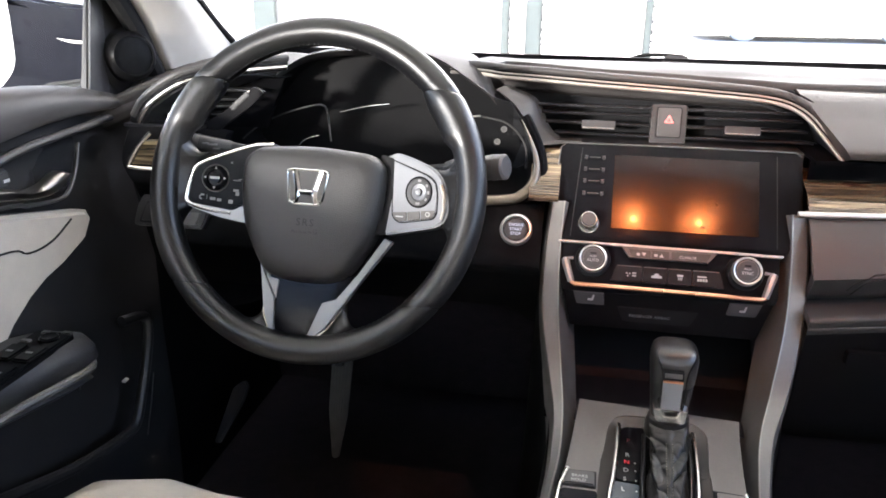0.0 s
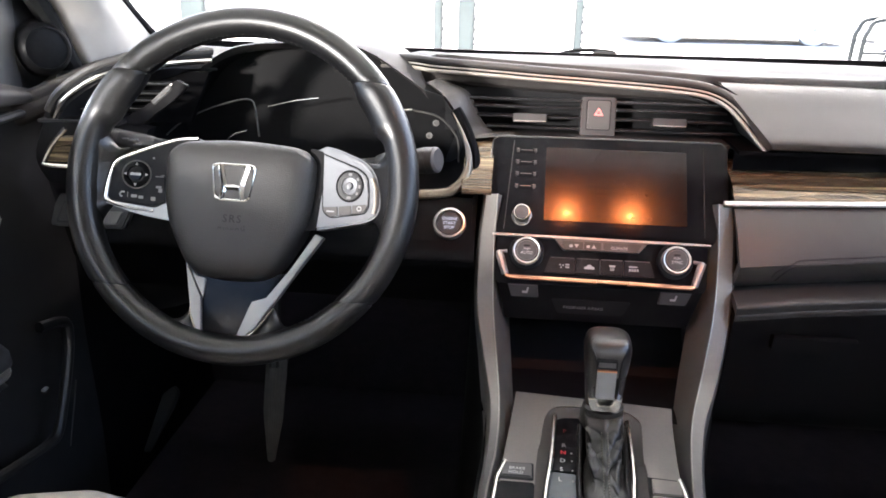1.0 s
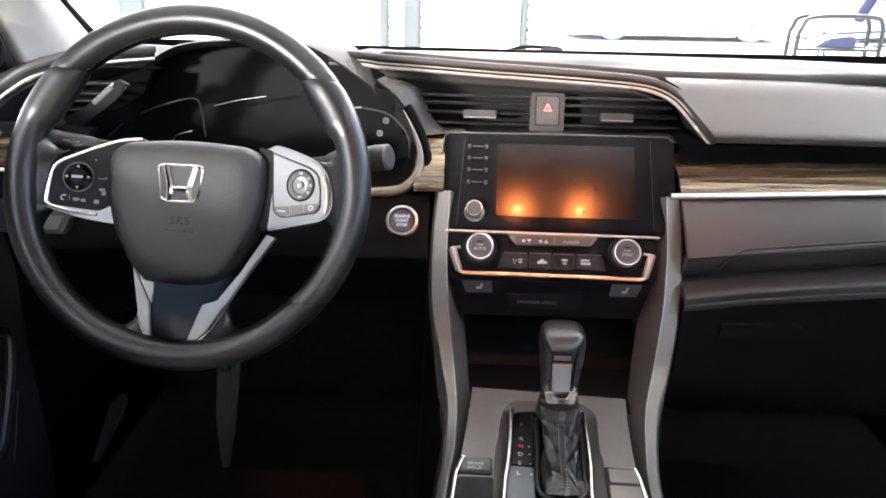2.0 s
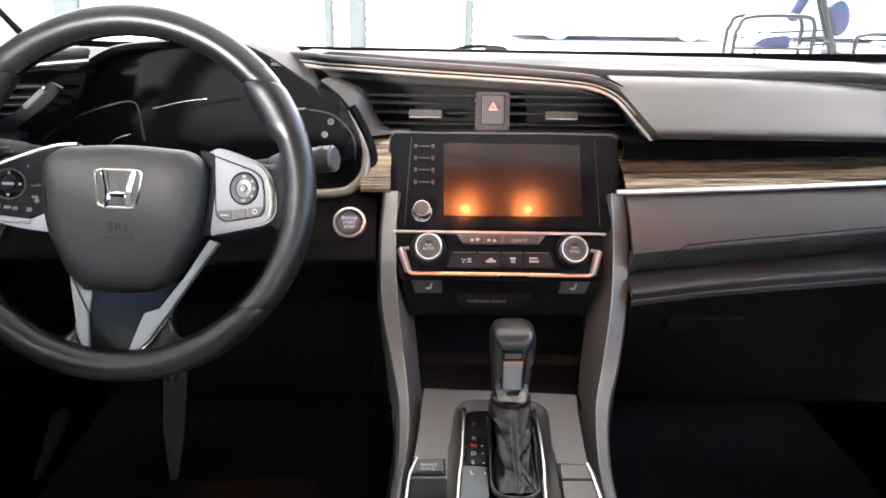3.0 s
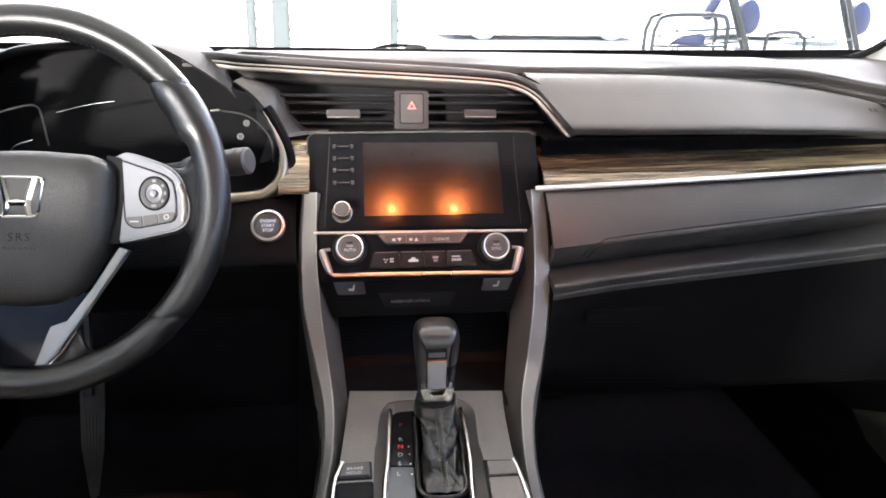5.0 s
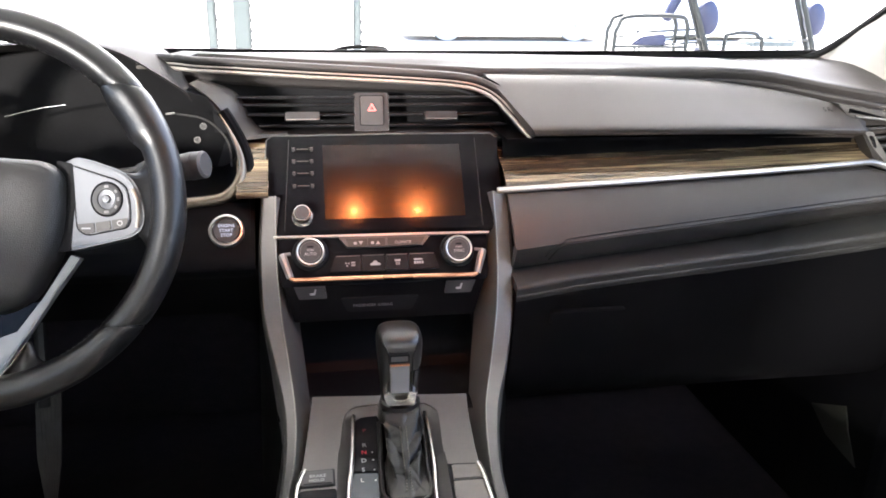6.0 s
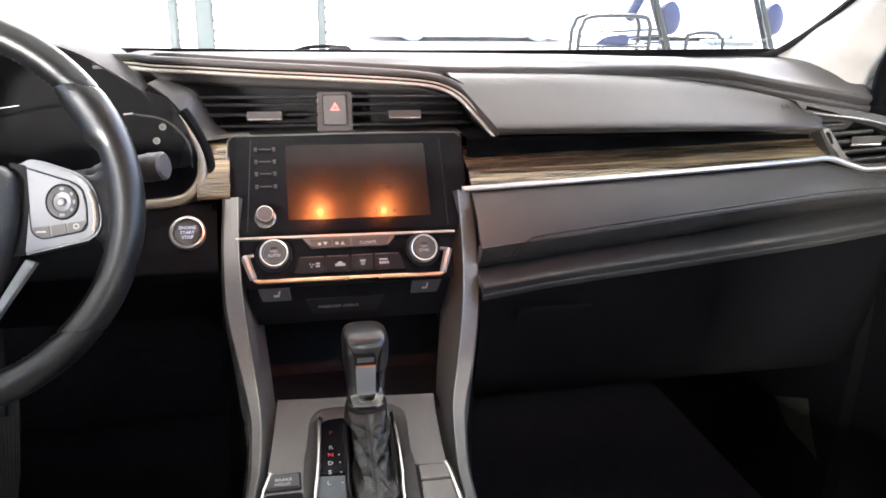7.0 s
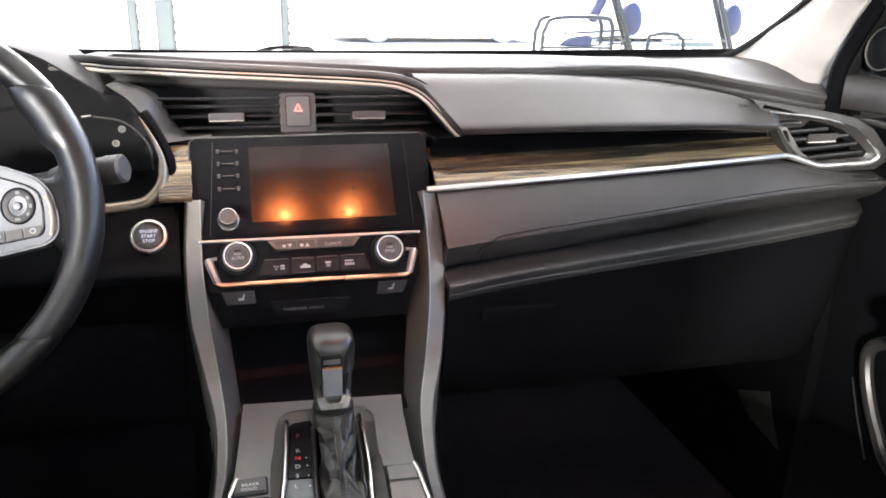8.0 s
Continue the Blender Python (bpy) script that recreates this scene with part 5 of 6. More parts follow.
part("rod", tube([(-0.215, 0.66, 0.898), (-0.245, 0.655, 0.883)], 0.003, 6), GREY, st)

# ---- head unit ----
hu = thing("head_unit", "glossy black display unit with warm lamp reflections", "display unit", (0.01, 0.73, 0.82))
shape = rounded([(-124, -58), (119, -58), (135, -12), (136, 61), (128, 63), (-128, 62), (-134, 59), (-139, -12)], [3, 3, 4, 6, 8, 8, 6, 4], 4)
body = part("body", prism(UNIT, shape, -40, 0, 2.0), GLOSS, hu, "glossy black case")
part("edge_line", tube([UNIT @ Vector(p) for p in ((-138, -8, 0.2), (-133.5, 56, 0.5), (-128, 61.5, 0.5), (0, 62.5, 0.5), (128, 62.5, 0.5), (134, 57, 0.2))], 0.0009, 6), GREY, body, "thin bright edge")
part("glass", prism(UNIT, rounded([(-115, -54), (107, -56), (107, 57), (-108, 57)], 2, 3), -1, 1.6, 0.6), GLOSS, hu, "glossy black glass")
for u0, u1 in ((-108.5, -115.5), (107.5, 107.5)):
    part("glass_edge", tube([UNIT @ Vector((u0, 56, 1.4)), UNIT @ Vector((u1, -53, 1.4))], 0.0004, 6), HARD, hu)
part("display", prism(UNIT, rect(-71, -41, 88.5, 48.5), 1.0, 2.0), SCREEN, hu, "switched-off display with dusty glass")
for v in (43.6, 28.8, 14.2, -1.0):
    k = part("key", prism(UNIT, rounded([(-105, v - 3), (-81, v - 3), (-79, v), (-81, v + 3), (-105, v + 3), (-107, v)], 1.5), 1.2, 3.4, 0.8), GLOSS, hu)
    part("key_line", prism(UNIT, rect(-100, v - 0.3, -87, v + 0.4), 2.9, 3.6), GREY, k)
    for ku in (-103.5, -83.5):
        part("key_end", lathe(UNIT @ Matrix.Translation((ku, v - 0.6, 2.4)), [(2.2, -1), (2.1, 0.9), (1.5, 1.5), (0.1, 1.5)], 12), HARD, k)
        part("key_line", prism(UNIT, rect(ku - 2, v + 1.5, ku + 2, v + 2.0), 3.2, 3.8), GREY, k)
VK = UNIT @ Matrix.Translation((-96, -37, 1.6))
vk = part("volume_knob", lathe(VK, [(11.5, -1), (11.5, 1.0), (10.5, 2), (9.4, 3), (9.2, 12), (8.4, 14), (0.1, 14.4)], 32), SATIN, hu)
part("ring", lathe(VK, [(9.3, 11.5), (9.7, 13.0), (9.1, 14.7), (8.2, 14.9), (7.8, 14.0)], 32), CHROME, vk)
part("cap", lathe(VK, [(7.9, 13.8), (7.6, 14.7), (0.1, 14.9)], 28), KNOBFACE, vk)
part("base_ring", lathe(VK, [(11.6, 0), (11.9, 1.0), (11.2, 1.9), (10.4, 1.4)], 32), CHROME, vk)

# ---- climate controls ----
cl = thing("climate_panel", "black climate control panel with two knobs", "climate panel", (0.004, 0.69, 0.76))
shape = rounded([(-118, 3), (118, 2), (117, -44), (114, -52), (-114, -52), (-117, -44)], 3)
part("panel", prism(CLIM, shape, -30, -3, 2), GLOSS, cl)
UNDER = plane_at(CLIM @ Vector((0, -49, -5)), -10)
shape = rounded([(-114, 0), (114, 0), (103, -52), (-103, -52)], 3)
part("under_panel", prism(UNDER, shape, -22, 0, 2), FACE, cl, "black panel falling back under the controls")
part("top_trim", prism(CLIM, rounded([(-122, 1.6), (120, -0.2), (120, 2.2), (-122, 4)], 0.8, 2), -8, 3, 0.6), LINE, cl, "satin chrome strip")
part("wedge", prism(CLIM, rounded([(-53, 2.5), (53, 1.5), (42, -11.5), (-42, -11.5)], 1.5, 3), -6, 1.5, 1), GREY, cl, "grey key row")
for u0, u1 in ((-41, -20), (-19.2, 0), (2.4, 40)):
    part("key", prism(CLIM, rounded([(u0 - (3 if u0 < -40 else 0), -1.6), (u1 + (5 if u1 > 39 else 0), -2.0), (u1, -11.2), (u0, -11)], 0.8, 3), 0.5, 2.4, 0.5), GATE_EDGE, cl)
letters("writing", "CLIMATE", 4.6, CLIM, 20, -7.6, 2.5, PRINT, cl)
for u, d in ((-27, -1), (-8, 1)):
    part("print_mark", prism(CLIM, [(u, -7 + 2 * d), (u + 2.6, -7 - 2 * d), (u - 2.6, -7 - 2 * d)] if d > 0 else [(u, -9), (u - 2.6, -5), (u + 2.6, -5)], 2.3, 2.6), PRINT, cl)
    part("print_mark", prism(CLIM, rect(u - 8, -8.6, u - 4.4, -5.6, 0.8), 2.3, 2.6), PRINT, cl)
for u, v, w in ((-82.5, -16.0, "AUTO"), (81.5, -18.2, "SYNC")):
    K = CLIM @ Matrix.Translation((u, v, -3))
    kn = part("knob", lathe(K, [(20, 0), (19, 4), (15.8, 6), (15.2, 11), (14.2, 13.5)], 40), DARK, cl, "black rotary knob")
    part("ring", lathe(K, [(15.9, 6), (15.5, 13.3), (14.6, 14.8), (13.2, 14.2), (12.8, 12)], 40), LINE, kn, "chrome ring")
    part("inner_ring", lathe(K, [(11.6, 13), (11.5, 14.5), (10.9, 14.7), (10.7, 13)], 36), GREY, kn)
    part("face", lathe(K, [(12.8, 11), (12.8, 13.4), (11, 13.8), (0.1, 14.0)], 36), KNOBFACE, kn)
    letters("writing", w, 4.8, K, 0, -3.0, 14.1, PRINT, kn)
    letters("writing", "PUSH", 3.0, K, 0, 1.4, 14.1, PRINT, kn)
    part("mark", prism(K, rect(-3.4, 4.2, 3.4, 6, 0.5), 13.8, 14.3), DARK, kn)
keys = [(-56, -28), (-27.2, -1), (-0.2, 25), (25.8, 55)]
for u0, u1 in keys:
    part("key", prism(CLIM, rounded([(u0, -20.8), (u1, -21.2), (u1 + (5 if u1 == 55 else 0), -38.4), (u0 - (6 if u0 == -56 else 0), -38.2)], 1, 3), -4, 1.2, 0.8), CKEY, cl)
    part("key_edge", prism(CLIM, rect(u0 + 1, -21.2, u1 - 1, -20.4), 0.2, 1.5), GREY, cl)
def icon(pts):
    cu = sum(p[0] for p in pts) / len(pts)
    part("print_mark", prism(CLIM, [((p[0] - ICON_AT(cu)) * 0.8 + ICON_AT(cu), (p[1] + 30) * 0.8 - 30) for p in pts], 1.1, 1.5), PRINT, cl)


def ICON_AT(u):
    return min((-39, -12, 13, 36), key=lambda q: abs(q - u))


# fan with two bars
for k in range(3):
    a = radians(120 * k + 20)
    icon([(-44 + 0.5 * math.cos(a), -30 + 0.5 * math.sin(a)), (-44 + 3.6 * math.cos(a - 0.4), -30 + 3.6 * math.sin(a - 0.4)), (-44 + 3.6 * math.cos(a + 0.5), -30 + 3.6 * math.sin(a + 0.5))])
for v in (-28.2, -31.8):
    icon(rect(-38.5, v - 1.1, -33, v + 1.1, 0.4))
# car outline
icon(rounded([(-19, -33), (-5, -33), (-5, -30), (-8.5, -29.2), (-10, -26.6), (-14, -26.6), (-16, -29.4), (-19, -30)], 0.7, 2))
# curved screen with rising bars
icon(rounded([(9.5, -28.6), (16.5, -28.6), (17.5, -25.8), (8.5, -25.8)], 0.6, 2))
for u in (11, 13, 15):
    icon(rect(u - 0.5, -33.5, u + 0.5, -29.6))
# screen with a row of bars
icon(rounded([(30, -27.6), (42, -27.6), (42, -25.6), (30, -25.6)], 0.5, 2))
for u in (31.5, 35, 38.5, 42):
    icon(rect(u - 1.3, -33, u + 1.3, -29.4, 0.4))
brk = [(-114, -17, -2), (-112.5, -20, -1), (-105, -42.5, -1), (-101, -45, -1), (0, -46, 0), (99, -47, -1), (103, -45, -1), (110, -23, -1), (112, -19, -2)]
P = [CLIM @ Vector(p) for p in brk]
# same trim as the silver ends, its orange reflection painted on
bar = part("bracket_trim", tube(P[2:7], 0.0026, 8), LAMP_TINT, cl, "satin bracket line tinted as if reflecting the warm lamps")
for s in (0, -1):
    a, b = P[1 if s == 0 else -2], P[2 if s == 0 else -3]
    part("bracket_end", tube([P[0] if s == 0 else P[-1], a, b], [0.004, 0.0048, 0.004], 8), SILVER, bar)
    part("bracket_tip", tube([P[0] if s == 0 else P[-1], (P[0] if s == 0 else P[-1]) + Vector((0.010 if s == 0 else -0.010, 0.001, 0.001))], 0.002, 6), SILVER, bar)
for s in (-1, 1):
    part("seat_heat_key", prism(UNDER, rounded([(s * 68, -3), (s * 102, -3), (s * 97, -20), (s * 66, -20)], 2, 3), -4, 2, 1), KNOBFACE, cl)
    u = s * 82
    part("print_mark", prism(UNDER, rounded([(u - 3, -14), (u + 3, -14), (u + 4.5, -6.5), (u + 2.5, -6.5), (u + 1.5, -11.5), (u - 3, -11.5)], 0.5, 2), 1.8, 2.4), PRINT, cl)
part("airbag_sign", prism(UNDER, rounded([(-52, -20), (38, -20), (30, -40), (-44, -40)], 4, 3), -2, 0.8, 0.6), DARK, cl)
letters("writing", "PASSENGER AIRBAG", 5.0, UNDER, -15, -31, 1.2, ICON, cl)

# ---- console ----
con = thing("center_console", "grey satin center console with a gear gate", "console", (0, 0.5, 0.28))
LP = [(-0.1215, 0.705, 0.870), (-0.1245, 0.681, 0.812), (-0.1225, 0.660, 0.752), (-0.1125, 0.620, 0.702), (-0.105, 0.570, 0.676), (-0.105, 0.51, 0.662), (-0.110, 0.45, 0.657), (-0.116, 0.34, 0.65)]
LW = [0.0085, 0.0098, 0.0108, 0.0085, 0.0065, 0.0058, 0.0045, 0.004]
RP = [(0.1395, 0.705, 0.870), (0.1425, 0.683, 0.812), (0.1405, 0.660, 0.750), (0.1265, 0.620, 0.697), (0.108, 0.570, 0.672), (0.096, 0.51, 0.656), (0.089, 0.45, 0.650), (0.084, 0.34, 0.645)]
RW = [0.0092, 0.0100, 0.0105, 0.0105, 0.0085, 0.0068, 0.0065, 0.006]


def pillar_trim(P, W, s):
    """The grey side rail that falls from the display and runs along the gear gate."""
    c = smoothed(P, 5)
    w = [p.x for p in smoothed([(v, 0, 0) for v in W], 5)]
    rows = []
    for i, p in enumerate(c):
        t = (c[min(i + 1, len(c) - 1)] - c[max(i - 1, 0)]).normalized()
        nrm = Vector((1, 0, 0)).cross(t).normalized()
        if nrm.y > 0 or nrm.z < 0:
            nrm = -nrm
        a = w[i]
        ins = -s
        rows.append([p + Vector((s * (a + 0.004), 0, 0)) - nrm * 0.045, p + Vector((s * a, 0, 0)) - nrm * 0.004, p + Vector((s * (a - 0.003), 0, 0)), p + Vector((-s * (a - 0.002), 0, 0)) + nrm * 0.0015, p + Vector((-s * a, 0, 0)) - nrm * 0.0015, p + Vector((-s * (a + 0.017), 0, 0)) - nrm * 0.045])
    return loft(rows, closed=True, caps=True)


part("side_rail", pillar_trim(LP, LW, -1), RAIL, con, "grey satin side rail")
part("side_rail", pillar_trim(RP, RW, 1), RAIL, con, "grey satin side rail")
for P_, W_, s in ((LP, LW, -1), (RP, RW, 1)):
    cc, ww = smoothed(P_, 5), [p.x for p in smoothed([(v, 0, 0) for v in W_], 5)]
    # thin pale tube stands in for the highlight on the rail's edge
    part("edge_line", tube([p + Vector((-s * (w - 0.001), -0.0004, 0.0004)) for p, w in zip(cc, ww)], 0.0011, 6), SATIN, con, "highlight painted along the rail edge")
    c = [Vector(p) + Vector((s * (w + 0.003), 0.028, -0.012)) for p, w in zip(P_, W_)]
    low_ = [Vector((p.x + s * 0.02, p.y + 0.05, 0.30)) for p in c]
    part("side_wall", slab([smoothed(c, 3), smoothed(low_, 3)], (s * -0.012, 0, 0)), SHADED_PLASTIC, con, "black console side")
# bay walls carry the cavity's shade in their colour
part("back_wall", slab([[(x, 0.735, 0.77) for x in (-0.12, 0, 0.12)], [(x, 0.76, 0.70) for x in (-0.12, 0, 0.12)], [(x, 0.70, 0.652) for x in (-0.12, 0, 0.12)], [(x, 0.60, 0.650) for x in (-0.12, 0, 0.12)]], (0, 0.01, -0.004)), SHADED_TRIM, con, "black storage bay")
# deck: two flanks and the gate between bright rails
DK = DECK
G_OUT = [(40, -220), (45, -11), (44, 7), (46, 36), (48, 66), (41, 79), (32, 85), (0, 87), (-32, 87), (-45, 80), (-52, 63), (-56, 29), (-61, -10), (-70, -220)]
G_IN = [(20, -220), (29, -17), (30, 7), (31, 30), (32, 60), (28, 70), (20, 75), (0, 77), (-26, 77), (-36, 74), (-39, 64), (-42, 25), (-46, -14), (-56, -220)]
shape = [(-82, 108), (84, 96), (80, 64), (76, 11), (75, -15), (76, -220)] + [tuple(p) for p in smoothed([(a, b, 0) for a, b in G_OUT], 3)] + [(-106, -220), (-94, -10), (-90, 25), (-84, 86)]
part("deck", prism(DK, shape, -16, 0, 1.2), PLATE, con, "warm grey satin deck")
lo_, hi_ = [smoothed([(a, b, h) for a, b in L], 3) for L, h in ((G_IN, -7), (G_OUT, -1.2))]
# darker than the deck: the recess's shade is put into the colour
part("gate_surround", slab([[DK @ p for p in hi_], [DK @ p for p in lo_]], (0, 0, -0.004)), GATE_EDGE, con, "sloping gate edge darkened for the shade in the recess")
gate = part("gate", prism(DK, [(-52, 84), (40, 82), (34, -220), (-60, -220)], -22, -7, 1), GLOSS, con, "glossy black gear gate")
for pts in (((-40, 71, -2), (-41, 66, 1.2), (-44, 25, 2.2), (-48, -14, 2.2), (-52, -44, 2.2), (-62, -160, 2.2)), ((33, 69, -2), (34, 63, 1.2), (33, 23, 2.2), (31, -17, 2.2), (27, -55, 2.2), (20, -160, 2.2))):
    part("bright_rail", tube(smoothed([DK @ Vector(p) for p in pts], 5), 0.0028, 10), CHROME, con, "chrome rail")
part("scale", prism(DK, [(-38, 66), (-16, 64), (-22, -10), (-45, -8)], -8, -3.2, 0.6), GLOSS, gate)
frame_line = smoothed([DK @ Vector((u, v, -3.5)) for u, v in ((-15, 62), (-17, 22), (-20, -20), (-20, -41), (-12, -51), (2, -54), (16, -52), (24, -43), (25, -19), (28, 20), (30, 58))], 5)
part("boot_frame", tube(frame_line, 0.0023, 10), LEATHER, con, "black rim round the boot")
for w, u, v, m in (("P", -31, 50, REDPRINT), ("R", -32.5, 28, PRINT), ("N", -33.5, 17.5, LITRED), ("D", -34.5, 6, PRINT), ("S", -36, -6.5, PRINT), ("L", -38, -21, PRINT)):
    letters("writing", w, 7.4, DK, u, v, -2.8 if w != "L" else -2.2, m, gate)
for v in (17, 6, -7.5, -22):
    part("dot", lathe(DK @ Matrix.Translation((-25.5, v, -3 if v > -20 else -2.6)), [(0.9, 0), (0.9, 0.5)], 8), PRINT, gate)
part("lock_cover", prism(DK, [(-46, -10), (-22.5, -12), (-25, -70), (-53, -68)], -6, -2.6, 0.6), LOCK_SKY, gate, "black lock cover tinted blue-grey for reflected sky")
bh = part("brake_hold_key", prism(DK, rounded([(-90, -8), (-65, -7), (-65, -26), (-94, -26)], 2, 3), -4, 3.0, 1.2), BTN, con, "grey parking brake key")
part("key_gap", prism(DK, rounded([(-92, -6), (-63, -5), (-63, -28), (-96, -28)], 2, 3), -4, 0.6), DARK, con)
letters("writing", "BRAKE", 5.2, DK, -79, -16, 3.2, PRINT, bh)
letters("writing", "HOLD", 5.2, DK, -80, -21.5, 3.2, PRINT, bh)
part("tray", prism(DK, rounded([(-96, -31), (-62, -31), (-66, -120), (-104, -120)], 4, 3), -4, 1.2, 0.8), GLOSS, con)
part("bright_edge", tube(smoothed([DK @ Vector(p) for p in ((-91, -5, 1), (-96, -22, 1.5), (-99, -37, 1.5), (-106, -120, 1.5))], 4), 0.0027, 8), CHROME, con)
part("bright_edge", tube(smoothed([DK @ Vector(p) for p in ((74, -14, 1), (76, -28, 1.5), (77, -50, 1.5), (80, -120, 1.5))], 4), 0.0027, 8), CHROME, con)
part("lid_gap", prism(DK, [(44.5, -11.5), (75, -13.5), (76, -130), (38, -130)], -3, 0.5), DARK, con)
part("lid", prism(DK, rounded([(48, -14), (74.5, -15.5), (74, -34.5), (46.5, -34)], 1.5, 3), -2, 2.0, 0.8), PLATE, con)
part("lid", prism(DK, rounded([(46, -36), (74.5, -36.5), (76, -130), (40, -130)], 1.5, 3), -2, 2.0, 0.8), PLATE, con)

# ---- gear lever ----
gl = thing("gear_lever", "black leather gear lever with a silver button", "gear lever", (0.004, 0.50, 0.655))
edge_ = [(-17, -49), (20, -49), (25, 42), (-14, 42)]
base = [p for k in range(4) for p in [Vector(edge_[k]).lerp(Vector(edge_[(k + 1) % 4]), 0.10 + 0.80 * j / 30) for j in range(31)]]
nb = len(base)


def crease(p):
    """A sharp valley once a turn of p, rounded between."""
    return abs(math.sin(math.pi * p)) ** 0.55


def boot_point(p, f):
    """A point of the boot: its foot outline drawn in and up to the collar, with creases that slant away from a standing seam."""
    c = Vector((0.0045, lerp(0.497, 0.545, f ** 0.85), lerp(0.652, 0.694, f)))
    sx = along([(0, 1.12), (0.04, 1.08), (0.09, 0.80), (0.14, 0.68), (0.25, 0.76), (0.45, 0.90), (0.6, 0.95), (0.68, 0.84), (0.76, 0.90), (0.88, 1.0), (1.0, 1.0)], f)[0]
    sy = lerp(1.0, 0.34, f ** 0.8)
    q = Vector(((p[0] - 2) * 0.001 * sx, (p[1] + 5) * 0.001 * sy, 0))
    out = q.normalized()
    w = math.sin(math.pi * min(1, 0.10 + 0.9 * f)) ** 0.7
    side = 1 if q.x > 0 else -1
    n1 = noise.noise((q.x * 45 + 3 * side, q.y * 30, f * 3.0))
    n2 = noise.noise((q.x * 110 + 7, q.y * 80, f * 8))
    away = min(1, abs(q.x) / 0.0045)
    fold = 0.0040 * (crease(f * 3.1 - 34 * abs(q.x) + 0.55 * n1 + 0.18 * side) - 0.75) * away
    fold += 0.0013 * (crease(f * 5.3 + 52 * abs(q.x) + 0.8 * n2 + 0.4 * side) - 0.75) * away
    fold += 0.0028 * n1
    seam = math.exp(-(q.x / 0.0030) ** 2) * 0.0022
    return c + q + out * (fold * w + seam) + Vector((0, 0, 0.6 * fold * w))


rows = [[boot_point(p, k / 80) for p in base] for k in range(81)]
boot = part("boot", loft(rows, closed=True, caps=True), BOOT, gl, "creased black leather boot", 75)
for du in (-3.0, 3.0):
    bm = bmesh.new()
    for k in range(24):
        f = 0.06 + 0.74 * k / 23
        c = boot_point((2 + du, -49), f)
        add(bm, prism(Matrix.Translation(c) @ Matrix.Scale(0.001, 4), rect(-0.45, -0.7, 0.45, 0.7), -0.7, 0.9))
    tagged(part("stitching", bm, BOOTTHREAD, boot), kind="stuff")
KNOB_PROF = ((0.0, 17.0, 14), (0.12, 18.5, 16), (0.30, 19.8, 17.5), (0.50, 21.3, 19.5), (0.66, 22.5, 21.5), (0.80, 23.0, 23), (0.89, 22.2, 22.3), (0.95, 19.8, 19.5), (0.985, 14.5, 14), (1.0, 6, 6))


def knob_front(dx, f):
    """A point on the front of the lever's knob, dx mm off its middle."""
    hw, hd = along(KNOB_PROF, f)
    c = min(1, abs(dx) / hw) ** (1 / 0.62)
    d = hd * max(0, 1 - c * c) ** 0.31
    return Vector((lerp(0.005, 0.006, f) + dx * 0.001, lerp(0.552, 0.566, f) - d * 0.001 - 0.0002, lerp(0.697, 0.7715, f)))


rows = []
for f, hw, hd in smoothed(KNOB_PROF, 4):
    c = Vector((lerp(0.005, 0.006, f), lerp(0.552, 0.566, f), lerp(0.697, 0.7715, f)))
    row = []
    for j in range(28):
        a = 2 * math.pi * j / 28
        ca, sa = math.cos(a), math.sin(a)
        e = 0.62
        row.append(c + Vector((math.copysign(abs(ca) ** e, ca) * hw * 0.001, math.copysign(abs(sa) ** e, sa) * hd * 0.001, 0)))
    rows.append(row)
knob = part("knob", loft(rows, closed=True, caps=True), KNOB, gl, "black leather knob", 60)
KB = plane_at((0.0035, 0.5345, 0.722), 2)
part("button", prism(KB, rounded([(-9, -8), (9, -8), (9.6, 22.5), (-9.6, 22.5)], 1.5, 3), -8, 2.5, 1.2), SILVER, gl, "silver release button")
part("button_top", prism(KB, rounded([(-9, 25), (9, 25), (8.8, 31.5), (-8.8, 31.5)], 1, 3), -10, 1.0, 0.8), RAIL, gl)
# strip added to paint the orange reflection along the button's top
part("button_line", prism(KB, rect(-9.4, 21.4, 9.4, 23.2, 0.4), -4, 2.9, 0.4), LAMP_TINT, gl, "button edge tinted as if reflecting the warm lamps")
part("button_gap", prism(KB, rect(-9.8, -8, 9.8, 32.5, 1), -10, 0.4), DARK, gl)
for s in (-1, 1):
    part("knob_seam", tube([knob_front(s * dx, f) for f, dx in ((0.965, 16), (0.93, 18.4), (0.88, 17.2), (0.80, 14.2), (0.72, 12.2), (0.62, 11.4), (0.45, 11.2), (0.2, 11.2))], 0.0008, 6), DARK, knob)
part("collar", prism(plane_at((0.004, 0.529, 0.7105), 0), rounded([(-13, -9), (13, -9), (17, 5), (9, 6), (6, -2), (-6, -2), (-9, 6), (-17, 5)], 2, 3), -14, 0, 1.5), CHROME, gl, "chrome collar")
part("collar_base", lathe(Matrix.Translation((0.0045, 0.549, 0.687)) @ Matrix.Scale(0.001, 4), [(20.5, -10), (22, -8), (21.5, 0), (20.5, 6), (19.5, 11), (15, 14)], 28), LEATHER, gl)

# ---- doors ----


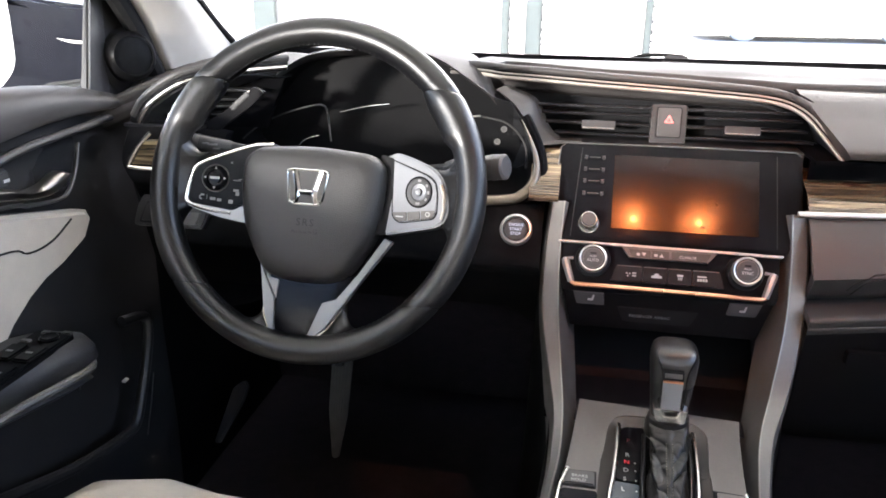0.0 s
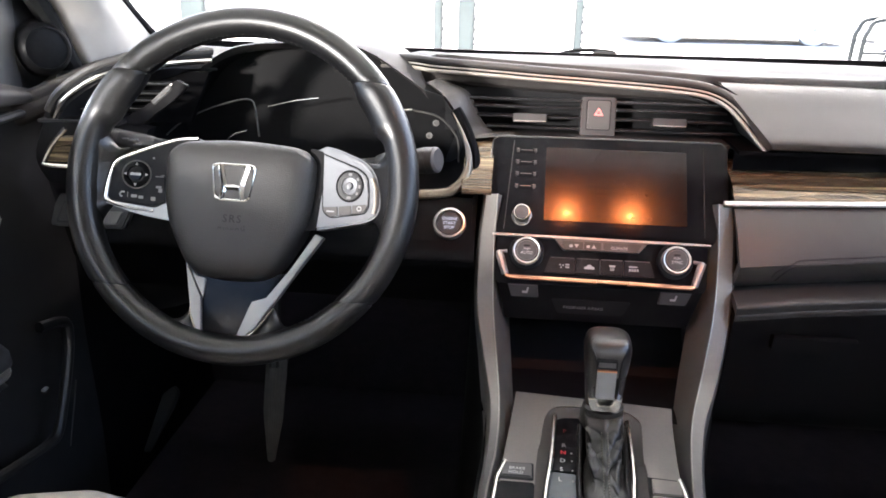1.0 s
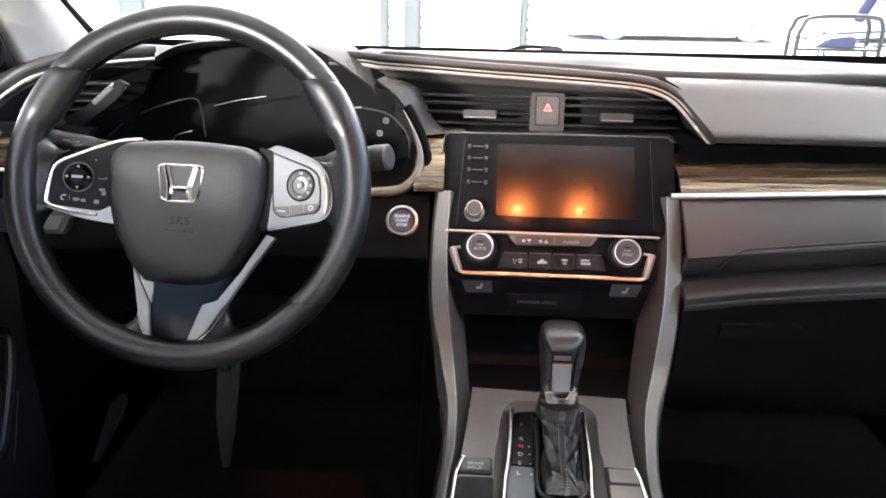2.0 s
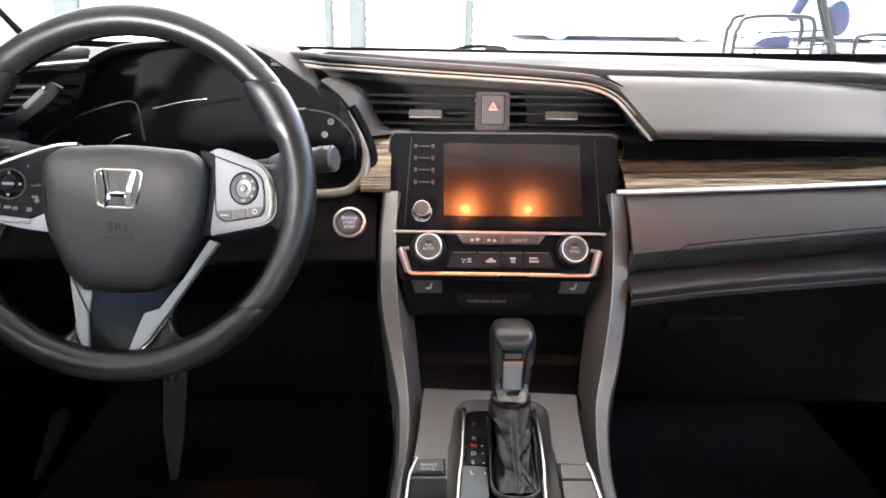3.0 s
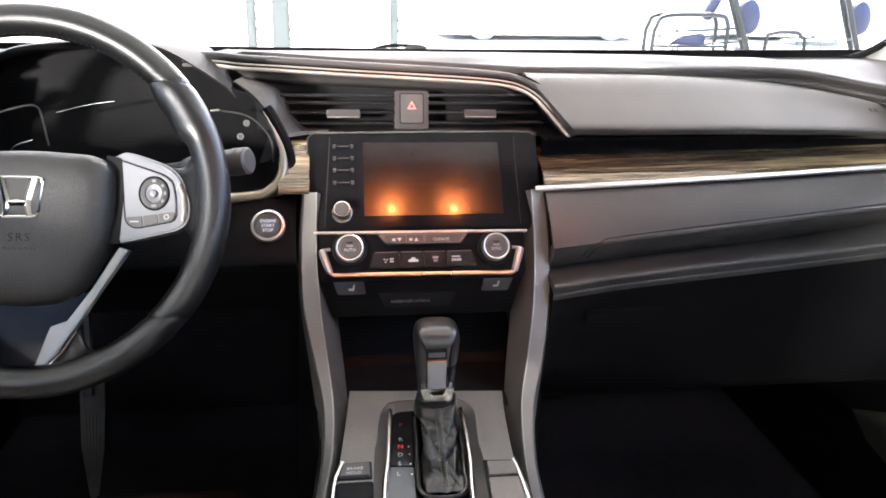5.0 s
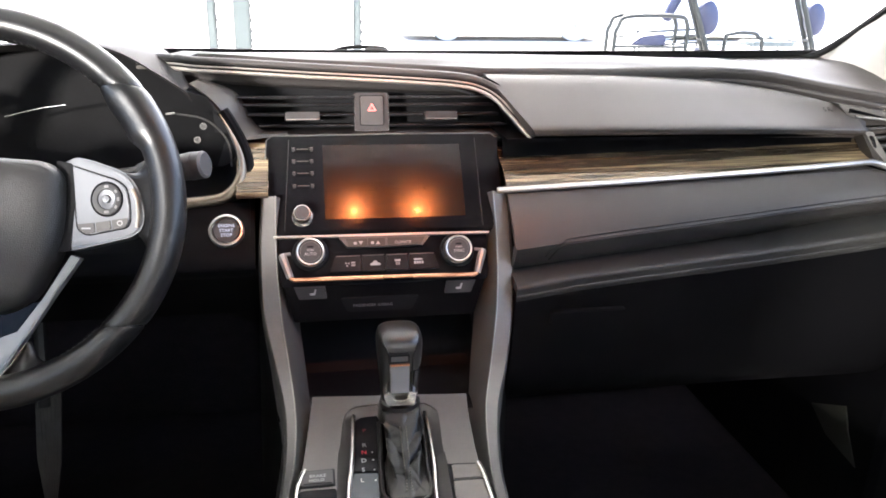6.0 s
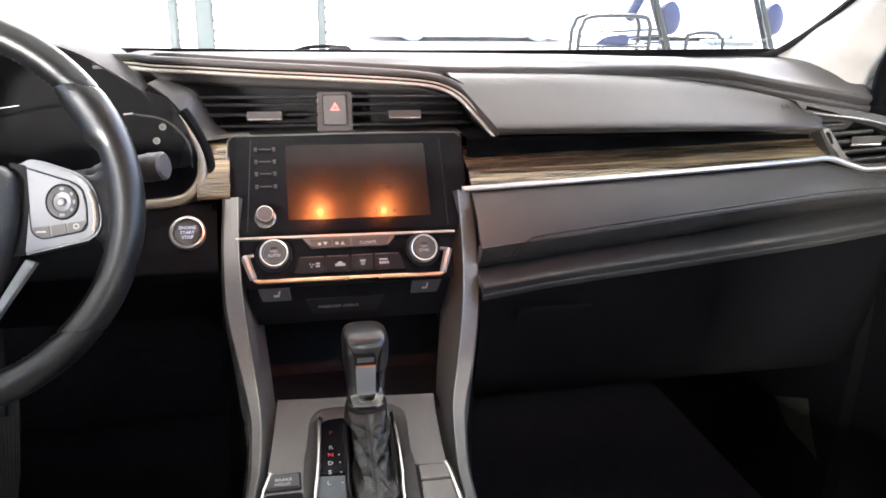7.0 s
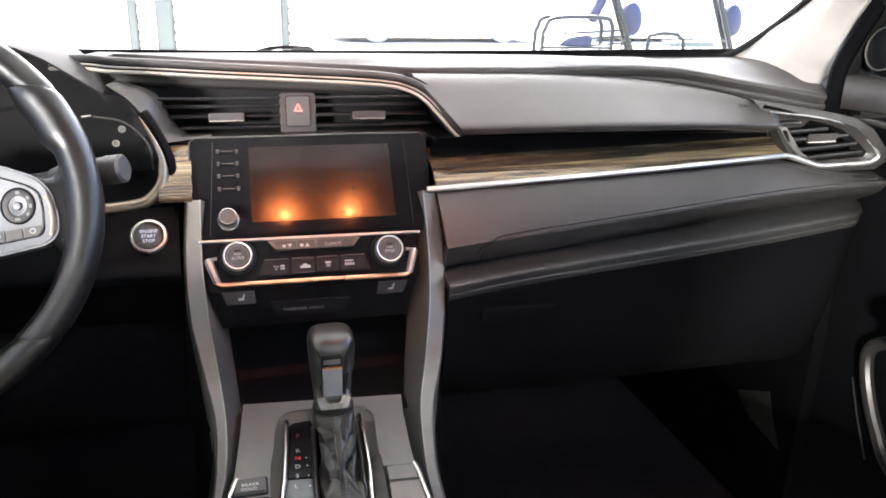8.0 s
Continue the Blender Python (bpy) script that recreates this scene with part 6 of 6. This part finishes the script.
def door(s):
    """A front door from inside; s is -1 on the driver's side."""
    d = thing("front_door", "black front door trim with cream insert and armrest" if s < 0 else "black front door trim with speaker and pocket", "door", (s * 0.72, 0.3, 0.30), group="front doors")
    sh = 0.05 if s > 0 else 0.0
    X = lambda v: s * v + sh
    ys = [-0.5 + 0.05 * i for i in range(27)]
    rows = []
    for y in ys:
        zt = along([(-0.5, 0.996), (0.548, 0.996), (0.62, 0.991), (0.68, 0.982), (0.744, 0.966), (0.80, 0.951)], y)[0]
        if s > 0:
            zt = 0.9915
        zl = along([(-0.5, 0.930), (0.523, 0.944), (0.566, 0.950), (0.612, 0.953), (0.707, 0.950), (0.80, 0.944)], y)[0]
        rows.append(smoothed([(X(0.745), y, zt - 0.022), (X(0.712), y, zt), (X(0.690), y, zt - 0.005), (X(0.6805), y, lerp(zt, zl, 0.45)), (X(0.681), y, zl + 0.003), (X(0.688), y, zl), (X(0.706), y, zl - 0.003)], 4))
    part("belt_trim", slab(rows, (s * 0.02, 0, -0.01)), TOP, d, "soft black upper trim")
    rows = []
    for y in ys:
        rows.append(smoothed([(X(0.700), y, 0.94), (X(0.706), y, 0.90), (X(0.700), y, 0.84), (X(0.698), y, 0.74), (X(0.700), y, 0.60), (X(0.696), y, 0.45), (X(0.70), y, 0.30)], 3))
    # passenger side takes a darker plastic, so its shade is painted in
    part("panel", slab(rows, (s * 0.03, 0, 0)), DOORSKIN if s < 0 else SHADED_PLASTIC, d, "black door panel")
    # ridge over the cup of the pull
    ridge = smoothed([(X(0.690), -0.3, 0.880), (X(0.690), 0.30, 0.893), (X(0.688), 0.45, 0.914), (X(0.686), 0.524, 0.9275), (X(0.685), 0.568, 0.9335), (X(0.685), 0.614, 0.9355), (X(0.686), 0.666, 0.9370), (X(0.690), 0.712, 0.9375), (X(0.698), 0.77, 0.936)], 5)
    part("ridge_trim", tube(ridge, 0.0046, 10), SOFT, d, "soft ridge over the pull")
    # near-black strip and hollow paint in the shade round the ridge
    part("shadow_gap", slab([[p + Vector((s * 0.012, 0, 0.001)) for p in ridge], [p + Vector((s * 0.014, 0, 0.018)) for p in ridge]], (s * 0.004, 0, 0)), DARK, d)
    cup = smoothed([(X(0.692), 0.30, 0.886), (X(0.690), 0.45, 0.905), (X(0.690), 0.56, 0.926), (X(0.690), 0.640, 0.930), (X(0.690), 0.648, 0.915), (X(0.690), 0.634, 0.886), (X(0.690), 0.620, 0.872), (X(0.690), 0.590, 0.867), (X(0.690), 0.512, 0.880), (X(0.692), 0.30, 0.884)], 5)
    mid_ = Vector((X(0.705), 0.50, 0.895))
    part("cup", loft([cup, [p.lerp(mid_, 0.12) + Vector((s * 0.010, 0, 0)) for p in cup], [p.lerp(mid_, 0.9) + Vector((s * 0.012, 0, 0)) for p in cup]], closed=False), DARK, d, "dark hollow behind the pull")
    part("cup_line", tube(smoothed([(X(0.687), 0.30, 0.902), (X(0.686), 0.512, 0.880), (X(0.685), 0.552, 0.872), (X(0.685), 0.600, 0.8655), (X(0.685), 0.621, 0.871), (X(0.686), 0.640, 0.893), (X(0.687), 0.652, 0.921)], 6), 0.0024, 8), GREY, d, "grey line round the hollow")
    # pull handle: a spoon that widens to its end
    up_ = resample([(X(0.678), 0.40, 0.917), (X(0.676), 0.46, 0.912), (X(0.675), 0.505, 0.9035), (X(0.674), 0.525, 0.898), (X(0.674), 0.545, 0.8915), (X(0.674), 0.570, 0.893), (X(0.675), 0.588, 0.898), (X(0.677), 0.603, 0.899), (X(0.679), 0.613, 0.894)], 30)
    dn_ = resample([(X(0.680), 0.40, 0.902), (X(0.678), 0.46, 0.898), (X(0.677), 0.505, 0.890), (X(0.676), 0.525, 0.886), (X(0.676), 0.545, 0.8815), (X(0.676), 0.570, 0.878), (X(0.677), 0.588, 0.878), (X(0.678), 0.603, 0.882), (X(0.679), 0.613, 0.893)], 30)
    part("pull_handle", slab([up_, [lerp(a, b, 0.3) + Vector((-s * 0.006, 0, 0)) for a, b in zip(up_, dn_)], [lerp(a, b, 0.75) + Vector((-s * 0.006, 0, 0)) for a, b in zip(up_, dn_)], dn_], (s * 0.010, 0, 0)), SATIN, d, "satin silver pull", 60)
    part("lock_key", box((min(X(0.690), X(0.676)), 0.49, 0.903), (max(X(0.690), X(0.676)), 0.524, 0.921), 0.003), KNOBFACE, d)
    part("lock_mark", box((min(X(0.677), X(0.675)), 0.512, 0.908), (max(X(0.677), X(0.675)), 0.521, 0.911)), PRINT, d)
    # cream insert
    if s < 0:
        ins = [(-0.40, 0.885), (0.40, 0.882), (0.508, 0.873), (0.588, 0.854), (0.638, 0.8425), (0.651, 0.838), (0.655, 0.827), (0.638, 0.804), (0.597, 0.789), (0.565, 0.782), (0.533, 0.769), (0.502, 0.750), (0.485, 0.735), (-0.40, 0.735)]
        bm = bmesh.new()
        fr_ = [bm.verts.new((X(0.684), y, z)) for y, z in ins]
        bk_ = [bm.verts.new((X(0.706), y, z)) for y, z in ins]
        bm.faces.new(fr_)
        bm.faces.new(list(reversed(bk_)))
        for i in range(len(ins)):
            j = (i + 1) % len(ins)
            bm.faces.new((fr_[i], fr_[j], bk_[j], bk_[i]))
        bmesh.ops.recalc_face_normals(bm, faces=bm.faces)
        bmesh.ops.bevel(bm, geom=[e for e in bm.edges if all(v in fr_ for v in e.verts)], offset=0.006, segments=3, affect='EDGES')
        ci = part("insert", bm, CREAM, d, "cream leather insert")
        part("insert_seam", tube(smoothed([(X(0.683), 0.30, 0.842), (X(0.683), 0.496, 0.835), (X(0.683), 0.535, 0.823), (X(0.683), 0.558, 0.821), (X(0.683), 0.583, 0.825), (X(0.683), 0.614, 0.838)], 5), 0.0012, 6), DTHREAD, ci)
    # armrest
    rows = []
    for y, xi, xo, zt in ((-0.4, 0.70, 0.635, 0.756), (0.0, 0.70, 0.635, 0.754), (0.30, 0.70, 0.634, 0.750), (0.40, 0.70, 0.626, 0.748), (0.45, 0.695, 0.613, 0.746), (0.485, 0.685, 0.604, 0.744), (0.505, 0.672, 0.601, 0.743), (0.518, 0.655, 0.603, 0.741), (0.526, 0.64, 0.612, 0.738)):
        rows.append([(X(xi), y, zt), (X(lerp(xi, xo, 0.5)), y, zt + 0.001), (X(xo + 0.012), y, zt - 0.001), (X(xo + 0.002), y, zt - 0.010), (X(xo), y, zt - 0.024), (X(xo + 0.010), y, zt - 0.040), (X(xo + 0.018), y, zt - 0.044), (X(xo + 0.010), y, zt - 0.052), (X(xo + 0.03), y, zt - 0.066), (X(xi), y, zt - 0.075)])
    arm = part("armrest", loft(rows, closed=True, caps=True), HARD, d, "black armrest with window switches", 75)
    if s < 0:
        part("switch_plate", box((X(0.662), 0.36, 0.740), (X(0.618), 0.505, 0.7485), 0.002), FACE, arm)
        for yy, xx in ((0.408, 0.652), (0.408, 0.629), (0.450, 0.650), (0.450, 0.628)):
            part("window_switch", box((X(xx + 0.010), yy - 0.016, 0.747), (X(xx - 0.010), yy + 0.016, 0.7525), 0.002), FACE, arm)
            part("switch_mark", box((X(xx + 0.004), yy - 0.002, 0.752), (X(xx - 0.003), yy + 0.001, 0.753)), ICON, arm)
        part("mirror_switch", lathe(Matrix.Translation((X(0.634), 0.487, 0.747)) @ Matrix.Scale(0.001, 4), [(10, 0), (10, 4), (8, 5.5), (5, 4.5), (0.1, 4.5)], 20), FACE, arm)
        for yy, xx in ((0.478, 0.654), (0.500, 0.646), (0.503, 0.624)):
            part("switch_mark", box((X(xx + 0.006), yy - 0.004, 0.747), (X(xx - 0.005), yy + 0.003, 0.7505), 0.001), GREY, arm)
    part("armrest_trim", tube(smoothed([(X(0.630), 0.30, 0.712), (X(0.620), 0.40, 0.712), (X(0.608), 0.46, 0.711), (X(0.602), 0.50, 0.710), (X(0.615), 0.522, 0.709)], 4), 0.0045, 8), GREY, arm, "grey trim line")
    # pocket rim
    pk = smoothed([(-0.664, 0.36, 0.616), (-0.662, 0.425, 0.593), (-0.662, 0.510, 0.5625), (-0.662, 0.573, 0.547), (-0.662, 0.632, 0.537), (-0.662, 0.652, 0.544), (-0.662, 0.669, 0.5716), (-0.662, 0.6895, 0.6125), (-0.662, 0.703, 0.653), (-0.664, 0.700, 0.675), (-0.67, 0.66, 0.685)], 6) if s < 0 else smoothed([(0.735, 0.30, 0.43), (0.735, 0.46, 0.465), (0.735, 0.548, 0.503), (0.735, 0.582, 0.540), (0.735, 0.609, 0.585), (0.735, 0.623, 0.625), (0.735, 0.620, 0.648), (0.735, 0.598, 0.665), (0.735, 0.55, 0.675), (0.735, 0.42, 0.68)], 6)
    # same rim on both doors, toned for the light on each side
    part("pocket_rim", tube(pk, 0.007 if s < 0 else 0.009, 10), BLADE if s < 0 else VENTEDGE, d, "" if s < 0 else "grey pocket rim")
    if s < 0:
        part("door_edge", tube([(-0.668, 0.712, 0.582), (-0.668, 0.698, 0.545), (-0.668, 0.679, 0.502)], 0.0010, 6), GREY, d, "thin bright door edge")
        part("lock_stud", box((-0.692, 0.672, 0.5855), (-0.686, 0.682, 0.589), 0.001), PRINT, d)
    else:
        part("door_edge", tube([(0.742, 0.647, 0.589), (0.742, 0.624, 0.537), (0.742, 0.597, 0.487)], 0.0012, 6), SATIN, d, "thin bright door edge")
    # sail with the small speaker
    sail = [(X(0.715), 0.70, 0.965), (X(0.715), 0.705, 1.10), (X(0.715), 0.72, 1.13), (X(0.715), 0.86, 1.04), (X(0.715), 0.90, 0.965)] if s > 0 else [(-0.717, 0.720, 0.955), (-0.717, 0.756, 1.10), (-0.715, 0.790, 1.13), (-0.708, 0.885, 1.045), (-0.705, 0.925, 0.945)]
    bm = bmesh.new()
    a_ = [bm.verts.new(p) for p in sail]
    b_ = [bm.verts.new((p[0] + s * (0.02 if s > 0 else 0.004), p[1], p[2])) for p in sail]
    bm.faces.new(a_)
    bm.faces.new(list(reversed(b_)))
    for i in range(5):
        j = (i + 1) % 5
        bm.faces.new((a_[i], a_[j], b_[j], b_[i]))
    sl = part("sail", bm, HARD, d, "black sail panel")
    if s < 0:
        part("sail_edge", slab([[(-0.716, 0.7235, 0.960), (-0.714, 0.745, 0.960), (-0.716, 0.766, 0.960)], [(-0.716, 0.7545, 1.09), (-0.714, 0.765, 1.09), (-0.716, 0.776, 1.09)]], (0.004, -0.001, 0)), BTN, sl, "lighter front edge")
        pod_rows = []
        for f, r in ((0, 0.046), (0.4, 0.042), (0.8, 0.033), (1.0, 0.026)):
            c = Vector((-0.712, 0.806, 1.000)).lerp(Vector((-0.694, 0.798, 1.0075)), f)
            pod_rows.append([c + Vector((0.35 * r * math.sin(a) * f, r * math.cos(a) * (1.0 - 0.1 * f), r * math.sin(a) * 0.92)) for a in [2 * math.pi * j / 28 for j in range(28)]])
        part("speaker_pod", loft(pod_rows, closed=True, caps=True), HARD, sl, "raised speaker pod", 60)
    sx_, sy, sz, turn = (-0.683, 0.780, 1.0085, -38) if s < 0 else (X(0.694), 0.706, 1.030, 180)
    SP = Matrix.Translation((sx_, sy, sz)) @ Matrix.Rotation(radians(turn), 4, 'Z') @ Matrix.Rotation(radians(90 - 6), 4, 'Y') @ Matrix.Scale(0.001 * (0.92 if s < 0 else 1.0), 4)
    spk = part("speaker", lathe(SP, [(36, -26), (34, 0), (30, 6), (27.5, 9), (26.5, 7)], 36), FACE, d, "round tweeter")
    part("grille", lathe(SP, [(27, 5), (26, 7.5), (15, 10), (0.1, 11)], 36), SHADED_PLASTIC, spk)
    # left ring darkened to take lamp light off it
    part("ring", lathe(SP, [(28.2, 7), (28.0, 9.5), (26.6, 9.8), (26.2, 7.5)], 36), SHADED_PLASTIC if s < 0 else GREY, spk)
    if s > 0:
        part("front_seal", tube(smoothed([(0.7375, 0.725, 1.0902), (0.7276, 0.735, 1.0583), (0.7151, 0.738, 1.0294), (0.7042, 0.738, 1.004), (0.7007, 0.737, 0.9806), (0.6992, 0.735, 0.948), (0.699, 0.735, 0.90)], 4), 0.0105, 8), SHADE_BLACK, d, "black rubber seal")
    # glass and its upright
    g = part("window_glass", slab([[(X(0.735), y, 0.96) for y in (-0.5, 0.1, 0.745)], [(X(0.70), y, 1.18) for y in (-0.5, 0.1, 0.75)], [(X(0.64), y, 1.36) for y in (-0.5, 0.1, 0.5)]], (s * 0.003, 0, 0)), CLEAR, d, "clear side glass")
    g.visible_shadow = False
    if s > 0:
        part("upright", box((0.762, 0.692, 0.955), (0.78, 0.699, 1.17), 0.002), HARD, d)
    else:
        for nm, y0, w, mt in (("upright", 0.7195, 0.0035, HARD), ("upright_seal", 0.7245, 0.0075, RUBBER)):
            part(nm, slab([[(-0.722, y0, 0.95), (-0.722, y0 + w, 0.95)], [(-0.717, y0 + 0.040, 1.12), (-0.717, y0 + w + 0.040, 1.12)]], (-0.003, 0, 0)), mt, d)
    part("roof_frame", slab([[(X(0.64), y, 1.345) for y in (-0.5, 0.3, 0.5)], [(X(0.62), y, 1.375) for y in (-0.5, 0.3, 0.5)]], (s * 0.04, 0, 0.0)), PILLAR, d)
    part("rear_post", slab([[(X(0.74), -0.5, 0.3), (X(0.74), -0.58, 0.3)], [(X(0.73), -0.5, 0.95), (X(0.73), -0.62, 0.95)], [(X(0.63), -0.5, 1.38), (X(0.63), -0.7, 1.38)]], (s * 0.03, 0, 0)), PILLAR, d)
    part("outer_skin", slab([[(X(0.80), y, 0.25) for y in (-0.5, 0.2, 1.0)], [(X(0.86), y, 0.6) for y in (-0.5, 0.2, 1.0)], [(X(0.76), y, 0.955) for y in (-0.5, 0.2, 1.0)]], (s * 0.01, 0, 0)), NAVY, d)
    return d


door(-1)
door(1)

# rear quarter closes the cabin behind the doors
for s in (-1, 1):
    q = part("rear_quarter", slab([[(s * 0.73, y, 0.28) for y in (-0.58, -1.1, -1.62)], [(s * 0.73, y, 0.97) for y in (-0.6, -1.1, -1.62)]], (s * 0.03, 0, 0)), PILLAR)
    tagged(q, "pale rear side panel of the cabin", "side panel", kind="structure")
    g = part("side_glass", slab([[(s * 0.735, y, 0.97) for y in (-0.62, -1.1, -1.60)], [(s * 0.64, y, 1.36) for y in (-0.70, -1.1, -1.50)]], (s * 0.004, 0, 0)), CLEAR, q, "clear side glass")
    g.visible_shadow = False

# door mirror outside
mi = thing("door_mirror", "dark blue door mirror with a bright glass", "mirror", (-0.92, 0.98, 0.93))
MM = Matrix.Translation((-1.0, 1.0, 1.02)) @ Matrix.Rotation(radians(18), 4, 'Z') @ Matrix.Rotation(radians(90), 4, 'X') @ Matrix.Scale(0.001, 4)
part("housing", prism(MM, rounded([(-190, -130), (60, -120), (150, -84), (150, 32), (60, 42), (-60, 58), (-170, 110)], [40, 40, 20, 20, 30, 30, 40], 6), -90, 0, 14, 4), NAVY, mi)
part("shoulder", prism(MM, rounded([(-34, 52), (60, 36), (150, 26), (150, -20), (98, 6), (34, 24)], [8, 20, 10, 10, 20, 20], 4), -30, 6, 6, 3), NAVY, mi, "creased upper shell")
part("pale_strip", prism(MM, rounded([(38, -12), (60, -15), (120, -21), (120, -25), (60, -20)], 2, 3), -2, 3, 1), CHROME, mi, "pale strip across the mirror shell")
part("glass", prism(MM, rounded([(-180, -98), (-70, -104), (-30, -60), (-27, 40), (-32, 92), (-165, 98)], [30, 34, 24, 14, 14, 30], 6), -2, 2, 1), MIRROR, mi)
part("foot", prism(MM, rounded([(4, -86), (150, -70), (150, -130), (30, -130)], [14, 10, 10, 20], 4), -60, 10, 6, 3), HARD, mi, "black mirror foot")
part("mount", tube([(-0.86, 0.98, 0.94), (-0.78, 0.92, 0.955)], 0.022, 10), NAVY, mi)

# ---- seat and pedals ----
def car_seat(name, label, cx, y0, y1):
    """A leather seat: cushion, base, backrest and head restraint; y1 is its front edge."""
    se = thing(name, label, "seat", (cx, y0 + 0.25, 0.28), group="front seats")
    rows = []
    for k in range(15):
        f = k / 14
        y = lerp(y0, y1, f)
        drop = 0.075 * max(0, (f - 0.80) / 0.20) ** 2.2
        hw = 0.235 - 0.09 * max(0, (f - 0.78) / 0.22) ** 2
        rows.append(smoothed([(cx - hw, y, 0.50), (cx - hw + 0.008, y, 0.600 - drop), (cx - hw + 0.05, y, 0.627 - drop), (cx - 0.1, y, 0.618 - drop), (cx, y, 0.615 - drop), (cx + 0.1, y, 0.618 - drop), (cx + hw - 0.05, y, 0.627 - drop), (cx + hw - 0.008, y, 0.600 - drop), (cx + hw, y, 0.50)], 4))
    part("cushion", loft(rows, closed=True, caps=True), CREAM, se, "", 60)
    part("base", box((cx - 0.2, y0, 0.28), (cx + 0.2, y1 - 0.1, 0.50), 0.03), HARD, se)
    rows = []
    for k in range(11):
        f = k / 10
        z, y = lerp(0.56, 1.14, f), y0 + lerp(-0.11, -0.33, f)
        hw = lerp(0.25, 0.20, f) - 0.05 * max(0, (f - 0.8) / 0.2) ** 2
        rows.append(smoothed([(cx - hw, y - 0.06, z), (cx - hw, y + 0.05, z), (cx - hw * 0.6, y + 0.02, z), (cx, y, z), (cx + hw * 0.6, y + 0.02, z), (cx + hw, y + 0.05, z), (cx + hw, y - 0.06, z), (cx, y - 0.10, z)], 3))
    part("backrest", loft(rows, closed=True, caps=True), CREAM, se, "", 60)
    part("head_restraint", box((cx - 0.13, y0 - 0.42, 1.15), (cx + 0.13, y0 - 0.31, 1.31), 0.04), CREAM, se)
    return se


car_seat("driver_seat", "cream leather driver seat on the black carpet", -0.372, -0.05, 0.517)
# passenger seat is out of view, added to block the rear lamp
car_seat("passenger_seat", "unseen cream leather passenger seat added to block rear light", 0.405, -0.30, 0.26)


def pedal(x, y, z0, z1, w, name, label, lean):
    p = thing(name, label, "pedal", (x, y, z0))
    M = plane_at((x, y, (z0 + z1) / 2), lean)
    hh = (z1 - z0) * 500
    pl = part("plate", prism(M, rounded([(-w * 0.35, -hh), (w * 0.25, -hh), (w * 0.8, -hh * 0.2), (w, hh), (-w, hh), (-w, -hh * 0.1)], 5, 3), -8, 0, 2), PEDAL, p)
    for i in range(5):
        u = lerp(-0.7, 0.7, i / 4) * w
        part("rib", prism(M, [(u * 0.45 - 0.8, -hh * 0.8), (u * 0.45 + 0.8, -hh * 0.8), (u + 1.3, hh * 0.9), (u - 1.3, hh * 0.9)], -0.5, 2.0), PEDAL, pl)
    part("arm", tube([(x, y + 0.01, z1 - 0.02), (x, y + 0.06, z1 + 0.15)], 0.009, 8), HARD, p)
    return p


pedal(-0.47, 0.92, 0.34, 0.52, 18, "accelerator_pedal", "ribbed grey rubber pedal in the dark footwell", 20)
# outline follows the wedge of light on the rest, not its whole plate
fp = part("foot_rest", prism(plane_at((-0.665, 0.92, 0.40), 30), rounded([(-24, -62), (-14, -62), (18, 14), (24, 40), (14, 50), (-4, 34)], 5, 3), -10, 0, 2), HARD)
tagged(fp, "foot rest cut to its gleam against the footwell side", "foot rest")
KICK = mat("kick_plastic", (0.024, 0.024, 0.018), 0.6, var=0.2)
kick = [(0.843, 0.463), (0.768, 0.501), (0.752, 0.464), (0.725, 0.421), (0.797, 0.433)]
bm = bmesh.new()
ring = [[bm.verts.new((xx, y, z)) for y, z in kick] for xx in (0.716, 0.7135)]
for i in range(5):
    bm.faces.new((ring[0][i], ring[0][(i + 1) % 5], ring[1][(i + 1) % 5], ring[1][i]))
bm.faces.new(ring[1])
bm.faces.new(list(reversed(ring[0])))
kp = part("kick_panel", bm, KICK)
tagged(kp, "grey kick panel in the passenger footwell", "kick panel")

# ---- roof lamps ----
oc = thing("overhead_lamp", "roof lamp console with two lit warm lamps", "lamp", (0.067, 0.345, 1.36))
part("case", box((-0.035, 0.26, 1.360), (0.17, 0.40, 1.385), 0.008), PILLAR, oc)
WARM = glow("warm_lamp", (1.0, 0.25, 0.065), 225.0)
for lx in (0.006, 0.128):
    part("lens", lathe(Matrix.Translation((lx, 0.346, 1.3595)) @ Matrix.Rotation(radians(180), 4, 'X') @ Matrix.Scale(0.001, 4), [(5.5, -2), (5.5, 1.5), (4, 2.4), (0.1, 2.8)], 20), WARM, oc, "glowing lamp lens")
    # unseen shade and cheeks added at each lamp to block light off the console
    part("shade", slab([[(lx - 0.022, 0.300, 1.362), (lx - 0.022, 0.320, 1.336), (lx - 0.022, 0.3580, 1.330)], [(lx, 0.300, 1.362), (lx, 0.320, 1.334), (lx, 0.3585, 1.328)], [(lx + 0.022, 0.300, 1.362), (lx + 0.022, 0.320, 1.336), (lx + 0.022, 0.3580, 1.330)]], (0, 0, -0.002)), DARK, oc, "added black shade that blocks stray lamp light")
    for e in (-1, 1):
        part("cheek", slab([[(lx + e * 0.014, 0.300, 1.362), (lx + e * 0.016, 0.400, 1.362)], [(lx + e * 0.014, 0.320, 1.335), (lx + e * 0.016, 0.388, 1.324)]], (e * 0.002, 0, 0)), DARK, oc)
